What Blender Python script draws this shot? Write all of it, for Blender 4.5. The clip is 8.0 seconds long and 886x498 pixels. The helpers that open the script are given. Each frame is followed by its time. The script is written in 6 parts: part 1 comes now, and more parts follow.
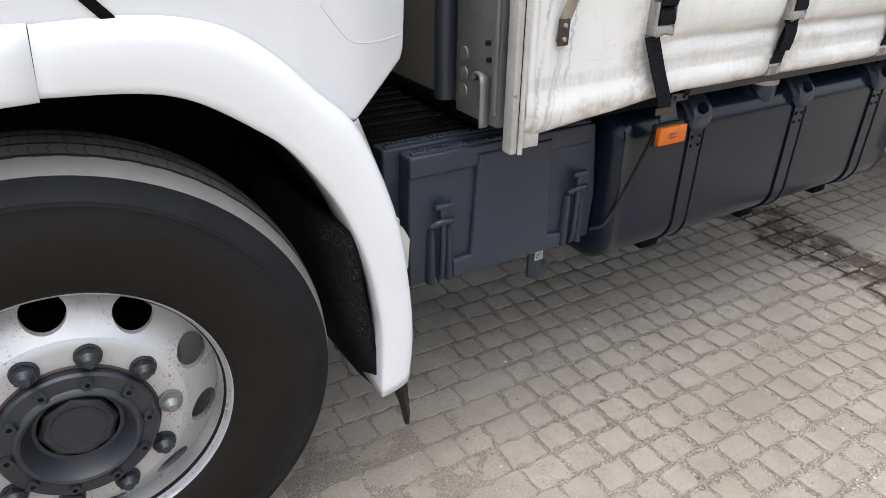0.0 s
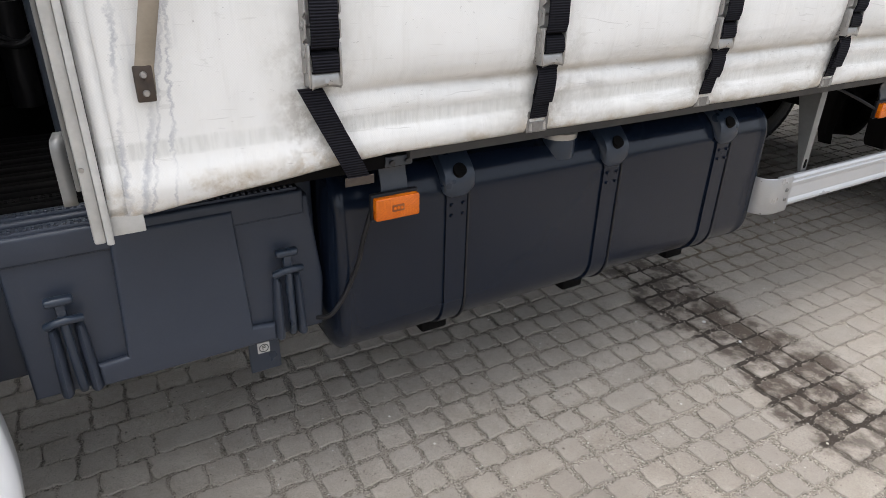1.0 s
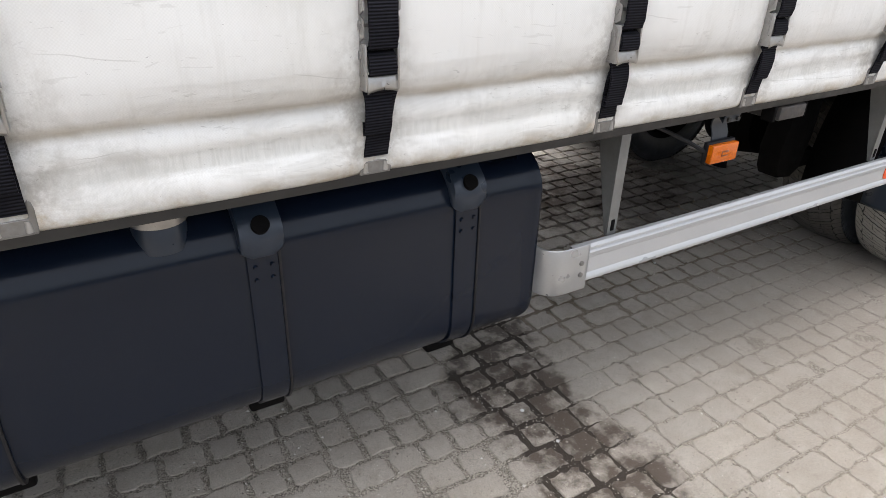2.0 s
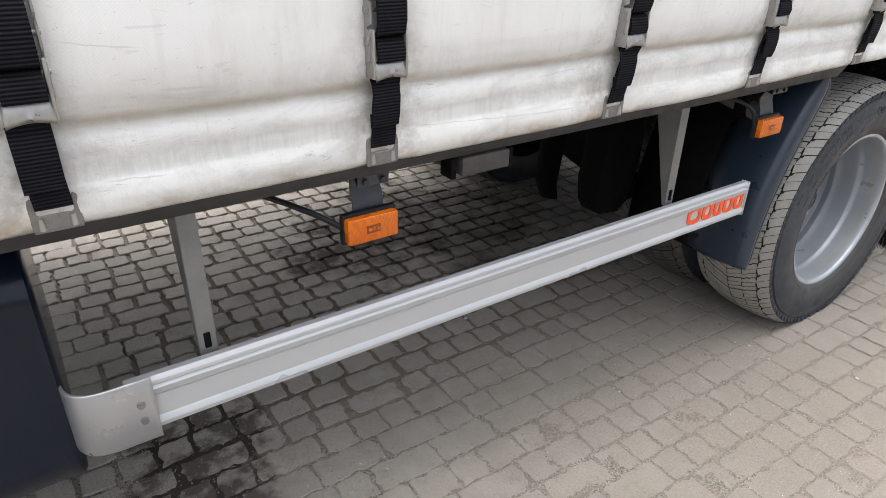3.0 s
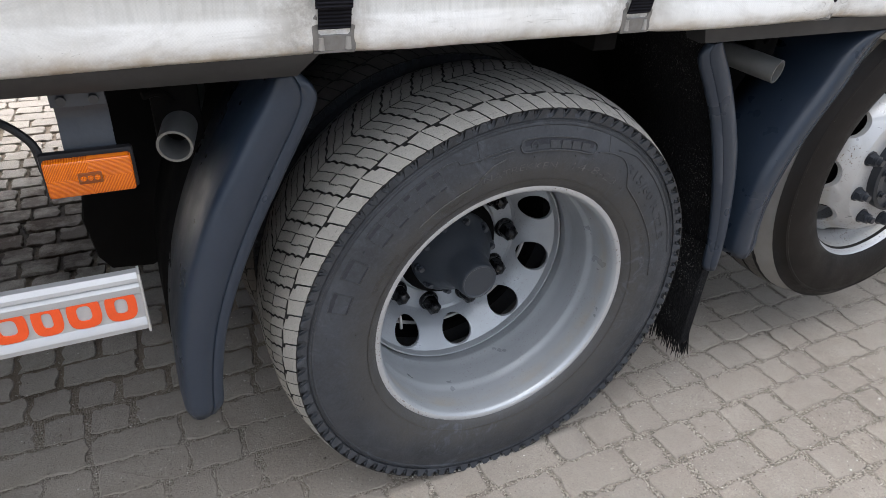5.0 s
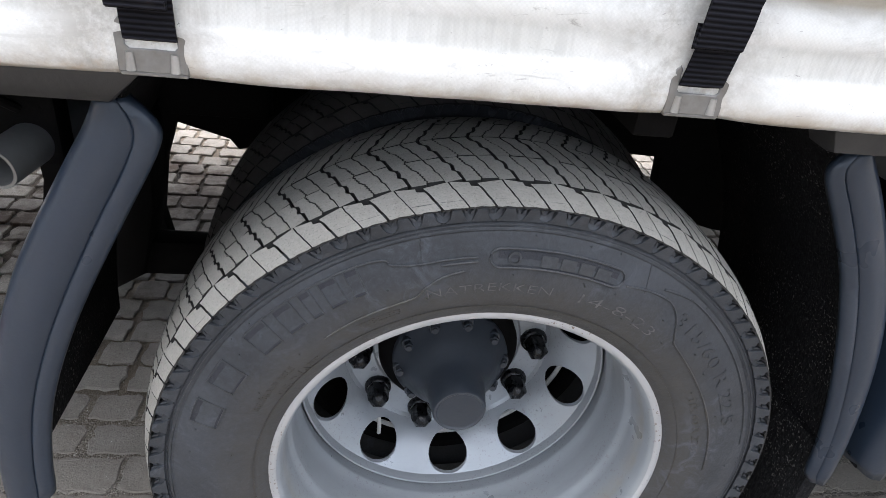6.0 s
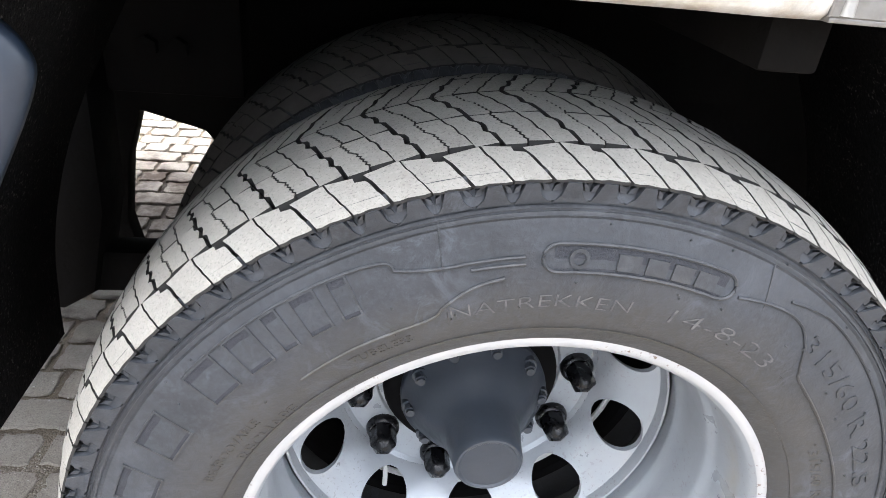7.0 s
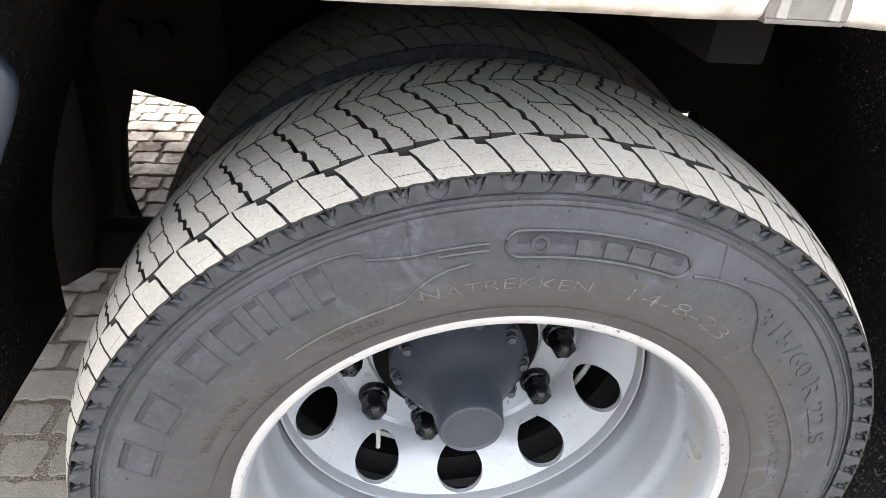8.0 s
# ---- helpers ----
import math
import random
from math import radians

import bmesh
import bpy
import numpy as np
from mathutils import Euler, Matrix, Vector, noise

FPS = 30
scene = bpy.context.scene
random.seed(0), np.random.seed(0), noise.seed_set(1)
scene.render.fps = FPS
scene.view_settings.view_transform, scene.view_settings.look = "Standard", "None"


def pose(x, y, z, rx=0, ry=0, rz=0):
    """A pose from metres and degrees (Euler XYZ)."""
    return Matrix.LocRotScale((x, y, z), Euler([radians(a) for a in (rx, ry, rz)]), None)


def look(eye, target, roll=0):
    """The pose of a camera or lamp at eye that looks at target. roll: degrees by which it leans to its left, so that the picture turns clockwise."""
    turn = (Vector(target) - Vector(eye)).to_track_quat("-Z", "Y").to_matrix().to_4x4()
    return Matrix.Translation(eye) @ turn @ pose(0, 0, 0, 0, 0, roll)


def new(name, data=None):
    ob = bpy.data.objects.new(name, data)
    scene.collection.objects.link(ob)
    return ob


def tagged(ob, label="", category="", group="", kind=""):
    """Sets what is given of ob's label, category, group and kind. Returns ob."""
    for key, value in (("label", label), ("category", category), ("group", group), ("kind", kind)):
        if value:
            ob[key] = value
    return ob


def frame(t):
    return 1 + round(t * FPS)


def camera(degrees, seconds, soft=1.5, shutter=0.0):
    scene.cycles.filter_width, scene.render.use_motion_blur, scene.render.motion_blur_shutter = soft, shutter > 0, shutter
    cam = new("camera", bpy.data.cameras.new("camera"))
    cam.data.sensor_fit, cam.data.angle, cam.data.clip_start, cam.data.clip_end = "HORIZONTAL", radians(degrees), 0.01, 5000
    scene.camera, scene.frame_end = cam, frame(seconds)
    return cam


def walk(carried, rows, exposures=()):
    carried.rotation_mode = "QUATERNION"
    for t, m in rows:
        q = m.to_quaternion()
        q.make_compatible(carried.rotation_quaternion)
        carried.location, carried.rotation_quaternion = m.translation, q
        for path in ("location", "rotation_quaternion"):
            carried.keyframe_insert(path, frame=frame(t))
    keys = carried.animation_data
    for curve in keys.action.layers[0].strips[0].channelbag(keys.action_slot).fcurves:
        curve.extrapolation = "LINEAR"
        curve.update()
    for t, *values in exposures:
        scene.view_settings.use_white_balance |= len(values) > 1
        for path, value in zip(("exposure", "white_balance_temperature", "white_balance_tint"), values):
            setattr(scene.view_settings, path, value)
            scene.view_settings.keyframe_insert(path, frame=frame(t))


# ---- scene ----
cam = camera(68.8, 8.0, soft=0.5)
PATH = [
    (0, look((0.237, -1.109, 1.45), (1.138, 0.403, 0.5), 0.6)),
    (0.2, look((0.386, -1.147, 1.446), (1.291, 0.371, 0.509), 0.7)),
    (0.5, look((0.643, -1.157, 1.463), (1.55, 0.378, 0.557), 1.3)),
    (0.7, look((0.804, -1.157, 1.467), (1.706, 0.386, 0.571), 1.2)),
    (1, look((1.061, -1.119, 1.438), (1.976, 0.416, 0.541), 1.5)),
    (1.2, look((1.262, -1.1, 1.423), (2.179, 0.43, 0.52), 1.6)),
    (2.3, look((2.324, -0.939, 1.438), (3.289, 0.55, 0.514), 1.7)),
    (2.5, look((2.521, -0.93, 1.412), (3.501, 0.549, 0.489), 1.5)),
    (2.7, look((2.73, -0.933, 1.395), (3.72, 0.544, 0.482), 1.2)),
    (3, look((3.027, -0.927, 1.408), (4.037, 0.534, 0.489), 1.1)),
    (3.5, look((3.519, -0.868, 1.402), (4.573, 0.555, 0.473), 1.2)),
    (4, look((3.989, -0.852, 1.346), (5.065, 0.544, 0.401), 1.3)),
    (4.5, look((4.449, -0.872, 1.319), (5.486, 0.535, 0.347), 2.5)),
    (4.7, look((4.624, -0.876, 1.293), (5.585, 0.56, 0.285), 2.8)),
    (5.8, look((5.277, -0.694, 1.261), (5.611, 0.944, 0.162), 7.8)),
    (6, look((5.306, -0.61, 1.224), (5.598, 1.097, 0.223), 7.3)),
    (6.2, look((5.322, -0.527, 1.174), (5.596, 1.209, 0.217), 6.7)),
    (6.5, look((5.332, -0.455, 1.116), (5.606, 1.29, 0.177), 6.4)),
    (7, look((5.324, -0.405, 1.086), (5.594, 1.327, 0.125), 6.1)),
    (7.5, look((5.323, -0.398, 1.086), (5.591, 1.312, 0.085), 5.6)),
    (8, look((5.348, -0.423, 1.126), (5.611, 1.244, 0.053), 5.0)),
]
EXPOSURES = [(0.0, 1.58, 6480, 10), (0.5, 1.50, 6480, 10), (1.0, 1.50, 6480, 10), (2.5, 1.58, 6520, 10), (3.5, 1.48, 6450, 10), (4.7, 1.48, 6350, 10), (5.8, 1.83, 6250, 10), (6.5, 2.40, 6330, 10), (7.2, 3.12, 6480, 10), (8.0, 3.05, 6700, 10)]
walk(cam, PATH, EXPOSURES)

# ---- light ----
world = bpy.data.worlds.new("overcast")
scene.world = world
world.use_nodes = True
wn, wl = world.node_tree.nodes, world.node_tree.links
sky = wn.new("ShaderNodeTexSky")
sky.sky_type, sky.sun_disc = "NISHITA", False
sky.sun_elevation, sky.sun_rotation = radians(82), radians(-30)
sky.air_density, sky.dust_density = 1.0, 5.5
pale = wn.new("ShaderNodeHueSaturation")
pale.inputs["Saturation"].default_value = 0.4
wl.new(sky.outputs["Color"], pale.inputs["Color"])
wl.new(pale.outputs["Color"], wn["Background"].inputs["Color"])
wn["Background"].inputs["Strength"].default_value = 0.15
sun_data = bpy.data.lights.new("sun", "SUN")
sun_data.energy, sun_data.angle, sun_data.color = 1.1, radians(110), (1.0, 0.99, 0.98)
sun = new("sun", sun_data)
sun.matrix_world = look((-0.4, 0.9, 6.0), (0.0, 0.0, 0.0))


# ---- materials ----
class Nodes:
    """A small wrapper to wire a Principled material."""

    def __init__(self, name):
        self.mat = bpy.data.materials.new(name)
        self.mat.use_nodes = True
        self.tree = self.mat.node_tree
        self.bsdf = self.tree.nodes["Principled BSDF"]
        self.coord = self.tree.nodes.new("ShaderNodeTexCoord").outputs["Object"]

    def node(self, kind, inputs=(), operation=None, blend=None, bands=None):
        n = self.tree.nodes.new(kind)
        if operation:
            n.operation = operation
        if blend:
            n.data_type, n.blend_type = "RGBA", blend
        if bands:
            n.bands_direction = bands
        for key, value in inputs:
            if hasattr(value, "is_linked"):
                self.tree.links.new(value, n.inputs[key])
            else:
                n.inputs[key].default_value = value
        return n

    def noise(self, scale, detail=4.0, rough=0.55, coord=None, stretch=None, distort=0.0):
        c = coord or self.coord
        if stretch:
            c = self.node("ShaderNodeMapping", [("Vector", c), ("Scale", stretch)]).outputs[0]
        return self.node("ShaderNodeTexNoise", [("Vector", c), ("Scale", scale), ("Detail", detail), ("Roughness", rough), ("Distortion", distort)]).outputs["Fac"]

    def ramp(self, fac, lo, hi, a=0.0, b=1.0):
        return self.node("ShaderNodeMapRange", [("Value", fac), ("From Min", lo), ("From Max", hi), ("To Min", a), ("To Max", b)]).outputs[0]

    def mix(self, fac, a, b, how="MIX"):
        n = self.node("ShaderNodeMix", blend=how)
        for sock, value in ((n.inputs[0], fac), (n.inputs[6], a), (n.inputs[7], b)):
            if hasattr(value, "is_linked"):
                self.tree.links.new(value, sock)
            else:
                sock.default_value = value if not isinstance(value, tuple) else (*value, 1.0)[:4]
        return n.outputs[2]

    def math(self, op, a, b=0.0):
        return self.node("ShaderNodeMath", [(0, a), (1, b)], operation=op).outputs[0]

    def bump(self, height, strength, distance, under=None):
        ins = [("Height", height), ("Strength", strength), ("Distance", distance)]
        if under is not None:
            ins.append(("Normal", under))
        return self.node("ShaderNodeBump", ins).outputs[0]

    def set(self, **values):
        for key, value in values.items():
            sock = self.bsdf.inputs[key.replace("_", " ")]
            if hasattr(value, "is_linked"):
                self.tree.links.new(value, sock)
            else:
                sock.default_value = (*value, 1.0) if isinstance(value, tuple) else value
        return self.mat


def surface(name, colour, rough=0.5, metal=0.0, second=None, amount=0.5, scale=6.0, grain=120.0, grain_depth=0.0006, gloss=0.12, spread=0.2, spec=0.5):
    """Colour that shifts to a second one in patches, uneven gloss, fine grain."""
    m = Nodes(name)
    second = second or tuple(c * 0.6 for c in colour)
    big = m.ramp(m.noise(scale, 6.0, 0.65), 0.5 - spread, 0.5 + spread, 0.0, amount)
    small = m.noise(grain, 3.0)
    col = m.mix(big, colour, second)
    col = m.mix(m.ramp(small, 0.35, 0.7, 0.0, 0.18), col, tuple(c * 0.7 for c in colour))
    r = m.ramp(m.noise(scale * 3.1, 2.0), 0.2, 0.8, max(rough - gloss, 0.02), min(rough + gloss, 1.0))
    return m.set(Base_Color=col, Roughness=r, Metallic=metal, Specular_IOR_Level=spec, Normal=m.bump(small, 0.5, grain_depth))


def bay_of(m, xyz):
    """Distance along the curtain from the last strap."""
    return m.node("ShaderNodeMath", [(0, m.math("SUBTRACT", xyz[0], 1.967)), (1, 0.0), (2, 0.5225)], operation="WRAP").outputs[0]


def curtain_material():
    m = Nodes("pvc_curtain")
    xyz = m.node("ShaderNodeSeparateXYZ", [("Vector", m.coord)]).outputs
    grime = m.ramp(m.noise(3.0, 8.0, 0.7, stretch=(1.0, 1.0, 0.6)), 0.48, 0.75, 0.0, 0.5)
    streak = m.ramp(m.noise(14.0, 6.0, 0.7, stretch=(2.5, 1.0, 0.25)), 0.54, 0.76, 0.0, 0.4)
    scratch = m.ramp(m.noise(26.0, 3.0, 0.5, stretch=(0.35, 1.0, 2.2), distort=2.5), 0.67, 0.70, 0.0, 0.28)
    nick = m.ramp(m.noise(70.0, 3.0, 0.6, stretch=(0.5, 1.0, 1.6), distort=3.0), 0.70, 0.73, 0.0, 0.6)
    col = m.mix(grime, (0.675, 0.672, 0.654), (0.505, 0.493, 0.448))
    col = m.mix(streak, col, (0.48, 0.465, 0.43))
    # smears on the slack lower part
    low = m.math("MULTIPLY", m.ramp(xyz[2], 1.24, 1.16), m.ramp(xyz[0], 1.55, 1.9))
    smear = m.ramp(m.noise(8.0, 7.0, 0.75, stretch=(0.7, 1.0, 1.8), distort=1.0), 0.46, 0.64, 0.0, 0.55)
    col = m.mix(m.math("MULTIPLY", low, smear), col, (0.43, 0.42, 0.395))
    scuffs = m.math("MULTIPLY", m.ramp(m.noise(55.0, 5.0, 0.7, stretch=(0.45, 1.0, 1.6), distort=2.0), 0.60, 0.66, 0.0, 0.7), m.ramp(m.noise(6.0, 3.0, 0.5), 0.50, 0.62))
    col = m.mix(m.math("MULTIPLY", low, scuffs), col, (0.27, 0.26, 0.245))
    # rubbed, hatched band of worn coating and the dirty hem
    band = m.math("MULTIPLY", m.ramp(xyz[2], 1.084, 1.089), m.ramp(xyz[2], 1.118, 1.112))
    hatch = m.ramp(m.noise(150.0, 3.0, 0.6, stretch=(1.0, 1.0, 0.10)), 0.44, 0.62)
    band = m.math("MULTIPLY", band, m.ramp(m.noise(5.0, 4.0, 0.6), 0.36, 0.56, 0.25, 1.0))
    col = m.mix(m.math("MULTIPLY", band, 0.5), col, (0.53, 0.53, 0.505))
    col = m.mix(m.math("MULTIPLY", m.math("MULTIPLY", band, hatch), 0.5), col, (0.46, 0.46, 0.44))
    hem = m.math("MULTIPLY", m.ramp(xyz[2], 1.062, 1.035), m.ramp(m.noise(11.0, 6.0, 0.75), 0.44, 0.62, 0.0, 0.8))
    col = m.mix(hem, col, (0.36, 0.29, 0.20))
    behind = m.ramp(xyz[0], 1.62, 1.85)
    # crease valley darkened: shade under the bulge put into the colour, plus dirt
    fold_shade_grime = m.math("MULTIPLY", m.math("MULTIPLY", m.ramp(xyz[2], 1.146, 1.158), m.ramp(xyz[2], 1.178, 1.164)), m.ramp(m.noise(5.0, 6.0, 0.7), 0.34, 0.56, 0.15, 0.7))
    col = m.mix(m.math("MULTIPLY", fold_shade_grime, behind), col, (0.40, 0.365, 0.30))
    bay = bay_of(m, xyz)
    near = m.math("MINIMUM", bay, m.math("SUBTRACT", 0.5225, bay))
    soot = m.math("MULTIPLY", m.ramp(near, 0.10, 0.03), m.ramp(m.noise(19.0, 6.0, 0.75), 0.44, 0.62, 0.0, 0.75))
    col = m.mix(m.math("MULTIPLY", soot, m.ramp(xyz[2], 1.32, 1.20)), col, (0.30, 0.28, 0.25))
    tan = m.math("MULTIPLY", m.math("MULTIPLY", m.ramp(near, 0.075, 0.035), m.ramp(xyz[2], 1.075, 1.045)), m.ramp(m.noise(45.0, 5.0, 0.7), 0.46, 0.66, 0.0, 0.55))
    col = m.mix(tan, col, (0.40, 0.30, 0.18))
    col = m.mix(scratch, col, (0.42, 0.41, 0.39))
    col = m.mix(nick, col, (0.22, 0.21, 0.20))
    front = m.math("MULTIPLY", m.ramp(xyz[0], 1.36, 1.14), m.ramp(m.noise(30.0, 6.0, 0.75, stretch=(1.6, 1.0, 0.22), distort=0.6), 0.54, 0.66, 0.0, 0.3))
    col = m.mix(front, col, (0.44, 0.45, 0.47))
    # long thin scratches
    for z0, lean, deep in ((1.075, 0.06, 0.4), (1.135, -0.05, 0.35), (1.24, 0.16, 0.35)):
        path = m.math("ADD", m.math("ADD", m.math("SUBTRACT", xyz[2], z0), m.math("MULTIPLY", m.math("SUBTRACT", bay_of(m, xyz), 0.26), lean)), m.math("MULTIPLY", m.math("SUBTRACT", m.noise(9.0, 3.0, 0.6, stretch=(1.0, 1.0, 0.3)), 0.5), 0.02))
        mark = m.math("MULTIPLY", m.ramp(m.math("ABSOLUTE", path), 0.0011, 0.0004), m.ramp(m.noise(7.0, 3.0, 0.6), 0.54, 0.62, 0.0, deep))
        col = m.mix(mark, col, (0.30, 0.29, 0.27))
    # creases where the sheet was folded near its front edge
    for x0, lean, soft in ((1.128, 0.09, 0.006), (1.172, 0.22, 0.008), (1.182, 0.20, 0.004), (1.205, 0.10, 0.004)):
        path = m.math("ADD", m.math("SUBTRACT", xyz[0], x0), m.math("MULTIPLY", m.math("SUBTRACT", xyz[2], 1.15), -lean))
        path = m.math("ADD", path, m.math("MULTIPLY", m.math("SUBTRACT", m.noise(34.0, 6.0, 0.75), 0.5), 0.040))
        mark = m.math("MULTIPLY", m.ramp(m.math("ABSOLUTE", path), soft, soft * 0.15), m.ramp(m.noise(17.0, 4.0, 0.6), 0.36, 0.58, 0.1, 0.75))
        col = m.mix(mark, col, (0.33, 0.34, 0.37))
    weave = m.node("ShaderNodeTexChecker", [("Vector", m.coord), ("Scale", 420.0)]).outputs["Fac"]
    wrinkle = m.noise(22.0, 6.0, 0.6, stretch=(1.0, 1.0, 0.5), distort=0.8)
    n = m.bump(wrinkle, 0.25, 0.005)
    col = m.mix(m.math("MULTIPLY", weave, 0.10), col, (0.40, 0.39, 0.36))
    n = m.bump(m.noise(75.0, 4.0, 0.6, stretch=(1.0, 1.0, 0.35)), 0.3, 0.003, n)
    return m.set(Base_Color=col, Roughness=m.ramp(m.noise(9.0), 0.3, 0.7, 0.32, 0.55), Normal=m.bump(weave, 0.18, 0.0004, n))


def rubber_material(name, dust, dusty, mud=(0.05, 0.045, 0.038), inner=0.36, spec=0.4):
    """Black rubber; grey bloom on the outer wall, brown mud towards the rim."""
    m = Nodes(name)
    flat = m.node("ShaderNodeVectorMath", [(0, m.coord), (1, (1.0, 0.0, 1.0))], operation="MULTIPLY").outputs[0]
    r = m.node("ShaderNodeVectorMath", [(0, flat)], operation="LENGTH").outputs["Value"]
    wob = m.math("ADD", r, m.math("MULTIPLY", m.math("SUBTRACT", m.noise(9.0, 6.0, 0.7), 0.5), 0.10))
    patches = m.ramp(m.noise(7.0, 7.0, 0.7), 0.34, 0.70, 0.15, dusty)
    fine = m.noise(160.0, 4.0, 0.7)
    col = m.mix(patches, (0.015, 0.017, 0.020), dust)
    col = m.mix(m.ramp(wob, inner + 0.03, inner - 0.02, 0.0, 0.8), col, mud)
    rub = m.noise(26.0, 7.0, 0.75, distort=1.2)
    scuff = m.math("MULTIPLY", m.ramp(rub, 0.52, 0.66, 0.0, 0.75), m.ramp(m.noise(5.0, 4.0), 0.42, 0.62))
    col = m.mix(scuff, col, tuple(c * 1.9 for c in dust))
    col = m.mix(m.ramp(fine, 0.45, 0.75, 0.0, 0.45), col, tuple(c * 1.3 for c in dust))
    return m.set(Base_Color=col, Specular_IOR_Level=spec, Roughness=m.ramp(m.noise(11.0), 0.3, 0.7, 0.45, 0.68), Normal=m.bump(fine, 0.6, 0.0012, m.bump(rub, 0.4, 0.002)))


def tread_material():
    m = Nodes("worn_tread")
    fine = m.noise(260.0, 4.0, 0.75)
    col = m.mix(m.ramp(m.noise(14.0, 6.0, 0.7), 0.35, 0.7), (0.325, 0.312, 0.283), (0.258, 0.247, 0.223))
    col = m.mix(m.ramp(fine, 0.5, 0.8, 0.0, 0.6), col, (0.43, 0.414, 0.377))
    pits = m.ramp(m.noise(480.0, 3.0, 0.6), 0.56, 0.66)
    col = m.mix(m.math("MULTIPLY", pits, 0.6), col, (0.13, 0.125, 0.115))
    col = m.mix(m.ramp(m.noise(48.0, 6.0, 0.7), 0.58, 0.80, 0.0, 0.3), col, (0.20, 0.195, 0.18))
    return m.set(Base_Color=col, Roughness=0.9, Normal=m.bump(fine, 0.8, 0.0016))


def paver_colour(m, base_a, base_b):
    """Grey concrete with dust, oily stains, painted shade below the axle and a wet run across the yard."""
    where = m.node("ShaderNodeNewGeometry").outputs["Position"]
    xyz = m.node("ShaderNodeSeparateXYZ", [("Vector", where)]).outputs
    fine = m.noise(190.0, 5.0, 0.75, coord=where)
    mid = m.noise(9.0, 6.0, 0.65, coord=where)
    col = m.mix(m.ramp(mid, 0.35, 0.68), base_a, base_b)
    col = m.mix(m.ramp(fine, 0.45, 0.75, 0.0, 0.6), col, tuple(c * 1.5 for c in base_a))
    col = m.mix(m.ramp(m.noise(300.0, 3.0, 0.6, coord=where), 0.53, 0.62, 0.0, 0.50), col, tuple(c * 0.36 for c in base_b))
    col = m.mix(m.ramp(m.noise(430.0, 2.0, 0.6, coord=where), 0.58, 0.66, 0.0, 0.42), col, tuple(c * 1.6 for c in base_a))
    col = m.mix(m.ramp(m.noise(34.0, 5.0, 0.7, coord=where, distort=0.6), 0.56, 0.74, 0.0, 0.45), col, tuple(c * 0.55 for c in base_b))
    # brown soil trodden in, and dark specks
    col = m.mix(m.ramp(m.noise(1.7, 7.0, 0.72, coord=where), 0.50, 0.72, 0.0, 0.45), col, (0.165, 0.132, 0.098))
    col = m.mix(m.ramp(m.noise(85.0, 2.0, 0.5, coord=where), 0.70, 0.74, 0.0, 0.75), col, (0.075, 0.062, 0.050))
    # dirt carried in by the wheels
    dirt = m.math("MULTIPLY", m.math("MULTIPLY", m.ramp(xyz[0], 4.0, 5.0), m.ramp(m.noise(2.3, 6.0, 0.7, coord=where), 0.30, 0.62, 0.35, 1.0)), 0.62)
    col = m.mix(dirt, col, (0.185, 0.162, 0.138))
    trodden = m.math("MULTIPLY", m.math("MULTIPLY", m.ramp(xyz[0], 1.3, 1.9), m.ramp(xyz[0], 3.1, 2.7)), m.ramp(xyz[1], 0.25, -0.15))
    col = m.mix(m.math("MULTIPLY", trodden, m.ramp(m.noise(3.1, 6.0, 0.7, coord=where), 0.32, 0.60, 0.2, 0.6)), col, (0.190, 0.166, 0.139))
    # dark oily soil on the far side below the axles
    off = m.node("ShaderNodeVectorMath", [(0, where), (1, (4.70, 1.62, 0.0))], operation="DISTANCE").outputs["Value"]
    soil = m.ramp(m.math("ADD", m.noise(2.1, 6.0, 0.7, coord=where), m.ramp(off, 0.90, 0.2, 0.0, 0.35)), 0.60, 0.72)
    region = m.math("MULTIPLY", m.ramp(xyz[1], 0.75, 1.3), m.ramp(xyz[1], 3.2, 2.4))
    region = m.math("MULTIPLY", region, m.math("MULTIPLY", m.ramp(xyz[0], 3.1, 3.8), m.ramp(xyz[0], 6.4, 5.4)))
    stain = m.math("MULTIPLY", soil, region)
    blotch = m.ramp(m.noise(8.0, 5.0, 0.65, coord=where), 0.38, 0.54, 0.40, 1.0)
    col = m.mix(m.math("MULTIPLY", stain, blotch), col, (0.046, 0.026, 0.014))
    # black patch by the axle: deep shade put into the colour, with oily dirt
    oily_shade = m.node("ShaderNodeVectorMath", [(0, where), (1, (5.0, 1.35, 0.0))], operation="DISTANCE").outputs["Value"]
    oily_shade = m.ramp(m.math("ADD", oily_shade, m.math("MULTIPLY", m.math("SUBTRACT", m.noise(3.0, 6.0, 0.7, coord=where), 0.5), 0.8)), 0.70, 0.30, 0.0, 0.65)
    col = m.mix(m.math("MULTIPLY", oily_shade, m.ramp(xyz[1], 0.55, 0.8)), col, (0.014, 0.011, 0.009))
    # the wet run
    wob = m.math("MULTIPLY", m.math("SUBTRACT", m.noise(3.6, 6.0, 0.65, coord=where), 0.5), 0.55)
    line = m.math("ADD", m.math("SUBTRACT", xyz[0], m.math("MULTIPLY", xyz[1], 0.10)), -3.165)
    gap = m.math("ABSOLUTE", m.math("ADD", line, wob))
    wet = m.math("MULTIPLY", m.ramp(gap, 0.225, 0.165), m.math("MULTIPLY", m.ramp(xyz[1], -0.66, -0.42), m.ramp(xyz[1], 0.95, 0.78)))
    return where, fine, col, wet, stain


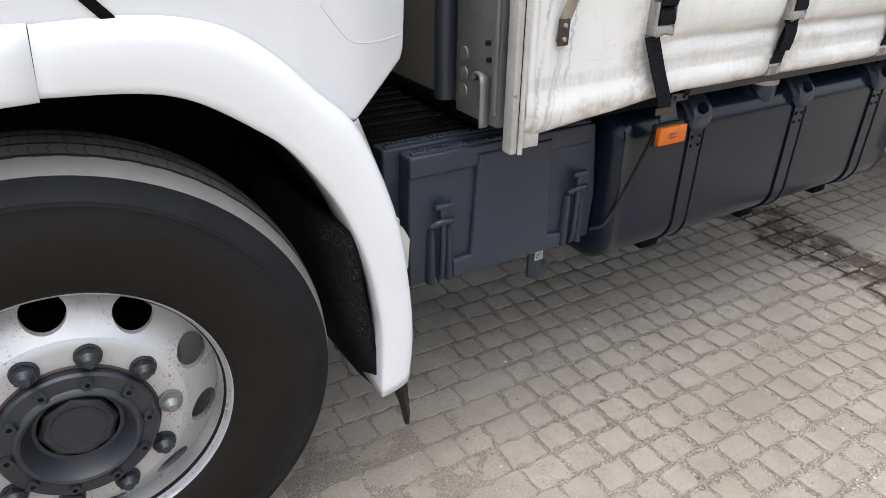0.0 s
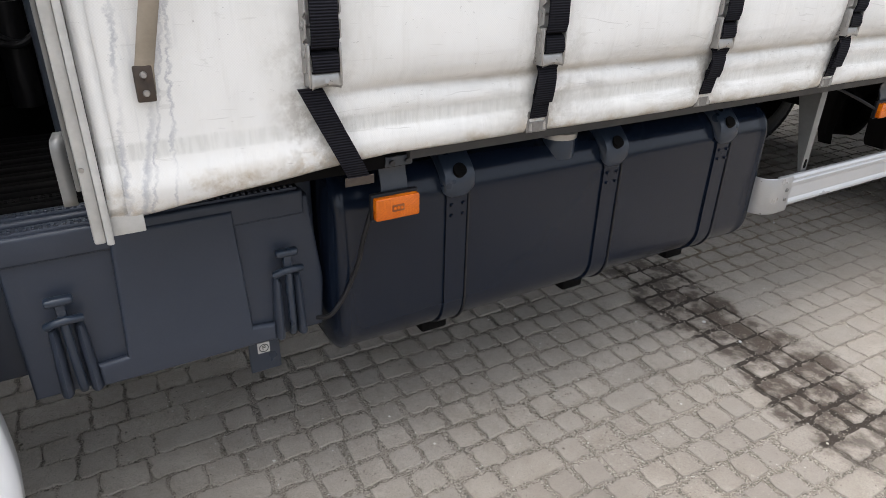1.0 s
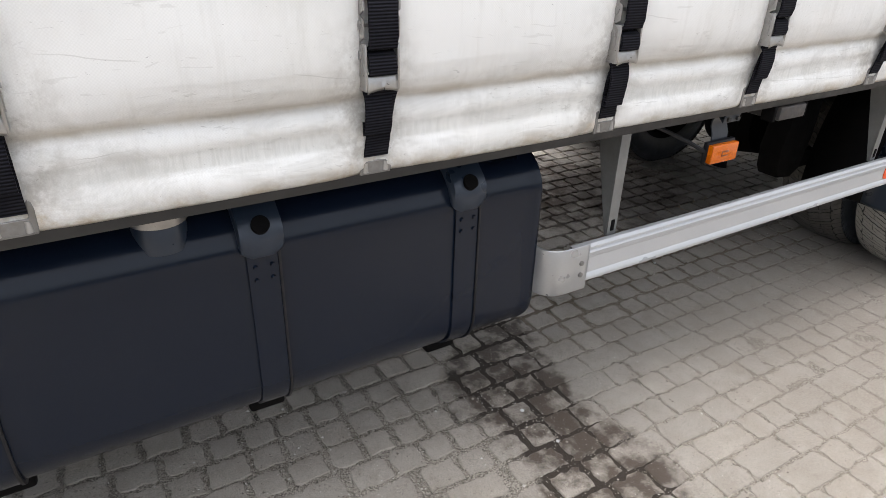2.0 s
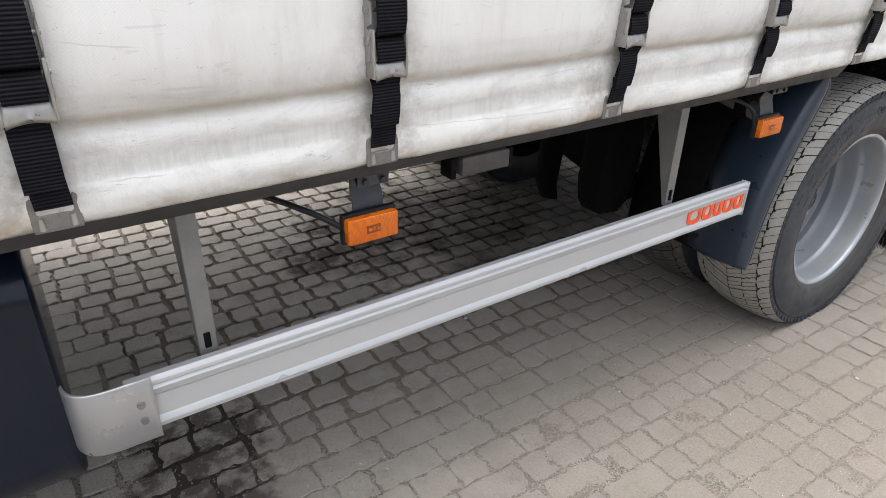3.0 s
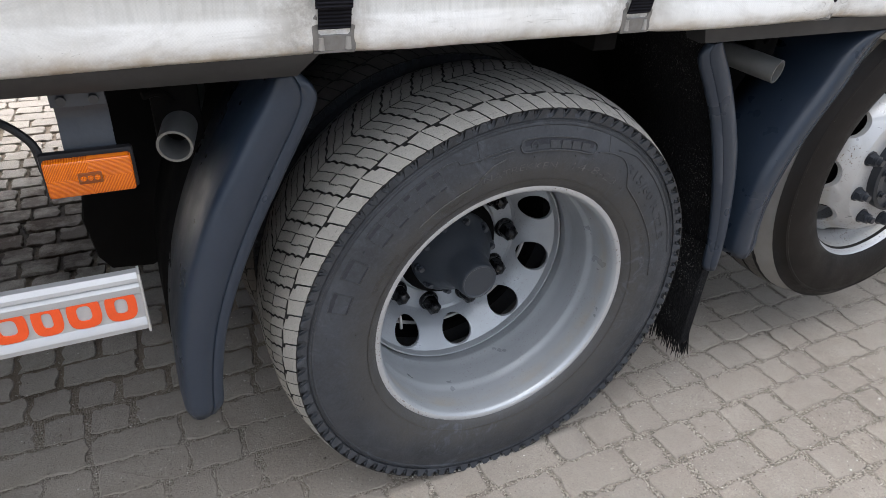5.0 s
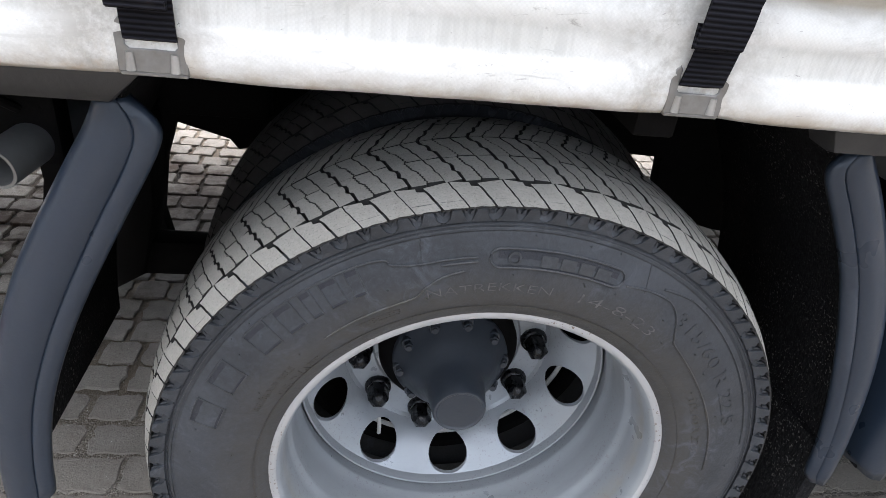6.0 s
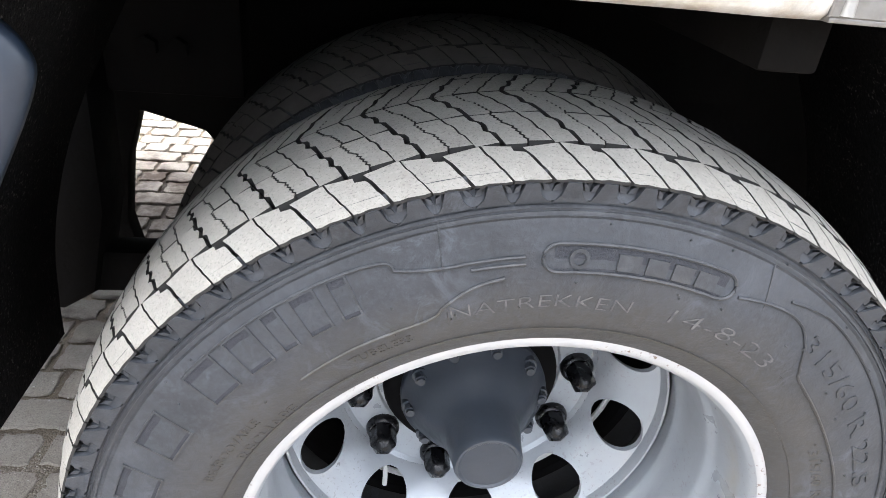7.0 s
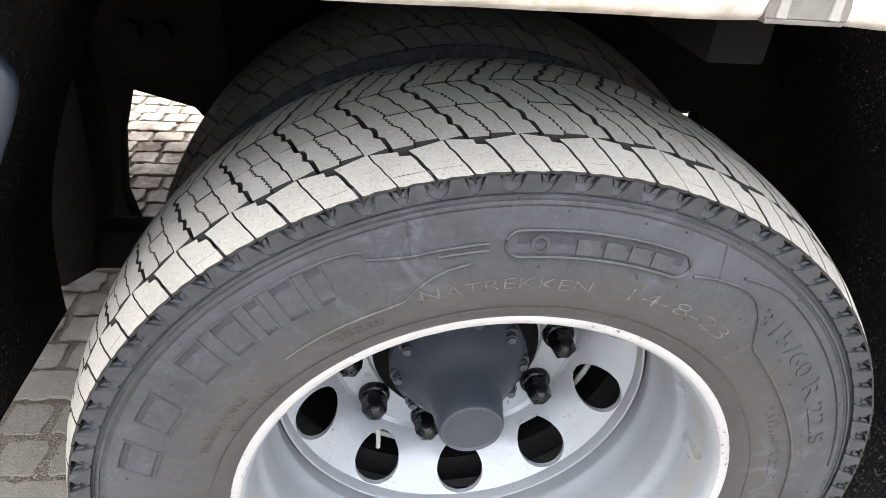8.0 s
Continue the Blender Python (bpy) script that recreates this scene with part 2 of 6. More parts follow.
def dust_film(m, where):
    """Trodden dust ahead of the drive wheel and beside the cab."""
    xyz = m.node("ShaderNodeSeparateXYZ", [("Vector", where)]).outputs
    drift = m.math("MAXIMUM", m.math("MULTIPLY", m.ramp(xyz[0], 3.5, 4.2), m.ramp(xyz[0], 5.6, 5.1)), m.ramp(xyz[0], 1.6, 1.0))
    drift = m.math("MULTIPLY", drift, m.ramp(xyz[1], 0.5, 0.25))
    return m.math("MULTIPLY", drift, m.ramp(m.noise(4.0, 5.0, 0.6, coord=where), 0.36, 0.56, 0.25, 0.90))


def paver_material():
    m = Nodes("concrete_paver")
    where, fine, col, wet, _ = paver_colour(m, (0.372, 0.334, 0.288), (0.280, 0.247, 0.208))
    rnd = m.node("ShaderNodeObjectInfo").outputs["Random"]
    isl = m.node("ShaderNodeNewGeometry").outputs["Random Per Island"]
    tone = m.math("ADD", m.math("MULTIPLY", rnd, 0.5), m.math("MULTIPLY", isl, 0.5))
    col = m.mix(m.ramp(tone, 0.2, 0.9, 0.0, 0.4), col, (0.23, 0.213, 0.194))
    soak = m.math("MULTIPLY", wet, m.ramp(m.math("ADD", m.noise(11.0, 5.0, 0.6, coord=where), m.math("MULTIPLY", tone, 0.12)), 0.46, 0.60, 0.12, 1.0))
    speckle = m.ramp(m.noise(150.0, 5.0, 0.75, coord=where), 0.38, 0.64)
    col = m.mix(m.math("MULTIPLY", dust_film(m, where), 0.72), col, m.mix(speckle, (0.185, 0.158, 0.130), (0.320, 0.280, 0.234)))
    col = m.mix(m.math("MULTIPLY", soak, 0.93), col, (0.050, 0.034, 0.022))
    return m.set(Base_Color=col, Roughness=m.ramp(soak, 0.0, 1.0, 0.92, 0.6), Normal=m.bump(fine, 0.9, 0.0035, m.bump(m.noise(38.0, 5.0, 0.65, coord=where), 0.6, 0.006)))


def sand_material():
    m = Nodes("joint_sand")
    where, fine, col, wet, stain = paver_colour(m, (0.285, 0.254, 0.215), (0.175, 0.154, 0.127))
    moss = m.ramp(m.noise(3.3, 6.0, 0.7, coord=where), 0.55, 0.7, 0.0, 0.35)
    col = m.mix(moss, col, (0.085, 0.08, 0.05))
    grit = m.node("ShaderNodeTexVoronoi", [("Vector", where), ("Scale", 290.0), ("Randomness", 1.0)])
    tone = m.node("ShaderNodeSeparateXYZ", [("Vector", grit.outputs["Color"])]).outputs[0]
    col = m.mix(m.ramp(tone, 0.65, 0.95, 0.0, 0.6), col, (0.50, 0.455, 0.395))
    col = m.mix(m.ramp(tone, 0.38, 0.12, 0.0, 0.7), col, (0.06, 0.052, 0.042))
    xyz = m.node("ShaderNodeSeparateXYZ", [("Vector", where)]).outputs
    earth = m.math("MULTIPLY", m.math("MULTIPLY", m.ramp(xyz[1], 0.35, 0.75), m.ramp(xyz[0], 2.9, 3.4)), m.ramp(xyz[0], 7.0, 5.8))
    col = m.mix(m.math("MULTIPLY", earth, 0.8), col, (0.165, 0.127, 0.090))
    col = m.mix(m.math("MULTIPLY", stain, 0.9), col, (0.018, 0.011, 0.007))
    drift = dust_film(m, where)
    speckle = m.ramp(m.noise(150.0, 5.0, 0.75, coord=where), 0.38, 0.64)
    col = m.mix(m.math("MULTIPLY", drift, 0.85), col, m.mix(speckle, (0.160, 0.136, 0.110), (0.295, 0.258, 0.214)))
    col = m.mix(m.math("MULTIPLY", wet, 0.95), col, (0.026, 0.018, 0.012))
    fine = m.math("SUBTRACT", 1.0, grit.outputs["Distance"])
    return m.set(Base_Color=col, Roughness=0.95, Normal=m.bump(fine, 0.9, 0.004))


def webbing_material():
    m = Nodes("black_webbing")
    ribs = m.node("ShaderNodeTexWave", [("Vector", m.coord), ("Scale", 62.0), ("Distortion", 0.4), ("Detail", 1.0)], bands="Z").outputs["Fac"]
    fine = m.noise(420.0, 2.0)
    col = m.mix(m.ramp(ribs, 0.2, 0.8), (0.003, 0.003, 0.004), (0.013, 0.013, 0.018))
    col = m.mix(m.ramp(m.noise(35.0, 5.0), 0.55, 0.8, 0.0, 0.35), col, (0.03, 0.028, 0.027))
    return m.set(Base_Color=col, Roughness=0.8, Specular_IOR_Level=0.1, Normal=m.bump(ribs, 0.8, 0.0012, m.bump(fine, 0.4, 0.0004)))


def amber_material():
    """Moulded lens: fine ribs that run upright or level, quarter by quarter."""
    m = Nodes("amber_lens")
    xyz = m.node("ShaderNodeSeparateXYZ", [("Vector", m.coord)]).outputs
    up = m.node("ShaderNodeTexWave", [("Vector", m.coord), ("Scale", 175.0), ("Distortion", 0.3)], bands="X").outputs["Fac"]
    level = m.node("ShaderNodeTexWave", [("Vector", m.coord), ("Scale", 175.0), ("Distortion", 0.3)], bands="Z").outputs["Fac"]
    right = m.math("GREATER_THAN", xyz[0], 0.052)
    high = m.math("GREATER_THAN", xyz[2], 0.025)
    which = m.math("ABSOLUTE", m.math("SUBTRACT", right, high))
    grid = m.math("ADD", m.math("MULTIPLY", up, which), m.math("MULTIPLY", level, m.math("SUBTRACT", 1.0, which)))
    col = m.mix(grid, (0.74, 0.185, 0.004), (0.36, 0.052, 0.001))
    col = m.mix(m.ramp(m.noise(60.0, 4.0, 0.6), 0.45, 0.7, 0.0, 0.35), col, (0.30, 0.05, 0.003))
    return m.set(Base_Color=col, Roughness=0.16, Specular_IOR_Level=0.45, Normal=m.bump(grid, 0.5, 0.0006))


def bristle_material():
    m = Nodes("spray_bristle")
    f = m.noise(320.0, 3.0, 0.7, stretch=(1.0, 1.0, 0.25))
    col = m.mix(m.ramp(f, 0.45, 0.8), (0.006, 0.006, 0.007), (0.03, 0.03, 0.031))
    mud = m.math("MULTIPLY", m.ramp(m.noise(230.0, 2.0, 0.5), 0.62, 0.66), m.ramp(m.noise(8.0, 4.0, 0.6), 0.40, 0.60))
    col = m.mix(mud, col, (0.13, 0.125, 0.12))
    return m.set(Base_Color=col, Roughness=0.9, Specular_IOR_Level=0.1, Normal=m.bump(f, 1.0, 0.004))


def rim_material(name, colour, rust):
    m = Nodes(name)
    fine = m.noise(210.0, 4.0, 0.7)
    col = m.mix(m.ramp(m.noise(4.0, 6.0, 0.65), 0.35, 0.7, 0.0, 0.45), colour, tuple(c * 0.78 for c in colour))
    specks = m.math("MULTIPLY", m.ramp(m.noise(190.0, 3.0, 0.6), 0.60, 0.64), m.ramp(m.noise(9.0, 3.0), 0.46, 0.58))
    col = m.mix(m.math("MULTIPLY", specks, rust), col, (0.12, 0.075, 0.045))
    yy = m.node("ShaderNodeSeparateXYZ", [("Vector", m.coord)]).outputs[1]
    ring = m.math("MULTIPLY", m.ramp(yy, 0.044, 0.054), m.ramp(yy, 0.085, 0.062))
    col = m.mix(m.math("MULTIPLY", ring, m.ramp(m.noise(11.0, 6.0, 0.7), 0.40, 0.65, 0.05, 0.6)), col, (0.36, 0.32, 0.24))
    streak = m.ramp(m.noise(7.0, 6.0, 0.7, stretch=(1.0, 3.0, 1.0)), 0.5, 0.75, 0.0, 0.35)
    col = m.mix(streak, col, tuple(c * 0.6 for c in colour))
    patch = m.math("MULTIPLY", m.ramp(m.noise(13.0, 6.0, 0.75), 0.62, 0.76), m.ramp(m.noise(120.0, 3.0, 0.6), 0.45, 0.6))
    col = m.mix(m.math("MULTIPLY", patch, rust * 0.7), col, (0.22, 0.13, 0.07))
    return m.set(Base_Color=col, Roughness=m.ramp(m.noise(17.0, 5.0), 0.3, 0.7, 0.26, 0.46), Metallic=0.35, Normal=m.bump(fine, 0.25, 0.0004))


WHITE = surface("white_cab_paint", (0.68, 0.695, 0.71), 0.22, 0.0, (0.66, 0.672, 0.685), 0.3, 1.2, 500.0, 0.00001, 0.03)
CURTAIN = curtain_material()
SLATE = surface("slate_grey_paint", (0.0050, 0.0088, 0.0178), 0.20, 0.0, (0.0072, 0.0114, 0.0208), 0.5, 3.5, 300.0, 0.00003, 0.05, spec=0.27)
GUARD = surface("slate_plastic", (0.0145, 0.0230, 0.0385), 0.34, 0.0, (0.024, 0.034, 0.050), 0.5, 6.0, 200.0, 0.0003, spec=0.45)
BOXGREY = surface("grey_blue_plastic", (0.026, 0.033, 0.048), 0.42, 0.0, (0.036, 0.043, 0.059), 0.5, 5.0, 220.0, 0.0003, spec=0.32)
BLACK = surface("black_plastic", (0.006, 0.006, 0.008), 0.5, 0.0, (0.013, 0.013, 0.014), 0.6, 9.0, 160.0, 0.0006, spec=0.3)
SOCKET = surface("scuffed_socket_steel", (0.027, 0.030, 0.037), 0.5, 0.1, (0.075, 0.060, 0.047), 0.9, 22.0, 160.0, 0.0006)
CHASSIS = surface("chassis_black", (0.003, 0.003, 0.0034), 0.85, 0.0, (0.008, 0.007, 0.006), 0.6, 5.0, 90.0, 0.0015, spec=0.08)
STEEL = surface("galvanised_steel", (0.225, 0.228, 0.225), 0.48, 0.45, (0.15, 0.15, 0.145), 0.8, 11.0, 150.0, 0.0004)
RAILGREY = surface("grey_side_rave", (0.032, 0.032, 0.033), 0.55, 0.15, (0.020, 0.020, 0.020), 0.8, 8.0, 140.0, 0.0006)
BUCKLE = surface("buckle_steel", (0.40, 0.395, 0.385), 0.36, 0.7, (0.25, 0.235, 0.215), 0.7, 30.0, 260.0, 0.0002)
CLIP = surface("clip_steel", (0.22, 0.22, 0.215), 0.42, 0.5, (0.13, 0.115, 0.10), 0.8, 40.0, 260.0, 0.0002)
BARE = surface("bare_aluminium", (0.40, 0.41, 0.42), 0.34, 0.65, (0.32, 0.325, 0.33), 0.6, 9.0, 260.0, 0.0002)
ALU = surface("anodised_aluminium", (0.445, 0.452, 0.46), 0.34, 0.25, (0.415, 0.42, 0.426), 0.4, 2.0, 600.0, 0.00003)
TRIM = surface("white_edge_profile", (0.48, 0.48, 0.465), 0.42, 0.15, (0.32, 0.315, 0.30), 0.8, 18.0, 150.0, 0.0004)
BEIGE = surface("cream_bulkhead", (0.42, 0.39, 0.33), 0.6, 0.0, (0.30, 0.275, 0.23), 0.7, 3.0, 100.0, 0.0005)
RUBBER = rubber_material("tyre_sidewall", (0.041, 0.046, 0.055), 0.9, (0.046, 0.044, 0.041), 0.35, 0.42)
RUBBER_FRONT = rubber_material("front_tyre_sidewall", (0.008, 0.0078, 0.0082), 0.7, (0.012, 0.0095, 0.0075), 0.44, 0.12)
TREAD = tread_material()
# darker tread for the inner twins: shade under the body put into the colour
SHADED_TREAD = surface("shaded_tread", (0.105, 0.098, 0.088), 0.9, 0.0, (0.055, 0.050, 0.045), 0.8, 16.0, 260.0, 0.0014)
SHOULDER_RIB = surface("scuffed_shoulder_rib", (0.27, 0.262, 0.25), 0.85, 0.0, (0.20, 0.193, 0.183), 0.7, 14.0, 320.0, 0.0012)
FRONT_TREAD = surface("ribbed_tread", (0.135, 0.128, 0.118), 0.85, 0.0, (0.085, 0.081, 0.075), 0.7, 14.0, 320.0, 0.0012)
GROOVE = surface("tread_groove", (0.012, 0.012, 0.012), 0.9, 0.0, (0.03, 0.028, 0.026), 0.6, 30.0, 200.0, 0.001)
RIM = rim_material("silver_rim", (0.345, 0.368, 0.392), 0.25)
RIM_WHITE = rim_material("weathered_white_rim", (0.46, 0.465, 0.47), 0.9)
EDGE = rim_material("worn_rim_edge", (0.43, 0.44, 0.455), 0.85)
FRONT_HUB = surface("black_hub_paint", (0.011, 0.0145, 0.021), 0.42, 0.0, (0.026, 0.028, 0.033), 0.7, 14.0, 150.0, 0.0005)
HUB = surface("dark_hub_paint", (0.024, 0.031, 0.042), 0.38, 0.0, (0.040, 0.046, 0.056), 0.7, 14.0, 150.0, 0.0004)
NUTCAP = surface("black_cap_plastic", (0.0035, 0.0035, 0.0045), 0.28, 0.0, (0.006, 0.006, 0.007), 0.5, 30.0, 300.0, 0.0001, 0.06, spec=0.35)
RUST = surface("rusty_iron", (0.06, 0.042, 0.03), 0.8, 0.15, (0.025, 0.022, 0.021), 0.8, 30.0, 180.0, 0.001)
CHALK = surface("chalk_mark", (0.125, 0.125, 0.124), 0.95, 0.0, (0.06, 0.062, 0.065), 0.95, 90.0, 400.0, 0.0002, spread=0.1)
EMBOSS = rubber_material("raised_rubber", (0.046, 0.049, 0.055), 0.6)
STIPPLE = surface("stippled_rubber", (0.024, 0.026, 0.032), 0.75, 0.0, (0.042, 0.046, 0.053), 0.6, 60.0, 520.0, 0.003, spec=0.25)
ORANGE = surface("orange_sticker", (0.78, 0.085, 0.012), 0.4, 0.0, (0.62, 0.07, 0.012), 0.5, 20.0, 200.0, 0.0001)
PAPER = surface("white_sticker", (0.6, 0.6, 0.58), 0.5, 0.0, (0.4, 0.4, 0.38), 0.6, 60.0, 200.0, 0.0001)
WEB = webbing_material()
AMBER = amber_material()
BRISTLE = bristle_material()
PAVER = paver_material()
SAND = sand_material()


def grit_material():
    m = Nodes("loose_grit")
    isl = m.node("ShaderNodeNewGeometry").outputs["Random Per Island"]
    col = m.mix(m.ramp(isl, 0.0, 0.5), (0.10, 0.085, 0.066), (0.34, 0.31, 0.265))
    return m.set(Base_Color=m.mix(m.ramp(isl, 0.88, 1.0), col, (0.62, 0.60, 0.55)), Roughness=0.9)


GRIT = grit_material()
LEATHER = surface("worn_tan_strap", (0.30, 0.255, 0.20), 0.6, 0.0, (0.20, 0.17, 0.13), 0.7, 25.0, 200.0, 0.0004)


# ---- shaping helpers ----
def part(name, bm, material, parent=None, label="", smooth=38.0):
    me = bpy.data.meshes.new(name)
    bm.normal_update()
    bm.to_mesh(me)
    bm.free()
    me.materials.append(material)
    if smooth:
        me.shade_smooth()
        me.set_sharp_from_angle(angle=radians(smooth))
    ob = new(name, me)
    ob.parent = parent
    return tagged(ob, label)


def empty(name, parent, place=(0.0, 0.0, 0.0), label=""):
    ob = new(name)
    ob.empty_display_size = 0.1
    ob.parent, ob.location = parent, place
    return tagged(ob, label)


def box(bm, lo, hi, bevel=0.0, m=None, seg=2):
    """A box from corner to corner, edges rounded by bevel."""
    c = [(a + b) / 2 for a, b in zip(lo, hi)]
    s = [abs(b - a) for a, b in zip(lo, hi)]
    mat = Matrix.Translation(c) @ Matrix.Diagonal((*s, 1.0))
    geo = bmesh.ops.create_cube(bm, size=1.0, matrix=(m @ mat) if m else mat)
    if bevel:
        edges = list({e for v in geo["verts"] for e in v.link_edges})
        bmesh.ops.bevel(bm, geom=edges, offset=min(bevel, min(s) * 0.45), segments=seg, profile=0.5, affect="EDGES")
    return bm


def cyl(bm, a, b, r, r2=None, n=20, caps=True):
    """A round bar from a to b."""
    a, b = Vector(a), Vector(b)
    m = Matrix.Translation((a + b) / 2) @ (b - a).to_track_quat("Z", "Y").to_matrix().to_4x4()
    bmesh.ops.create_cone(bm, cap_ends=caps, segments=n, radius1=r, radius2=r if r2 is None else r2, depth=(b - a).length, matrix=m)
    return bm


def lathe(bm, profile, n=64, centre=(0.0, 0.0, 0.0), closed=False):
    """Turn (y, r) pairs round the y axis."""
    rings = []
    for y, r in profile:
        rings.append([bm.verts.new((centre[0] + r * math.cos(2 * math.pi * i / n), centre[1] + y, centre[2] + r * math.sin(2 * math.pi * i / n))) for i in range(n)])
    pairs = list(zip(rings, rings[1:])) + ([(rings[-1], rings[0])] if closed else [])
    for a, b in pairs:
        for i in range(n):
            j = (i + 1) % n
            bm.faces.new((a[i], b[i], b[j], a[j]))
    return rings


def prism(bm, outline, y0, y1, bevel=0.0, seg=2):
    """An outline of (x, z) pairs, stretched from y0 to y1."""
    low = [bm.verts.new((x, y0, z)) for x, z in outline]
    high = [bm.verts.new((x, y1, z)) for x, z in outline]
    n = len(outline)
    f = [bm.faces.new(low), bm.faces.new(high[::-1])]
    for i in range(n):
        j = (i + 1) % n
        f.append(bm.faces.new((low[j], low[i], high[i], high[j])))
    bmesh.ops.recalc_face_normals(bm, faces=f)
    if bevel:
        edges = [e for e in f[0].edges] + [e for e in f[1].edges]
        bmesh.ops.bevel(bm, geom=edges, offset=bevel, segments=seg, profile=0.5, affect="EDGES")
    return bm


def along_x(bm, section, x0, x1, bevel=0.0, seg=2):
    """A section of (y, z) pairs, stretched from x0 to x1, ends closed."""
    low = [bm.verts.new((x0, y, z)) for y, z in section]
    high = [bm.verts.new((x1, y, z)) for y, z in section]
    n = len(section)
    f = [bm.faces.new(low), bm.faces.new(high[::-1])]
    for i in range(n):
        j = (i + 1) % n
        f.append(bm.faces.new((low[j], low[i], high[i], high[j])))
    bmesh.ops.recalc_face_normals(bm, faces=f)
    if bevel:
        bmesh.ops.bevel(bm, geom=list(f[0].edges) + list(f[1].edges), offset=bevel, segments=seg, profile=0.5, affect="EDGES")
    return bm


def sheet(bm, rows, close=False):
    """A skin over rows of points."""
    grid = [[bm.verts.new(p) for p in row] for row in rows]
    for a, b in zip(grid, grid[1:]):
        for i in range(len(a) - 1 + int(close)):
            j = (i + 1) % len(a)
            bm.faces.new((a[i], a[j], b[j], b[i]))
    return grid


def tube(bm, points, r, n=10):
    """A round hose along points."""
    pts = [Vector(p) for p in points]
    rows, up = [], Vector((0.31, 0.2, 0.93))
    for i, p in enumerate(pts):
        d = (pts[min(i + 1, len(pts) - 1)] - pts[max(i - 1, 0)]).normalized()
        u = d.cross(up).normalized()
        v = d.cross(u)
        rows.append([p + r * (math.cos(2 * math.pi * k / n) * u + math.sin(2 * math.pi * k / n) * v) for k in range(n)])
    g = sheet(bm, rows, close=True)
    bm.faces.new(g[0][::-1]), bm.faces.new(g[-1])
    bmesh.ops.recalc_face_normals(bm, faces=bm.faces[:])
    return bm


def bend(points, steps=8):
    """A smooth line through points (Catmull-Rom)."""
    p = [Vector(q) for q in points]
    p = [2 * p[0] - p[1], *p, 2 * p[-1] - p[-2]]
    out = []
    for i in range(1, len(p) - 2):
        for k in range(steps):
            t = k / steps
            out.append(0.5 * ((2 * p[i]) + (p[i + 1] - p[i - 1]) * t + (2 * p[i - 1] - 5 * p[i] + 4 * p[i + 1] - p[i + 2]) * t * t + (3 * p[i] - p[i - 1] - 3 * p[i + 1] + p[i + 2]) * t ** 3))
    out.append(p[-2])
    return out


def thicken(ob, depth, offset=-1.0):
    m = ob.modifiers.new("thickness", "SOLIDIFY")
    m.thickness, m.offset = depth, offset
    return ob


# ---- ground ----
def ground_sheet():
    bm = bmesh.new()
    rows = []
    for y in (-300.0, -40.0, -8.0, -3.0, 0.0, 3.0, 8.0, 40.0, 300.0):
        rows.append([(x, y, -0.012) for x in (-300.0, -40.0, -8.0, -2.0, 3.0, 8.0, 14.0, 40.0, 300.0)])
    sheet(bm, rows)
    ob = part("ground", bm, SAND, None, "sandy grey yard ground between and around concrete pavers", 0)
    return tagged(ob, category="ground", kind="structure")


ground = ground_sheet()

# ---- unseen plain wall, added behind the walker to close the yard and block low sky ----
bm = bmesh.new()
box(bm, (-30.0, -22.4, -0.05), (40.0, -22.0, 3.2), 0.02)
tagged(part("unseen_wall", bm, RAILGREY, None, "unseen plain grey wall, added to block low sky light", 0), category="wall", kind="structure")

# ---- the truck ----
truck = tagged(empty("truck", None), "white curtain-sided rigid truck with slate-grey tank, parked on pavers", "truck")
AXLES = {"front": (0.1135, 0.539), "drive": (5.503, 0.450), "tag": (6.739, 0.616)}
STRAPS = [1.960, 2.503, 3.047, 3.536, 4.098, 4.609, 5.128, 5.645, 6.17, 6.69, 7.21, 7.73, 8.25, 8.77]
FIRST_STRAP = 1.46


def curtain_depth(x, z):
    """How far the slack curtain stands out from the body at x, z."""
    zs = (0.9, 1.022, 1.030, 1.045, 1.060, 1.075, 1.085, 1.095, 1.112, 1.120, 1.130, 1.143, 1.154, 1.159, 1.1625, 1.168, 1.178, 1.195, 1.22, 1.27, 1.35, 1.45, 1.7, 2.2, 3.8)
    ds = (0.002, 0.003, 0.013, 0.021, 0.023, 0.019, 0.013, 0.0115, 0.012, 0.0155, 0.017, 0.0125, 0.0055, 0.002, 0.0045, 0.016, 0.028, 0.038, 0.044, 0.045, 0.040, 0.034, 0.028, 0.02, 0.008)
    wave = 0.007 * noise.noise(Vector((x * 1.7, 3.1, 0.0))) + 0.003 * noise.noise(Vector((x * 6.0, 1.1, z * 5.0)))
    d = float(np.interp(z + wave, zs, ds))
    near = min(abs(x - s) for s in [FIRST_STRAP, *STRAPS])
    pull = math.exp(-((near / 0.055) ** 2))
    bay = 0.75 + 0.5 * noise.noise(Vector((x * 2.3, 7.7, 2.0)))
    pull *= 0.9 if z < 1.075 else 0.62
    d = d * (1.0 - pull) * bay + 0.003 * noise.noise(Vector((x * 14.0, 0.0, z * 9.0)))
    if x < 1.6:
        k = min(max((1.6 - x) / 0.25, 0.0), 1.0)
        flat = 0.012 + 0.010 * math.exp(-(((z - 1.05) / 0.035) ** 2)) + 0.006 * math.exp(-(((x - 1.17) / 0.06) ** 2)) * noise.noise(Vector((x * 38.0, 2.0, z * 2.2))) + 0.004 * noise.noise(Vector((x * 9.0, 5.0, z * 3.0)))
        d = d * (1 - k) + flat * k
    return d


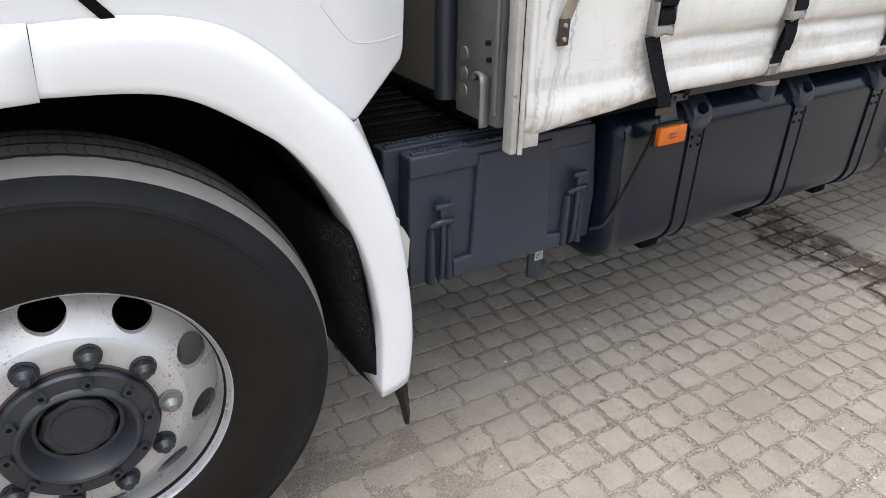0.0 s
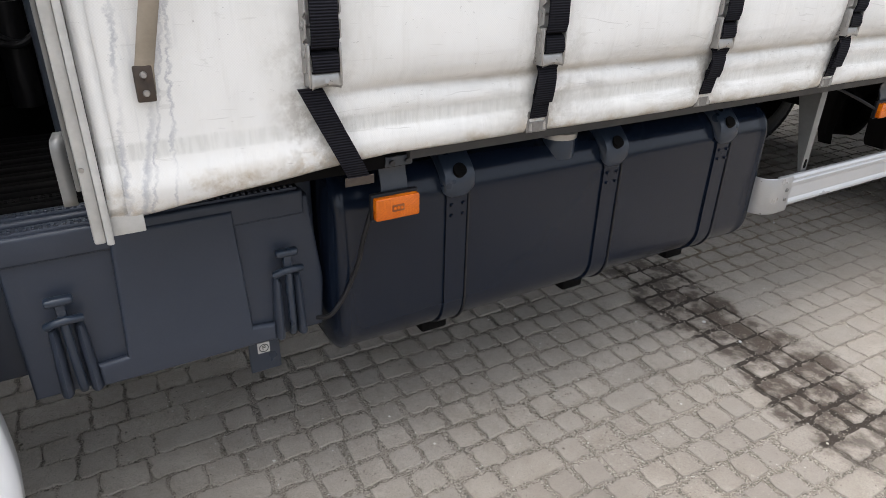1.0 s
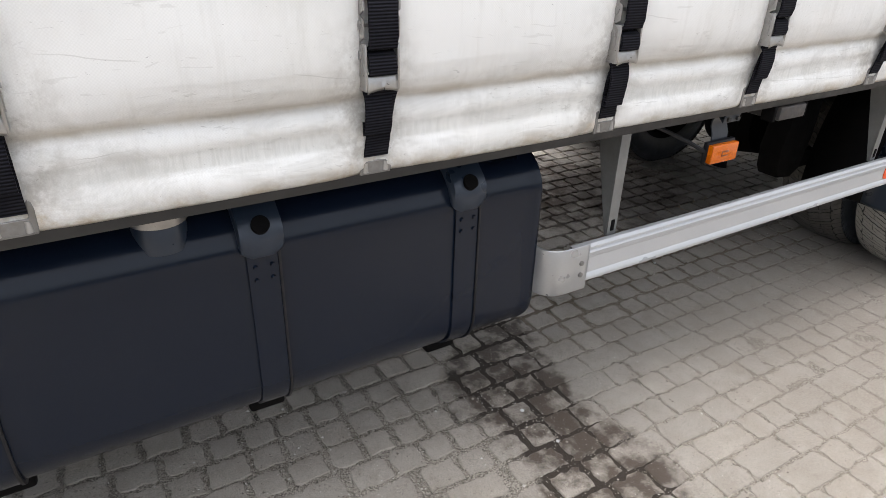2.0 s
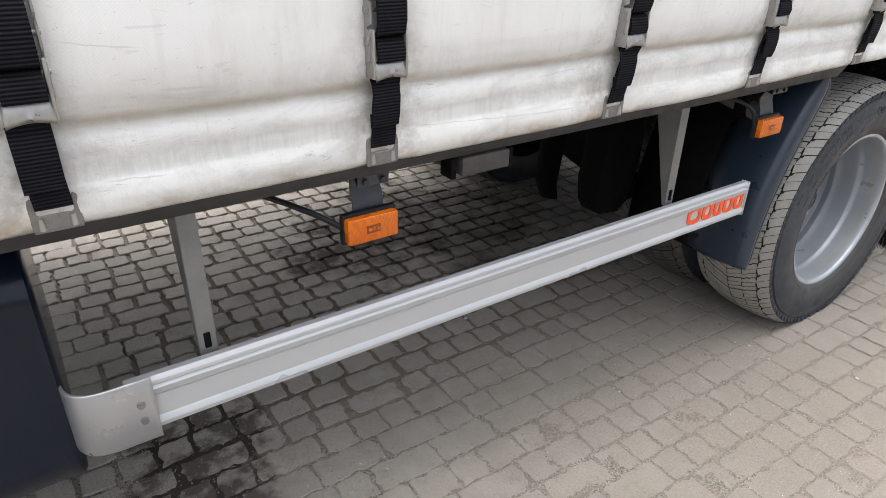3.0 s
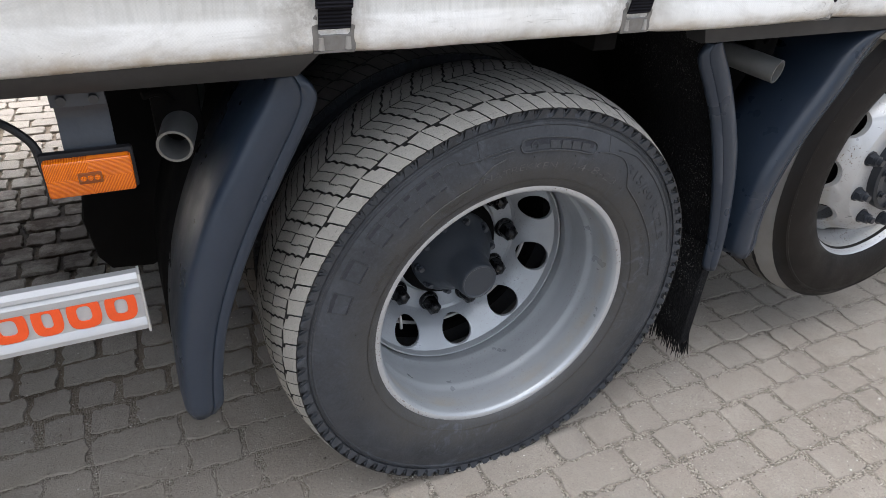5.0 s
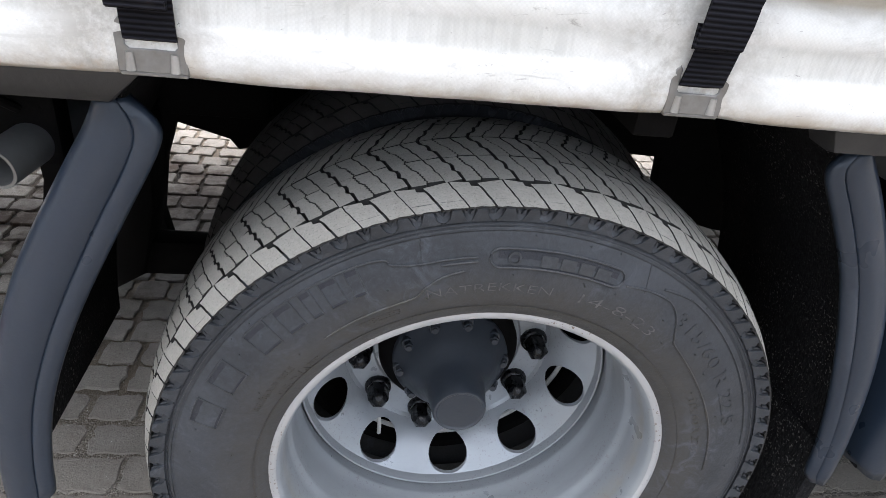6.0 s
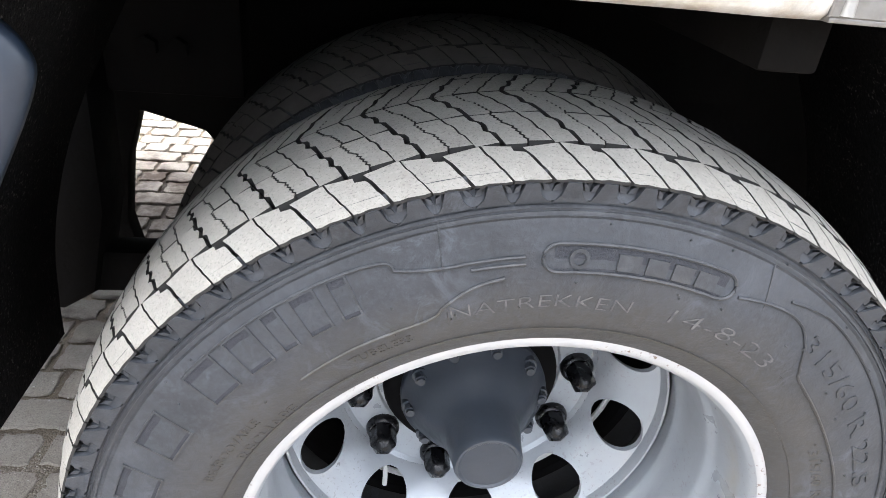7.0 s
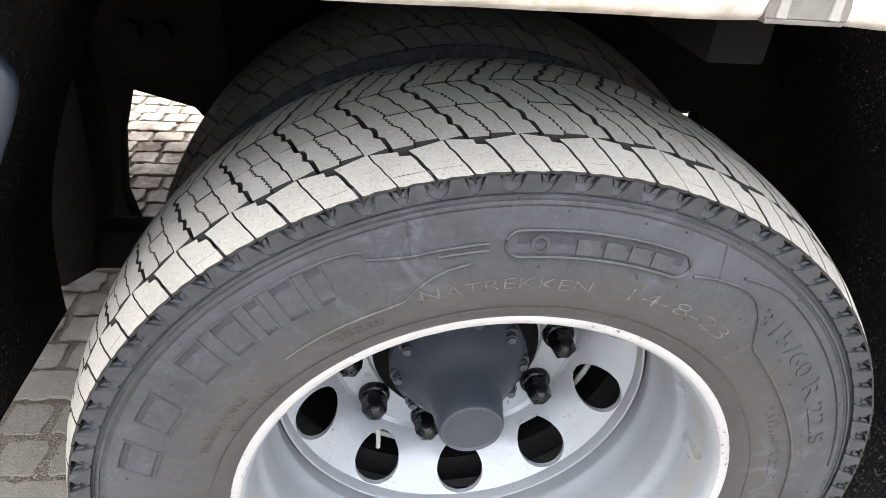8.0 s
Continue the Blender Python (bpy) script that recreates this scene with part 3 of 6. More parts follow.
def curtain_bottom(x):
    if x < 1.62:
        k = (1.62 - x) / 0.55
        return 1.027 - 0.045 * k ** 1.3
    return 1.027 + 0.010 * min(max((x - 4.3) / 0.8, 0.0), 1.0) + 0.003 * noise.noise(Vector((x * 3.0, 0.0, 9.0)))


def build_curtain():
    bm = bmesh.new()
    xs = list(np.arange(1.085, 1.30, 0.009)) + list(np.arange(1.30, 9.3, 0.022))
    rel = [0.0, 0.006, 0.014, 0.022] + list(np.arange(0.030, 0.19, 0.0055)) + list(np.arange(0.192, 0.36, 0.014)) + [0.4, 0.46, 0.55, 0.7, 0.95, 1.3, 1.8, 2.7]
    rows = []
    for dz in rel:
        row = []
        for x in xs:
            zb = curtain_bottom(x)
            z = zb + dz
            d = curtain_depth(x, z if x > 1.62 else z + (1.027 - zb) * 0.5)
            if dz < 0.007:
                d -= 0.008 if dz == 0 else 0.002
            row.append((x, -d, z))
        rows.append(row)
    sheet(bm, rows)
    bmesh.ops.recalc_face_normals(bm, faces=bm.faces[:])
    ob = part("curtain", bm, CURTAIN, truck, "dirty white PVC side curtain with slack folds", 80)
    thicken(ob, 0.002, 0.0)


build_curtain()


def build_body():
    bm = bmesh.new()
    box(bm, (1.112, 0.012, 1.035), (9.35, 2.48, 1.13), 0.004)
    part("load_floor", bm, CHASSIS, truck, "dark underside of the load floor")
    bm = bmesh.new()
    box(bm, (1.05, 0.0, 3.70), (9.35, 2.5, 3.80), 0.02)
    part("roof", bm, TRIM, truck, "white roof of the load body")
    bm = bmesh.new()
    box(bm, (1.10, 2.46, 1.03), (9.3, 2.50, 3.70), 0.004)
    part("far_curtain", bm, CURTAIN, truck)
    bm = bmesh.new()
    box(bm, (9.30, 0.01, 1.03), (9.36, 2.49, 3.70), 0.005)
    part("rear_door", bm, TRIM, truck)
    bm = bmesh.new()
    box(bm, (1.105, 0.20, 0.995), (1.15, 2.45, 3.70), 0.004)
    part("bulkhead", bm, BEIGE, truck, "cream front wall of the load body")
    bm = bmesh.new()
    box(bm, (1.100, 0.20, 0.955), (1.15, 2.45, 0.995), 0.003)
    part("bulkhead_sill", bm, CHASSIS, truck)
    # galvanised corner post with rivets and a hook
    bm = bmesh.new()
    box(bm, (1.055, 0.035, 1.0), (1.075, 0.21, 3.70), 0.003)
    post = part("corner_post", bm, STEEL, truck, "galvanised steel corner post")
    bm = bmesh.new()
    box(bm, (1.046, 0.035, 1.03), (1.056, 0.050, 3.70), 0.003)
    part("post_flange", bm, STEEL, post)
    for z in (1.055, 1.095, 1.14):
        bm = bmesh.new()
        cyl(bm, (1.0525, 0.176, z), (1.056, 0.176, z), 0.0155, 0.017, 24)
        part("rivet", bm, STEEL, post)
    for y, z in ((0.075, 1.18), (0.07, 1.145)):
        bm = bmesh.new()
        cyl(bm, (1.046, y, z), (1.056, y, z), 0.006, 0.006, 6)
        part("bolt", bm, BLACK, post)
    bm = bmesh.new()
    rows = []
    for p in bend([(1.046, 0.118, 1.095), (1.044, 0.104, 1.112), (1.040, 0.080, 1.113), (1.035, 0.064, 1.106), (1.034, 0.060, 1.08), (1.034, 0.060, 1.0)], 6):
        rows.append([(p.x - 0.011, p.y - 0.001, p.z), (p.x + 0.011, p.y, p.z)])
    sheet(bm, rows)
    thicken(part("hook", bm, STEEL, post, "bent flat steel hook"), 0.006, 0.0)
    bm = bmesh.new()
    cyl(bm, (1.06, 0.27, 1.015), (1.06, 0.27, 2.6), 0.027, n=24)
    part("drain_pipe", bm, HUB, truck, "dark vertical pipe on the bulkhead")
    # white edge profile of the curtain
    bm = bmesh.new()
    box(bm, (1.054, -0.022, 0.955), (1.073, 0.012, 3.70), 0.005)
    cyl(bm, (1.078, -0.024, 0.955), (1.078, -0.024, 3.70), 0.006, n=10)
    box(bm, (1.078, -0.016, 0.963), (1.135, -0.004, 1.02), 0.002)
    edge = part("curtain_edge", bm, TRIM, truck, "grey-white aluminium curtain edge profile")
    bm = bmesh.new()
    cyl(bm, (1.06, -0.026, 1.085), (1.06, -0.02, 1.085), 0.004, n=10)
    part("pin", bm, BUCKLE, edge)
    # seam tape down the front of the curtain
    bm = bmesh.new()
    rows = []
    for z in np.arange(1.0, 2.2, 0.02):
        rows.append([(x, -curtain_depth(x, z) - 0.0035, z) for x in (1.088, 1.1, 1.112)])
    sheet(bm, rows)
    thicken(part("seam_tape", bm, CURTAIN, truck, "", 80), 0.002, 1.0)
    # tan handle strap with two riveted ends
    bm = bmesh.new()
    rows = []
    for z, dx, out in ((1.19, 0.0, 0.006), (1.23, 0.002, 0.010), (1.28, 0.012, 0.022), (1.33, 0.022, 0.034), (1.40, 0.026, 0.04), (1.5, 0.02, 0.022), (1.54, 0.02, 0.008)):
        y = -curtain_depth(1.172, z) - out
        rows.append([(1.159 + dx, y, z), (1.172 + dx, y - 0.002, z), (1.187 + dx, y, z)])
    sheet(bm, rows)
    strap = part("pull_strap", bm, LEATHER, truck, "worn tan leather pull strap")
    thicken(strap, 0.004, 0.0)
    bm = bmesh.new()
    y = -curtain_depth(1.172, 1.2) - 0.012
    box(bm, (1.158, y - 0.004, 1.180), (1.186, y + 0.003, 1.236), 0.004)
    tab = part("tab", bm, RUST, strap, "weathered metal end plate")
    for z in (1.194, 1.222):
        bm = bmesh.new()
        cyl(bm, (1.172, y - 0.008, z), (1.172, y - 0.003, z), 0.004, 0.006, 12)
        part("rivet", bm, BUCKLE, strap)
    # side rave below the curtain, with gaps over the wheels
    for x0, x1 in ((1.62, 5.14), (5.79, 9.3)):
        bm = bmesh.new()
        along_x(bm, [(0.006, 1.033), (0.012, 1.004), (0.026, 1.001), (0.06, 1.003), (0.06, 1.036), (0.006, 1.036)], x0 + 0.03, x1 - 0.03, 0.002)
        for v in bm.verts:
            if v.co.x > x1 - 0.05 and x1 < 6 and v.co.z < 1.015:
                v.co.x -= 0.03
            if v.co.x < x0 + 0.05 and x0 > 5 and v.co.z < 1.015:
                v.co.x += 0.015
        part("side_rave", bm, RAILGREY, truck, "grey steel side rave")
    bm = bmesh.new()
    box(bm, (1.10, 0.03, 0.985), (1.66, 0.05, 1.035), 0.003)
    part("side_rave", bm, CHASSIS, truck)


build_body()


# ---- straps ----
def ribbon(bm, path, width, thick, cx=0.0, lean=0.0):
    """A flat band along (y, z) points, with some thickness."""
    rows = []
    z0 = path[0][1]
    for i, (y, z) in enumerate(path):
        a, b = path[max(i - 1, 0)], path[min(i + 1, len(path) - 1)]
        d = Vector((b[0] - a[0], b[1] - a[1])).normalized()
        ny, nz = d.y * thick / 2, -d.x * thick / 2
        x = cx + lean * (z - z0)
        h = width / 2
        rows.append([(x - h, y - ny, z - nz), (x + h, y - ny, z - nz), (x + h, y + ny, z + nz), (x - h, y + ny, z + nz)])
    g = sheet(bm, rows, close=True)
    bm.faces.new(g[0]), bm.faces.new(g[-1][::-1])
    bmesh.ops.recalc_face_normals(bm, faces=bm.faces[:])
    return bm


def build_strap(x, twist=0.0, tail=1.0, lean=0.0):
    s = empty("curtain_strap", truck, (x, 0.018, 1.048 + 0.010 * min(max((x - 4.3) / 0.8, 0.0), 1.0)), "black webbing tension strap with steel buckle")
    # clip hooked under the rave: a plate with two arms round a slot
    bm = bmesh.new()
    w = 0.030
    plate = [(-w, -0.018), (w, -0.018), (w + 0.001, 0.016), (w - 0.001, 0.026), (w - 0.005, 0.030), (w - 0.008, 0.026), (w - 0.008, 0.006), (w - 0.011, 0.003), (-w + 0.011, 0.003), (-w + 0.008, 0.006), (-w + 0.008, 0.026), (-w + 0.005, 0.030), (-w + 0.001, 0.026), (-w - 0.001, 0.016)]
    if twist > 0:
        plate = [(-w, -0.066), (w, -0.066), (w, -0.048), (-w, -0.048)]
    prism(bm, [(x0 + twist, z0) for x0, z0 in plate], -0.0445 if twist > 0 else -0.0245, -0.0405 if twist > 0 else -0.0205, 0.001, 1)
    part("clip", bm, RUST if twist > 0 else CLIP, s, "pressed grey steel rave hook")
    if twist <= 0:
        bm = bmesh.new()
        box(bm, (twist - w + 0.001, -0.0235, -0.0215), (twist + w - 0.001, 0.006, -0.0175), 0.0012)
        part("hook_lip", bm, CLIP, s)
        for dx in (-0.019, 0.019):
            bm = bmesh.new()
            cyl(bm, (twist + dx, -0.0235, -0.0165), (twist + dx, -0.0235, 0.000), 0.0050, 0.0036, 12)
            part("boss", bm, BUCKLE, s)
    # lower webbing
    bm = bmesh.new()
    path = [(-0.042, -0.052), (-0.047, -0.03), (-0.048, 0.0), (-0.046, 0.05), (-0.048, 0.13)] if twist > 0 else [(-0.0185, 0.010), (-0.026, 0.013), (-0.030, 0.04), (-0.034, 0.08), (-0.040, 0.11), (-0.048, 0.13)]
    ribbon(bm, path, 0.045, 0.003, twist, -twist / 0.126 + lean)
    part("webbing", bm, WEB, s)
    # doubled tail
    if tail:
        bm = bmesh.new()
        t0 = 0.05 * tail
        ribbon(bm, [(-0.040, 0.130), (-0.047, 0.12), (-0.050, 0.10), (-0.048, 0.075), (-0.043, t0), (-0.039, t0 - 0.003), (-0.038, t0 + 0.02)], 0.048, 0.004, -0.004 + 0.006 * lean)
        part("strap_tail", bm, WEB, s)
    # lever with a bowed lower edge and turned-in sides
    bm = bmesh.new()
    rows = []
    for k in range(9):
        u = -1 + k / 4
        dip = 0.005 * (1 - u * u)
        rows.append([(0.027 * u, -0.058, 0.128 + dip), (0.027 * u, -0.060, 0.134 + dip), (0.027 * u, -0.056, 0.150), (0.027 * u, -0.050, 0.168)])
    sheet(bm, rows)
    for dx in (-0.0285, 0.0285):
        box(bm, (dx - 0.0015, -0.058, 0.132), (dx + 0.0015, -0.030, 0.205), 0.0007)
    bmesh.ops.recalc_face_normals(bm, faces=bm.faces[:])
    thicken(part("lever", bm, BUCKLE, s, "dull steel buckle lever"), 0.0015, 0.0)
    # folded webbing over the lever and round the roller
    bm = bmesh.new()
    ribbon(bm, [(-0.053, 0.156), (-0.060, 0.158), (-0.062, 0.168), (-0.058, 0.185), (-0.047, 0.192)], 0.048, 0.004)
    part("webbing_fold", bm, WEB, s)
    bm = bmesh.new()
    ribbon(bm, [(-0.044, 0.196), (-0.060, 0.200), (-0.064, 0.215), (-0.063, 0.25), (-0.061, 0.275), (-0.054, 0.284), (-0.036, 0.286)], 0.049, 0.006)
    part("webbing_loop", bm, WEB, s)
    # stepped cheeks on a base plate
    for dx in (-0.031, 0.031):
        bm = bmesh.new()
        side = [(-0.028, 0.15), (-0.050, 0.158), (-0.052, 0.20), (-0.042, 0.207), (-0.056, 0.214), (-0.056, 0.242), (-0.046, 0.247), (-0.058, 0.255), (-0.057, 0.295), (-0.046, 0.32), (-0.028, 0.34)]
        along_x(bm, side, dx - 0.0014, dx + 0.0014)
        part("buckle_cheek", bm, BUCKLE, s, "scuffed steel buckle cheek", 25)
    bm = bmesh.new()
    ribbon(bm, [(-0.027, 0.15), (-0.027, 0.25), (-0.029, 0.36)], 0.062, 0.002)
    part("buckle_plate", bm, BUCKLE, s)
    for z in (0.187, 0.232, 0.300):
        bm = bmesh.new()
        cyl(bm, (-0.0355, -0.042, z), (0.0345, -0.042, z), 0.0036, n=10)
        cyl(bm, (-0.0345, -0.042, z), (-0.0325, -0.042, z), 0.0075, n=12)
        part("buckle_pin", bm, BUCKLE, s)
    bm = bmesh.new()
    ribbon(bm, [(-0.034, 0.33), (-0.030, 0.42), (-0.024, 0.6), (-0.018, 1.0)], 0.06, 0.003)
    part("upper_patch", bm, CURTAIN, s, "white strap patch sewn on the curtain")
    return s


build_strap(FIRST_STRAP, twist=0.062, tail=0.0)
for k, sx in enumerate(STRAPS):
    build_strap(sx, -0.062 if sx == 6.17 else 0.0, (1.0, 1.15, 0.85, 1.05)[k % 4], (0.0, 0.08, -0.05)[k % 3])


# ---- fuel tank ----
TANK = dict(x0=1.525, x1=2.985, y0=0.10, y1=0.74, z0=0.475, z1=0.955, r=0.10)


def tank_section(grow=0.0, n=8):
    t = TANK
    y0, y1, z0, z1, r = t["y0"] - grow, t["y1"] + grow, t["z0"] - grow, t["z1"] + grow, t["r"] + grow
    pts = []
    for cy, cz, a0 in ((y0 + r, z1 - r, 180), (y1 - r, z1 - r, 90), (y1 - r, z0 + r, 0), (y0 + r, z0 + r, -90)):
        for k in range(n + 1):
            a = radians(a0 - 90 * k / n)
            pts.append((cy + r * math.cos(a), cz + r * math.sin(a)))
    return pts


def build_tank():
    t = TANK
    cy, cz = (t["y0"] + t["y1"]) / 2, (t["z0"] + t["z1"]) / 2
    bm = bmesh.new()
    rows = []
    for x, g, k in ((t["x0"] - 0.02, -0.05, 0.55), (t["x0"] - 0.018, -0.03, 1), (t["x0"] - 0.008, -0.010, 1), (t["x0"], 0.0, 1), (t["x0"] + 0.014, 0.002, 1), (t["x0"] + 0.018, -0.001, 1), (t["x0"] + 0.05, 0.0, 1),
                    (t["x1"] - 0.05, 0.0, 1), (t["x1"] - 0.018, -0.001, 1), (t["x1"] - 0.014, 0.002, 1), (t["x1"], 0.0, 1), (t["x1"] + 0.006, -0.010, 1), (t["x1"] + 0.008, -0.03, 1), (t["x1"] + 0.010, -0.05, 0.55)):
        rows.append([(x, cy + (y - cy) * k, cz + (z - cz) * k) for y, z in tank_section(g)])
    g = sheet(bm, rows, close=True)
    bm.faces.new(g[0]), bm.faces.new(g[-1])
    bmesh.ops.recalc_face_normals(bm, faces=bm.faces[:])
    tank = part("fuel_tank", bm, SLATE, truck, "slate-grey painted fuel tank with three straps", 50)
    for x in (1.821, 2.317, 2.772):
        # band round the tank, its head plate and its foot
        bm = bmesh.new()
        a, b = tank_section(0.006), tank_section(0.001)
        h = 0.030
        sheet(bm, [[(x - h, y, z) for y, z in b], [(x - h, y, z) for y, z in a], [(x + h, y, z) for y, z in a], [(x + h, y, z) for y, z in b]], close=True)
        bmesh.ops.recalc_face_normals(bm, faces=bm.faces[:])
        part("tank_strap", bm, SLATE, tank)
        bm = bmesh.new()
        rows = [[(x + h + d, y, z) for y, z in tank_section(q)] for d, q in ((-0.002, 0.001), (-0.002, 0.0095), (0.003, 0.0095), (0.003, 0.001))]
        sheet(bm, rows, close=True)
        bmesh.ops.recalc_face_normals(bm, faces=bm.faces[:])
        part("strap_edge", bm, BLACK, tank, "black rubber strap edge")
        bm = bmesh.new()
        head = [(0.230, 0.970), (0.16, 0.969), (0.120, 0.957), (0.094, 0.934), (0.082, 0.905), (0.080, 0.875), (0.089, 0.862), (0.10, 0.870), (0.115, 0.90), (0.145, 0.935), (0.230, 0.952)]
        along_x(bm, head, x - 0.040, x + 0.040, 0.0)
        for c in (-0.032, -0.020, 0.020, 0.032):
            bmesh.ops.bisect_plane(bm, geom=bm.verts[:] + bm.edges[:] + bm.faces[:], plane_co=(x + c, 0, 0), plane_no=(1, 0, 0))
        for v in bm.verts:
            # rounded lobe: the lower corners draw in
            e = abs(v.co.x - x) / 0.040
            if v.co.z < 0.91:
                v.co.z += 0.032 * max(e - 0.45, 0.0) ** 1.5
            v.co.y += 0.007 * max(e - 0.4, 0.0)
        part("strap_head", bm, GUARD, tank, "cast grey strap head", 60)
        bm = bmesh.new()
        d = Vector((0.0, -0.75, 0.66)).normalized()
        o = Vector((x, 0.097, 0.922))
        cyl(bm, o, o + d * 0.014, 0.017, n=18)
        part("socket", bm, CHASSIS, tank, "black bolt recess")
        for dz in (0.0, 0.028):
            for dx in (-0.016, 0.016):
                bm = bmesh.new()
                cyl(bm, (x + dx, 0.096, 0.842 - dz), (x + dx, 0.0885, 0.842 - dz), 0.006, 0.004, 10)
                part("rivet", bm, SLATE, tank)
        bm = bmesh.new()
        box(bm, (x - 0.04, 0.19, 0.425), (x + 0.04, 0.72, 0.47), 0.008)
        part("tank_foot", bm, CHASSIS, tank, "black steel tank bracket foot")
    bm = bmesh.new()
    lathe_z(bm, [(0.90, 0.046), (0.940, 0.046), (0.943, 0.044), (0.949, 0.043), (0.951, 0.038)], (2.157, 0.148))
    part("filler_neck", bm, GUARD, tank, "dark grey filler neck")
    bm = bmesh.new()
    lathe_z(bm, [(0.949, 0.040), (0.951, 0.049), (0.966, 0.050), (0.969, 0.047), (0.967, 0.044), (0.966, 0.0005)], (2.157, 0.148))
    part("filler_cap", bm, BUCKLE, tank, "bare metal filler cap")


def lathe_z(bm, profile, at, n=32):
    rows = [[(at[0] + r * math.cos(2 * math.pi * i / n), at[1] + r * math.sin(2 * math.pi * i / n), z) for i in range(n)] for z, r in profile]
    sheet(bm, rows, close=True)
    bmesh.ops.recalc_face_normals(bm, faces=bm.faces[:])


build_tank()


# ---- side guard rail ----
def build_side_guard():
    bm = bmesh.new()
    z0, z1, y = 0.598, 0.706, 0.058
    front = [(y + 0.02, z1), (y + 0.006, z1 + 0.001), (y, z1 - 0.006), (y - 0.001, z1 - 0.012), (y + 0.004, z1 - 0.016), (y - 0.001, z1 - 0.022),
             (y + 0.001, z1 - 0.034), (y + 0.004, z1 - 0.038), (y + 0.004, z0 + 0.026), (y + 0.001, z0 + 0.022), (y - 0.002, z0 + 0.014), (y + 0.003, z0 + 0.011),
             (y + 0.003, z0 + 0.003), (y + 0.008, z0), (y + 0.024, z0)]
    along_x(bm, front, 3.075, 4.825)
    rail = part("side_guard", bm, ALU, truck, "grey aluminium side guard rail", 25)
    # rounded end bracket
    bm = bmesh.new()
    rows = []
    line = [(3.115, 0.050), (3.075, 0.050), (3.045, 0.050), (3.018, 0.055), (2.998, 0.070), (2.988, 0.095), (2.986, 0.14)]
    line = bend([(a, b, 0.0) for a, b in line], 5)
    for z in (0.590, 0.5925, 0.7135, 0.716):
        k = 0.0 if 0.591 < z < 0.715 else 0.0015
        rows.append([(p.x, p.y + k, z) for p in line])
    sheet(bm, rows)
    bmesh.ops.recalc_face_normals(bm, faces=bm.faces[:])
    cap = part("end_bracket", bm, BARE, rail, "rounded grey end bracket")
    thicken(cap, 0.005, 0.0)
    for z in (0.635, 0.668):
        bm = bmesh.new()
        cyl(bm, (3.092, 0.0475, z), (3.092, 0.044, z), 0.007, 0.0065, 14)
        cyl(bm, (3.092, 0.045, z), (3.092, 0.0425, z), 0.003, n=6)
        part("bolt", bm, CLIP, rail)
    bm = bmesh.new()
    box(bm, (4.825, 0.056, 0.597), (4.829, 0.083, 0.707), 0.001)
    part("end_cap", bm, TRIM, rail)
    # plain orange marks where the maker's sign stands
    for x0, x1 in ((4.552, 4.614), (4.620, 4.668), (4.674, 4.714), (4.720, 4.766), (4.772, 4.816)):
        bm = bmesh.new()
        cx, cz, hx, hz, w = (x0 + x1) / 2, 0.653, (x1 - x0) / 2, 0.027, 0.0130
        rows = []
        for k in range(28):
            ca, sa = math.cos(2 * math.pi * k / 28), math.sin(2 * math.pi * k / 28)
            ex, ez = math.copysign(abs(ca) ** 0.65, ca), math.copysign(abs(sa) ** 0.65, sa)
            rows.append([(cx + (hx - d) * ex, y, cz + (hz - d) * ez) for d, y in ((0.0, 0.0625), (0.0, 0.0595), (w, 0.0595), (w, 0.0625))])
        sheet(bm, rows + rows[:1], close=True)
        bmesh.ops.recalc_face_normals(bm, faces=bm.faces[:])
        part("orange_mark", bm, ORANGE, rail, "plain orange sticker shape")
    for x in (3.222, 4.485):
        bm = bmesh.new()
        box(bm, (x - 0.016, 0.085, 0.67), (x + 0.016, 0.089, 1.005), 0.001)
        arm = part("guard_arm", bm, STEEL, truck, "galvanised side guard arm", 25)
        bm = bmesh.new()
        along_x(bm, [(0.0895, 1.0), (0.17, 1.0), (0.165, 0.97), (0.094, 0.70), (0.0895, 0.70)], x - 0.016, x - 0.012)
        part("gusset", bm, STEEL, arm, "galvanised stiffening web")
        bm = bmesh.new()
        box(bm, (x - 0.006, 0.0825, 0.714), (x + 0.006, 0.086, 0.745), 0.0028, seg=3)
        part("slot", bm, CHASSIS, arm)


build_side_guard()


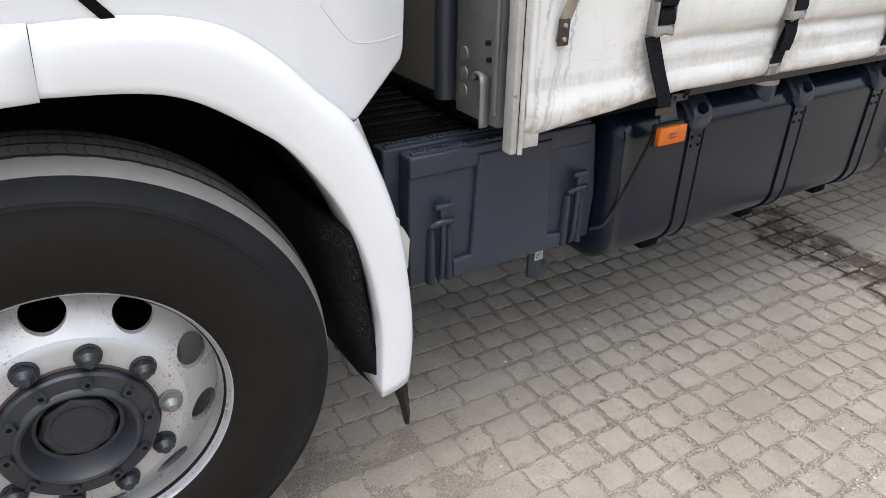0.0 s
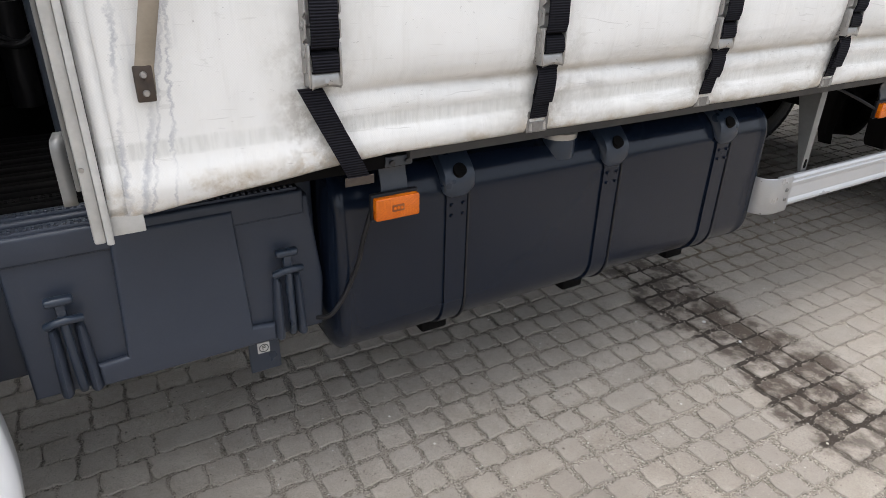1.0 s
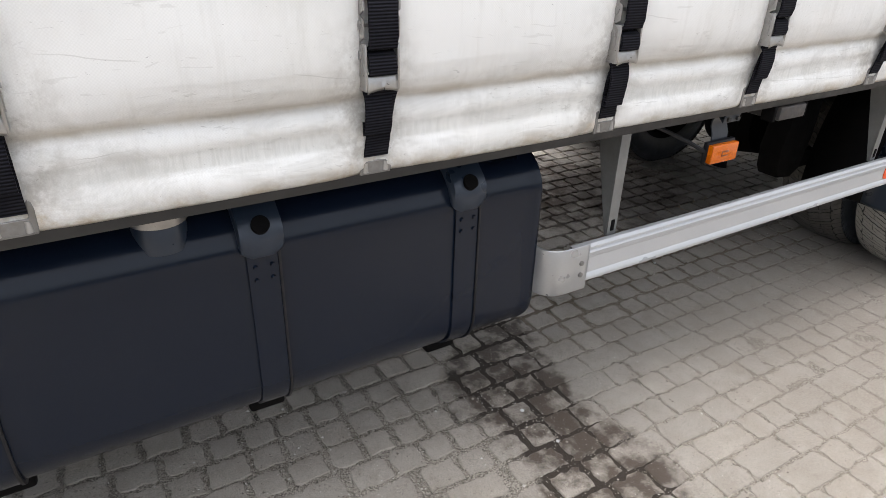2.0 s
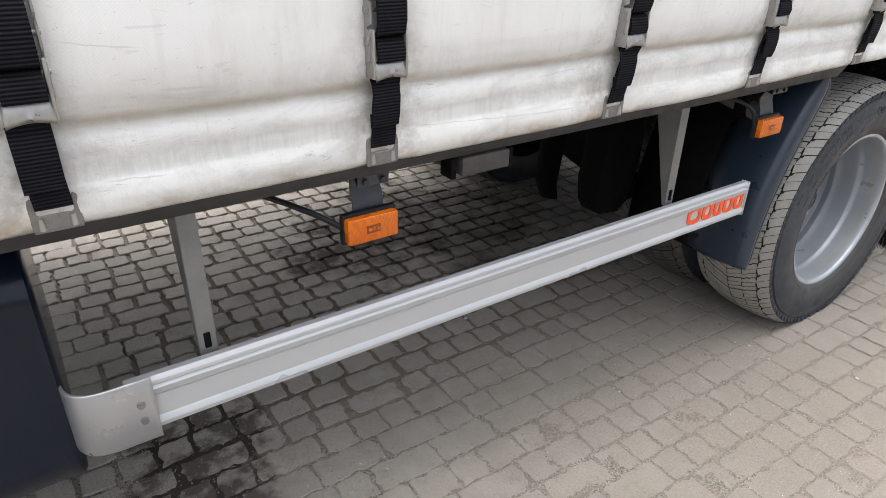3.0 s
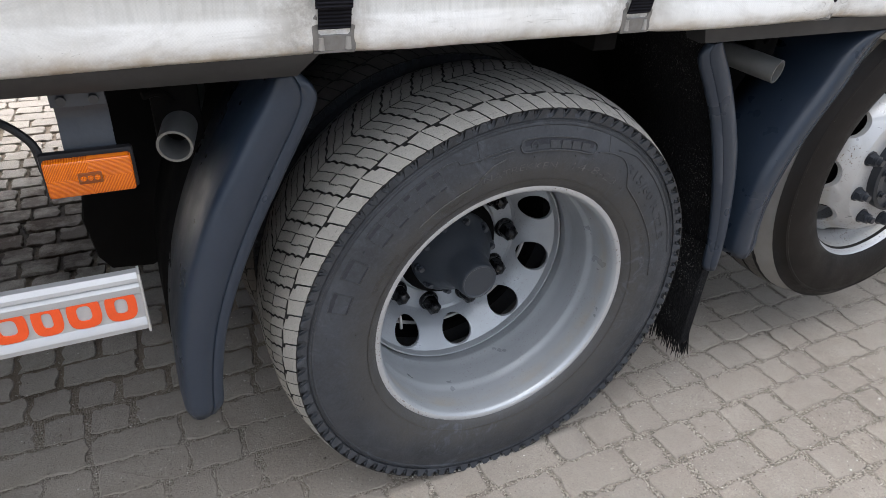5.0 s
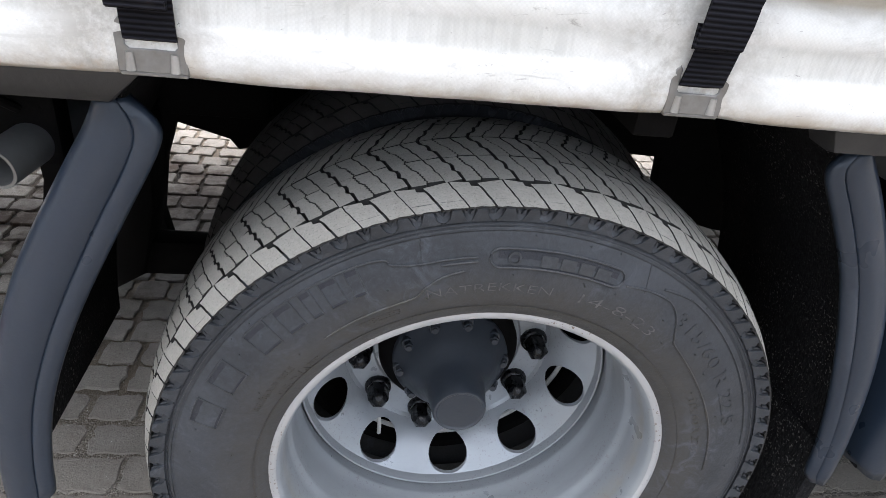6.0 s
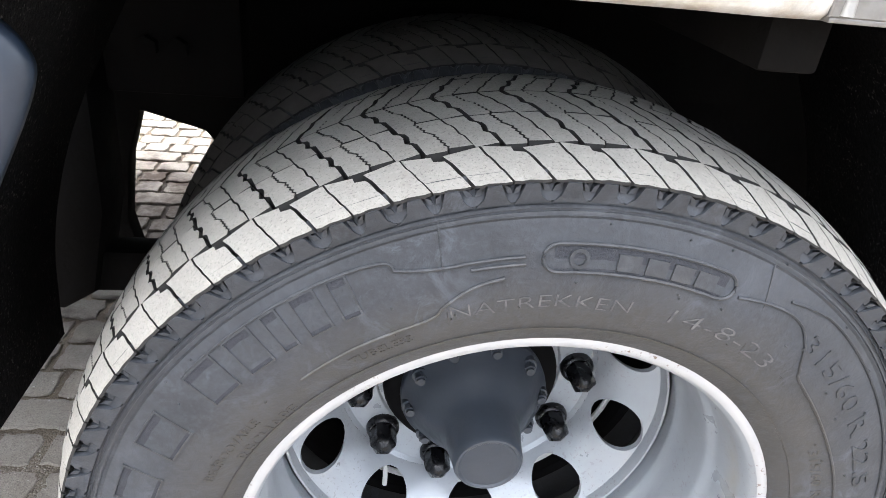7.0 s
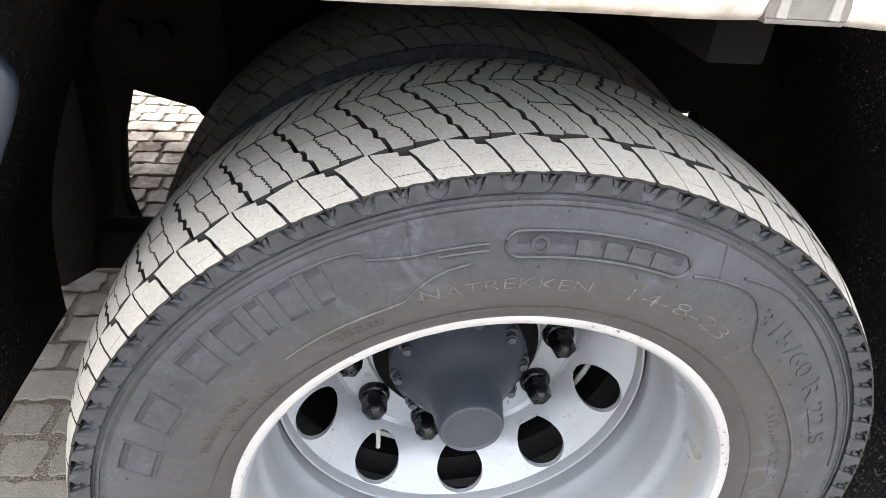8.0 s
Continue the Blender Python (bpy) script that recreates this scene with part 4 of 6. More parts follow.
# ---- amber marker lamps ----
def build_marker(x0, z0, bracket_top, hose, wide=0.062):
    w, h = 0.104, 0.050
    m = empty("marker_lamp", truck, (x0, 0.03, z0), "amber side marker lamp on a bent steel bracket")
    bm = bmesh.new()
    box(bm, (-0.004, 0.004, -0.004), (w + 0.004, 0.018, h + 0.006), 0.004)
    part("lamp_base", bm, BLACK, m)
    bm = bmesh.new()
    box(bm, (0.0, -0.012, 0.0), (w, 0.006, h), 0.004, seg=3)
    part("lens", bm, AMBER, m, "ribbed amber lens")
    bm = bmesh.new()
    box(bm, (w * 0.36, -0.0135, h * 0.34), (w * 0.64, -0.009, h * 0.66), 0.002)
    part("lens_window", bm, surface_once("dark_amber", (0.20, 0.045, 0.002)), m, "darker amber light window")
    for k in range(3):
        bm = bmesh.new()
        cx = w * (0.42 + 0.08 * k)
        cyl(bm, (cx, -0.0132, h * 0.5), (cx, -0.0152, h * 0.5), 0.004, 0.003, 12)
        part("diode", bm, AMBER, m)
    bm = bmesh.new()
    cx = w * 0.56
    top = bracket_top - z0
    ribbon(bm, [(0.020, h * 0.3), (0.020, h + 0.004), (0.022, h + 0.02), (0.030, h + 0.04), (0.030, h + 0.055), (0.018, h + 0.075), (-0.002, top - 0.02), (-0.004, top)], wide, 0.004, cx)
    part("bracket", bm, HUB, m, "bent grey steel bracket")
    for dx in (-0.018, 0.018):
        bm = bmesh.new()
        cyl(bm, (cx + dx, -0.012, top - 0.012), (cx + dx, -0.006, top - 0.012), 0.006, n=8)
        part("bolt", bm, RAILGREY, m)
    bm = bmesh.new()
    tube(bm, bend(hose, 8), 0.0055, 8)
    ob = part("cable", bm, BLACK, m, "black corrugated cable")
    return m


MADE = {}


def surface_once(name, colour):
    if name not in MADE:
        MADE[name] = surface(name, colour, 0.3)
    return MADE[name]


build_marker(1.574, 0.873, 1.01, [(0.0, 0.012, 0.02), (-0.012, 0.03, -0.05), (-0.02, 0.055, -0.13), (-0.05, 0.062, -0.20), (-0.085, 0.065, -0.245), (-0.11, 0.09, -0.26)])
build_marker(3.475, 0.873, 1.0, [(0.0, 0.012, 0.03), (-0.05, 0.05, 0.06), (-0.14, 0.10, 0.10), (-0.25, 0.16, 0.115)])
build_marker(4.748, 0.865, 1.005, [(0.0, 0.012, 0.03), (-0.008, 0.02, 0.07), (-0.05, 0.04, 0.10), (-0.12, 0.07, 0.115), (-0.2, 0.12, 0.12)])


# ---- wheels (axle along y, outer side towards -y) ----
def pierced_disc(bm, n, r0, r1, rc, hr, ht, depth, phase, thick):
    """A ring between r0 and r1 with n oval holes at rc; depth(r) gives y."""
    step = 2 * math.pi / n
    for i in range(n):
        mid = phase + i * step
        edge = []
        k = 9
        for j in range(k):
            edge.append((-0.5 + j / k, 0.0))
        for j in range(k):
            edge.append((0.5, j / k))
        for j in range(k):
            edge.append((0.5 - j / k, 1.0))
        for j in range(k):
            edge.append((-0.5, 1.0 - j / k))
        outer, inner, back = [], [], []
        for a, b in edge:
            r = r0 + (r1 - r0) * b
            th = mid + a * step
            outer.append(bm.verts.new((r * math.cos(th), depth(r), r * math.sin(th))))
            dr, dt = r - rc, a * step * rc
            L = math.hypot(dr / hr, dt / ht)
            rr, tt = rc + dr / L, mid + dt / L / rc
            inner.append(bm.verts.new((rr * math.cos(tt), depth(rr), rr * math.sin(tt))))
            back.append(bm.verts.new((rr * math.cos(tt), depth(rr) + thick, rr * math.sin(tt))))
        m = len(edge)
        for j in range(m):
            q = (j + 1) % m
            bm.faces.new((outer[j], outer[q], inner[q], inner[j]))
            bm.faces.new((inner[j], inner[q], back[q], back[j]))
    bmesh.ops.remove_doubles(bm, verts=bm.verts[:], dist=0.0004)
    bmesh.ops.recalc_face_normals(bm, faces=bm.faces[:])


def polar(r, a, y):
    return (r * math.cos(a), y, r * math.sin(a))


def nut(bm, r, a, y0, y1, size, hexed=True, dome=0.0):
    """A wheel nut or nut cap standing on the disc."""
    x, z = r * math.cos(a), r * math.sin(a)
    cyl(bm, (x, y0, z), (x, y0 - 0.004, z), size * 1.28, n=20)
    if hexed:
        cyl(bm, (x, y0 - 0.003, z), (x, y0 + (y1 - y0) * 0.6, z), size * 1.12, size * 1.05, 6)
    cyl(bm, (x, y0 + (y1 - y0) * 0.5, z), (x, y1 + dome, z), size * 0.92, size * 0.88, 20)
    cyl(bm, (x, y1 + dome, z), (x, y1, z), size * 0.88, size * 0.45, 20)


def arc_text(words, radius, angle, size, y, depth, material, parent, name, spread=1.0, label="", thin=0.0):
    """Raised or drawn characters round the sidewall; angle in degrees, clockwise as seen from outside."""
    cu = bpy.data.curves.new(name, "FONT")
    cu.body, cu.size, cu.extrude, cu.align_x, cu.offset = words, size, depth / 2, "CENTER", thin
    cu.resolution_u = 2
    tmp = bpy.data.objects.new(name, cu)
    scene.collection.objects.link(tmp)
    dg = bpy.context.evaluated_depsgraph_get()
    me = bpy.data.meshes.new_from_object(tmp.evaluated_get(dg))
    bpy.data.objects.remove(tmp)
    bm = bmesh.new()
    bm.from_mesh(me)
    wander = 0.0012 if material is CHALK else 0.0
    wide = max(v.co.x for v in bm.verts) - min(v.co.x for v in bm.verts)
    spread = radians(spread) * radius / wide
    for v in bm.verts:
        a = radians(angle) - v.co.x * spread / radius
        r = radius + v.co.y + wander * math.sin(v.co.x * 90.0 + 1.0)
        v.co = Vector((r * math.cos(a), y(r) - v.co.z, r * math.sin(a)))
    bmesh.ops.recalc_face_normals(bm, faces=bm.faces[:])
    return part(name, bm, material, parent, label, 0)


def arc_bar(bm, r0, r1, a0, a1, y, depth, n=10):
    """A raised curved bar on the sidewall."""
    top, low = [], []
    for k in range(n + 1):
        a = radians(a0 + (a1 - a0) * k / n)
        top.append([polar(r, a, y(r) - depth) for r in (r0, r1)])
        low.append([polar(r, a, y(r) + 0.002) for r in (r0, r1)])
    rows = [[low[k][0], top[k][0], top[k][1], low[k][1]] for k in range(n + 1)]
    g = sheet(bm, rows)
    bm.faces.new(g[0]), bm.faces.new(g[-1][::-1])
    bmesh.ops.recalc_face_normals(bm, faces=bm.faces[:])


def crown(v, R, half, drop, power=2.4):
    return R - drop * (abs(v) / half) ** power


def drive_tread(R, yc, half):
    """Worn block tread: shoulder blocks and slanted, jogged centre blocks; tops dusty, walls dark."""
    bm = bmesh.new()
    pitch = 92
    w = 2 * math.pi / pitch
    rnd = random.Random(5)
    deep, fall = 0.015, 0.026

    def slant(v):
        v = abs(v)
        return (0.55 * (half - v) if v > 0.110 else 0.55 * (half - 0.110) + 0.44 * (0.110 - v)) / R

    def edge_line(kind, v0, v1, a, gap):
        # one long side of a block as (angle, v); kind sets its steps
        pts = []
        if kind == "saw":
            n = 19
            for k in range(n + 1):
                v = v0 + (v1 - v0) * k / n
                j = (0.0010 if k % 2 else -0.0010) + (0.0016 if k < n // 2 else -0.0016)
                pts.append((a + (j + gap) / R + slant(v), v))
        else:
            step = {"thick": 0.0019, "thin": 0.0009, "cut": 0.0003}[kind]
            for f, j in ((0.0, 0.2), (0.22, 1), (0.30, -1), (0.42, -1), (0.62, 1), (0.70, -1), (1.0, -0.4)):
                v = v0 + (v1 - v0) * f
                pts.append((a + (step * j + gap) / R + slant(v), v))
        return pts

    def block(left, right, low_end=(), high_end=(), lift=0.0):
        outline = left + list(high_end) + right[::-1] + list(low_end)
        top = [bm.verts.new(polar(crown(v, R, half, fall, 2.7) + lift, a, yc + v)) for a, v in outline]
        low = [bm.verts.new(polar(crown(v, R, half, fall, 2.7) - (deep if abs(v) < half - 0.004 else 0.0025), a, yc + v)) for a, v in outline]
        bm.faces.new(top)
        for i in range(len(outline)):
            j = (i + 1) % len(outline)
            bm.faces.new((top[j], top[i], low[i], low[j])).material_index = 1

    seams = (("thick", 0.0, 0.0024), ("thin", 0.70, 0.0010), ("saw", 1.36, 0.0010), ("thick", 2.0, 0.0024))
    for side in (-1, 1):
        for k in range(pitch):
            # shoulder block, a notch at every other inner corner
            a = k * w
            even = k % 2 == 0
            lo, hi = 0.1120, half
            g0, g1 = (0.0017, 0.0009) if even else (0.0009, 0.0017)
            left = edge_line("cut", lo, hi, a, g0)
            right = edge_line("cut", lo, hi, a + w, -g1)
            if even:
                left = [(left[0][0] + 0.0062 / R, lo + 0.001), (left[0][0] + 0.0048 / R, lo + 0.0065), (left[0][0], lo + 0.0075)] + left[1:]
                right[0] = (right[0][0], lo - 0.0030)
            else:
                left[0] = (left[0][0], lo - 0.0030)
                right[0] = (right[0][0], lo + 0.0020)
            mid = a + w / 2
            high = [(mid - w * 0.3 + slant(half), half + 0.0006), (mid + w * 0.1 + slant(half), half - 0.0003), (mid + w * 0.3 + slant(half), half + 0.0007)]
            pts = lambda line: [(x, side * v) for x, v in line]
            block(pts(left), pts(right), (), pts(high), rnd.uniform(-0.0006, 0.0003))
        for k in range(pitch // 2):
            a = 2 * k * w + 0.35 * w
            for lo, hi in ((0.0585, 0.1065), (0.0012, 0.0558)):
                for (k0, f0, g0), (k1, f1, g1) in zip(seams, seams[1:]):
                    left = edge_line(k0, lo, hi, a + f0 * w, g0)
                    right = edge_line(k1, lo, hi, a + f1 * w, -g1)
                    if hi > 0.05:
                        left[-1] = (left[-1][0], hi + (0.0028 if k0 == "saw" else 0.0))
                        right[-1] = (right[-1][0], hi + (0.0028 if k1 != "saw" else 0.0))
                    block([(x, side * v) for x, v in left], [(x, side * v) for x, v in right], (), (), rnd.uniform(-0.0005, 0.0003))
    bmesh.ops.recalc_face_normals(bm, faces=bm.faces[:])
    return bm


def rib_tread(R, yc, half, drop=0.024):
    """Straight-ribbed tread with fine cross cuts."""
    bm = bmesh.new()
    ribs = [(-half, -half * 0.60), (-half * 0.53, -half * 0.23), (-half * 0.16, half * 0.16), (half * 0.23, half * 0.53), (half * 0.60, half)]
    n = 120
    w = 2 * math.pi / n
    for v0, v1 in ribs:
        outer = v0 == -half
        gap = 0.0 if abs(v0) == half or v1 == half else 0.0007 / R
        for k in range(n):
            a0, a1 = k * w + gap, (k + 1) * w - gap
            vm = (v0 + v1) / 2
            sk = 0.0 if gap == 0.0 else 0.006 / R
            nib = 0.0018 if outer and k % 2 else 0.0
            out = [(a0, v0), (a0 + sk, vm), (a0, v1 - nib), (a0 + w / 2, v1 - nib), (a1, v1 - nib), (a1 + sk, vm), (a1, v0)]
            top = [bm.verts.new(polar(crown(v, R, half, drop), a, yc + v)) for a, v in out]
            low = [bm.verts.new(polar(crown(v, R, half, drop) - 0.012, a, yc + v)) for a, v in out]
            bm.faces.new(top).material_index = 2 if outer else 0
            for i in range(7):
                j = (i + 1) % 7
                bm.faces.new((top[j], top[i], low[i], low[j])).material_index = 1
    bmesh.ops.remove_doubles(bm, verts=bm.verts[:], dist=0.00005)
    bmesh.ops.recalc_face_normals(bm, faces=bm.faces[:])
    return bm


def side_profile(R, bead, width, shoulder):
    """Outer sidewall as (y, r), from the bead to the shoulder; the wall bulges to y = 0."""
    h = R - 0.014 - bead
    table = ((0.0, 0.030), (0.03, 0.020), (0.10, 0.012), (0.22, 0.005), (0.38, 0.000), (0.52, 0.001), (0.66, 0.006), (0.74, 0.010), (0.755, 0.0088), (0.775, 0.0105), (0.79, 0.0105), (0.80, 0.0135), (0.90, 0.5 * shoulder + 0.0125), (0.955, shoulder + 0.010 if shoulder < 0.01 else shoulder))
    return [(y, bead + h * f) for f, y in table]


def wall_y(R, bead, shoulder):
    prof = side_profile(R, bead, 0, shoulder)
    return lambda r: float(np.interp(r, [p[1] for p in prof], [p[0] for p in prof]))


def tyre_body(R, bead, width, shoulder, n=120):
    """Both sidewalls and the drum below the tread."""
    prof = side_profile(R, bead, width, shoulder)
    far = [(width - y, r) for y, r in prof]
    bm = bmesh.new()
    lathe(bm, [(0.05, bead - 0.012)] + prof + [(shoulder + 0.003, R - 0.045), (shoulder + 0.05, R - 0.030), (width / 2, R - 0.020), (width - shoulder - 0.05, R - 0.030), (width - shoulder - 0.003, R - 0.045)] + far[::-1] + [(width - 0.05, bead - 0.012)], n)
    bmesh.ops.recalc_face_normals(bm, faces=bm.faces[:])
    return bm


def shoulder_relief(R, bead, shoulder, pitch):
    """Shoulder wall between the tread and the buttress, with tapered pockets at the block joints."""
    y = wall_y(R, bead, shoulder)
    bm = bmesh.new()
    w = 360.0 / pitch
    top, low = R - 0.0285, bead + (R - 0.014 - bead) * 0.815

    def slab(pts, out):
        hi = [bm.verts.new(polar(r, radians(c), y(r) - out * (0.30 + 0.70 * (r - low) / (top - low)))) for c, r in pts]
        lo = [bm.verts.new(polar(r, radians(c), y(r) + 0.004)) for c, r in pts]
        bm.faces.new(hi)
        for i in range(len(pts)):
            j = (i + 1) % len(pts)
            bm.faces.new((hi[j], hi[i], lo[i], lo[j]))

    for k in range(pitch):
        c = k * w
        even = k % 2 == 0
        a, b = (0.36, 0.26) if even else (0.30, 0.17)
        d, e = (0.30, 0.17) if even else (0.36, 0.26)
        # wall between two pockets, narrow at the top and wide at its foot
        slab([(c + a * w, top), (c + w - d * w, top), (c + w - e * w, low + 0.006), (c + w * 0.96, low), (c + w * 0.04, low), (c + b * w, low + 0.006)], 0.0105)
        # tongue in the pocket, split by a dark slot
        for s in (-1, 1):
            u, v = (0.09, 0.27) if even else (0.07, 0.21)
            slab([(c + s * u * w, top - 0.004), (c + s * v * w, top - 0.001), (c + s * v * 0.7 * w, low + 0.010), (c + s * 0.02 * w, low + 0.009)], 0.0060 if even else 0.0080)
    bmesh.ops.recalc_face_normals(bm, faces=bm.faces[:])
    return bm


MESHES = {}


def shared(key, maker, name, material, parent, label="", smooth=38.0):
    """The same mesh for alike parts of several wheels."""
    if key not in MESHES:
        ob = part(name, maker(), material, parent, label, smooth)
        MESHES[key] = ob.data
        return ob
    ob = new(name, MESHES[key])
    ob.parent = parent
    return tagged(ob, label)


R_DRIVE, BEAD, SHOULDER, WIDTH = 0.482, 0.292, 0.008, 0.314


def drive_tyre(wheel, dy, marked):
    tyre = shared("drive_body", lambda: settle(tyre_body(R_DRIVE, BEAD, WIDTH, SHOULDER), 0.45), "tyre", RUBBER, wheel, "black tyre with dusty sidewall")
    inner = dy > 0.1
    # the inner tyre takes the tread colour that has shade in it
    tread = shared("inner_tread" if inner else "drive_tread", lambda: settle(drive_tread(R_DRIVE, WIDTH / 2, WIDTH / 2 - SHOULDER), 0.45), "tread", SHADED_TREAD if inner else TREAD, wheel, "dark block tread with body shade put into its colour" if inner else "worn grey dusty block tread", 25)
    if len(tread.data.materials) < 2:
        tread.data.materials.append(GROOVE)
    lugs = shared("drive_lugs", lambda: settle(shoulder_relief(R_DRIVE, BEAD, SHOULDER, 92), 0.45), "shoulder_relief", RUBBER, wheel, "", 20)
    tagged(lugs, kind="stuff")
    for ob in (tyre, tread, lugs):
        ob.location.y = dy
    if marked:
        y = wall_y(R_DRIVE, BEAD, SHOULDER)
        for r in (0.4275, 0.4320, 0.316):
            bm = bmesh.new()
            arc_bar(bm, r - 0.0009, r + 0.0009, 0, 360, y, 0.0013, 120)
            part("ridge_line", bm, EMBOSS, wheel)
        # raised outline of a badge, and plain bars where the maker's signs stand
        bm = bmesh.new()
        loop = [(70.5 + 22.0 * k / 12, 0.4022) for k in range(13)]
        loop += [(92.5 + 1.9 * math.sin(math.pi * k / 8), 0.39 + 0.0122 * math.cos(math.pi * k / 8)) for k in range(1, 8)]
        loop += [(92.5 - 22.0 * k / 12, 0.3778) for k in range(13)]
        loop += [(70.5 - 1.9 * math.sin(math.pi * k / 8), 0.39 - 0.0122 * math.cos(math.pi * k / 8)) for k in range(1, 9)]
        tube(bm, [polar(r, radians(a), y(r) - 0.0007) for a, r in loop], 0.0017, 6)
        for a0, a1 in ((71.5, 74.4), (75, 77.8), (78.6, 81.4), (82.2, 85.2)):
            arc_bar(bm, 0.382, 0.396, a0, a1, y, 0.0016, 4)
        lathe_ring(bm, 0.390, radians(90), 0.0085, 0.0055, y)
        part("raised_badge", bm, EMBOSS, wheel, "raised plain badge on the sidewall")
        bm = bmesh.new()
        arc_bar(bm, 0.3786, 0.4014, 70.0, 93.0, y, 0.0004, 24)
        part("stippled_field", bm, STIPPLE, wheel, "dark stippled field in the sidewall")
        for a0, a1 in ((117, 119.6), (121, 124.4), (126, 128.4), (130, 134), (136, 141), (147, 153), (157, 163)):
            bm = bmesh.new()
            fill = bmesh.new()
            arc_bar(fill, 0.3755, 0.4105, a0 + 0.25, a1 - 0.25, y, 0.0004, 6)
            part("stippled_field", fill, STIPPLE, wheel, "dark stippled field in the sidewall")
            for r0, r1, b0, b1 in ((0.374, 0.3755, a0, a1), (0.4105, 0.412, a0, a1), (0.3755, 0.4105, a0, a0 + 0.25), (0.3755, 0.4105, a1 - 0.25, a1)):
                arc_bar(bm, r0, r1, b0, b1, y, 0.0017, 4)
            part("raised_bar", bm, EMBOSS, wheel, "plain raised bar on the sidewall")
        # curved rib lines round the sign panels
        for line in ([(96.5, 0.392), (103, 0.392), (106, 0.392), (109, 0.395), (111.5, 0.400), (115, 0.411), (140, 0.413)],
                     [(96.5, 0.386), (103, 0.386)],
                     [(99, 0.375), (103, 0.370), (107, 0.358), (110, 0.347), (122, 0.345), (130, 0.343)],
                     [(67.5, 0.386), (62, 0.394), (57, 0.396), (53.5, 0.385), (50, 0.365), (47, 0.357), (34, 0.354), (18, 0.358), (4, 0.36)],
                     [(60, 0.405), (55, 0.413), (51, 0.416), (37, 0.415), (10, 0.415)]):
            pts = bend([(a, r, 0.0) for a, r in line], 8)
            bm = bmesh.new()
            tube(bm, [polar(p.y, radians(p.x), y(p.y) - 0.0006) for p in pts], 0.0015, 6)
            part("rib_line", bm, EMBOSS, wheel)
        for a, tilt in ((107.5, -0.6), (58.2, 2.5)):
            bm = bmesh.new()
            tube(bm, [polar(r, radians(a + tilt * k), y(r)) for k, r in enumerate((0.315, 0.35, 0.39, 0.43))], 0.0008, 5)
            part("mould_line", bm, EMBOSS, wheel)
        arc_text("TUBELESS", 0.329, 117.7, 0.0115, y, 0.0016, EMBOSS, wheel, "raised_word", 9.8)
        arc_text("REGROOVABLE", 0.333, 148.0, 0.0125, y, 0.0016, EMBOSS, wheel, "raised_word", 15.0)
        arc_text("RECHAPE", 0.314, 142.0, 0.0175, y, 0.0016, EMBOSS, wheel, "raised_word", 14.5)
        arc_text("315/60 R 22.5", 0.378, 35.5, 0.028, y, 0.0022, EMBOSS, wheel, "raised_size", 35.0, "raised tyre size figures")
        arc_text("315/60 R 22.5", 0.335, 20.0, 0.015, y, 0.0016, EMBOSS, wheel, "raised_size", 20.0)
        arc_text("NATREKKEN", 0.3420, 93.8, 0.0200, lambda r: y(r) - 0.0006, 0.0004, CHALK, wheel, "chalk_writing", 25.5, "faint chalk handwriting on the sidewall", -0.00042)
        arc_text("14-8-23", 0.3420, 65.0, 0.0230, lambda r: y(r) - 0.0006, 0.0004, CHALK, wheel, "chalk_writing", 20.0, "faint chalk date on the sidewall", -0.00045)
        # moulding hairs
        bm = bmesh.new()
        rnd = random.Random(11)
        for k in range(90):
            a, r = radians(rnd.uniform(0, 360)), rnd.choice((0.345, 0.37, 0.40, 0.418, 0.431)) + rnd.uniform(-0.003, 0.003)
            c = polar(r, a, y(r))
            cyl(bm, c, (c[0], c[1] - 0.002, c[2]), 0.0012, 0.0006, 6)
        tagged(part("moulding_pips", bm, EMBOSS, wheel), kind="stuff")


def lathe_ring(bm, rc, a, r1, r0, y, n=20):
    cx, cz = rc * math.cos(a), rc * math.sin(a)
    rows = []
    for r, d in ((r0, 0.001), (r0, -0.0016), (r1, -0.0016), (r1, 0.001)):
        row = []
        for k in range(n):
            x, z = cx + r * math.cos(2 * math.pi * k / n), cz + r * math.sin(2 * math.pi * k / n)
            row.append((x, y(math.hypot(x, z)) + d, z))
        rows.append(row)
    sheet(bm, rows, close=True)


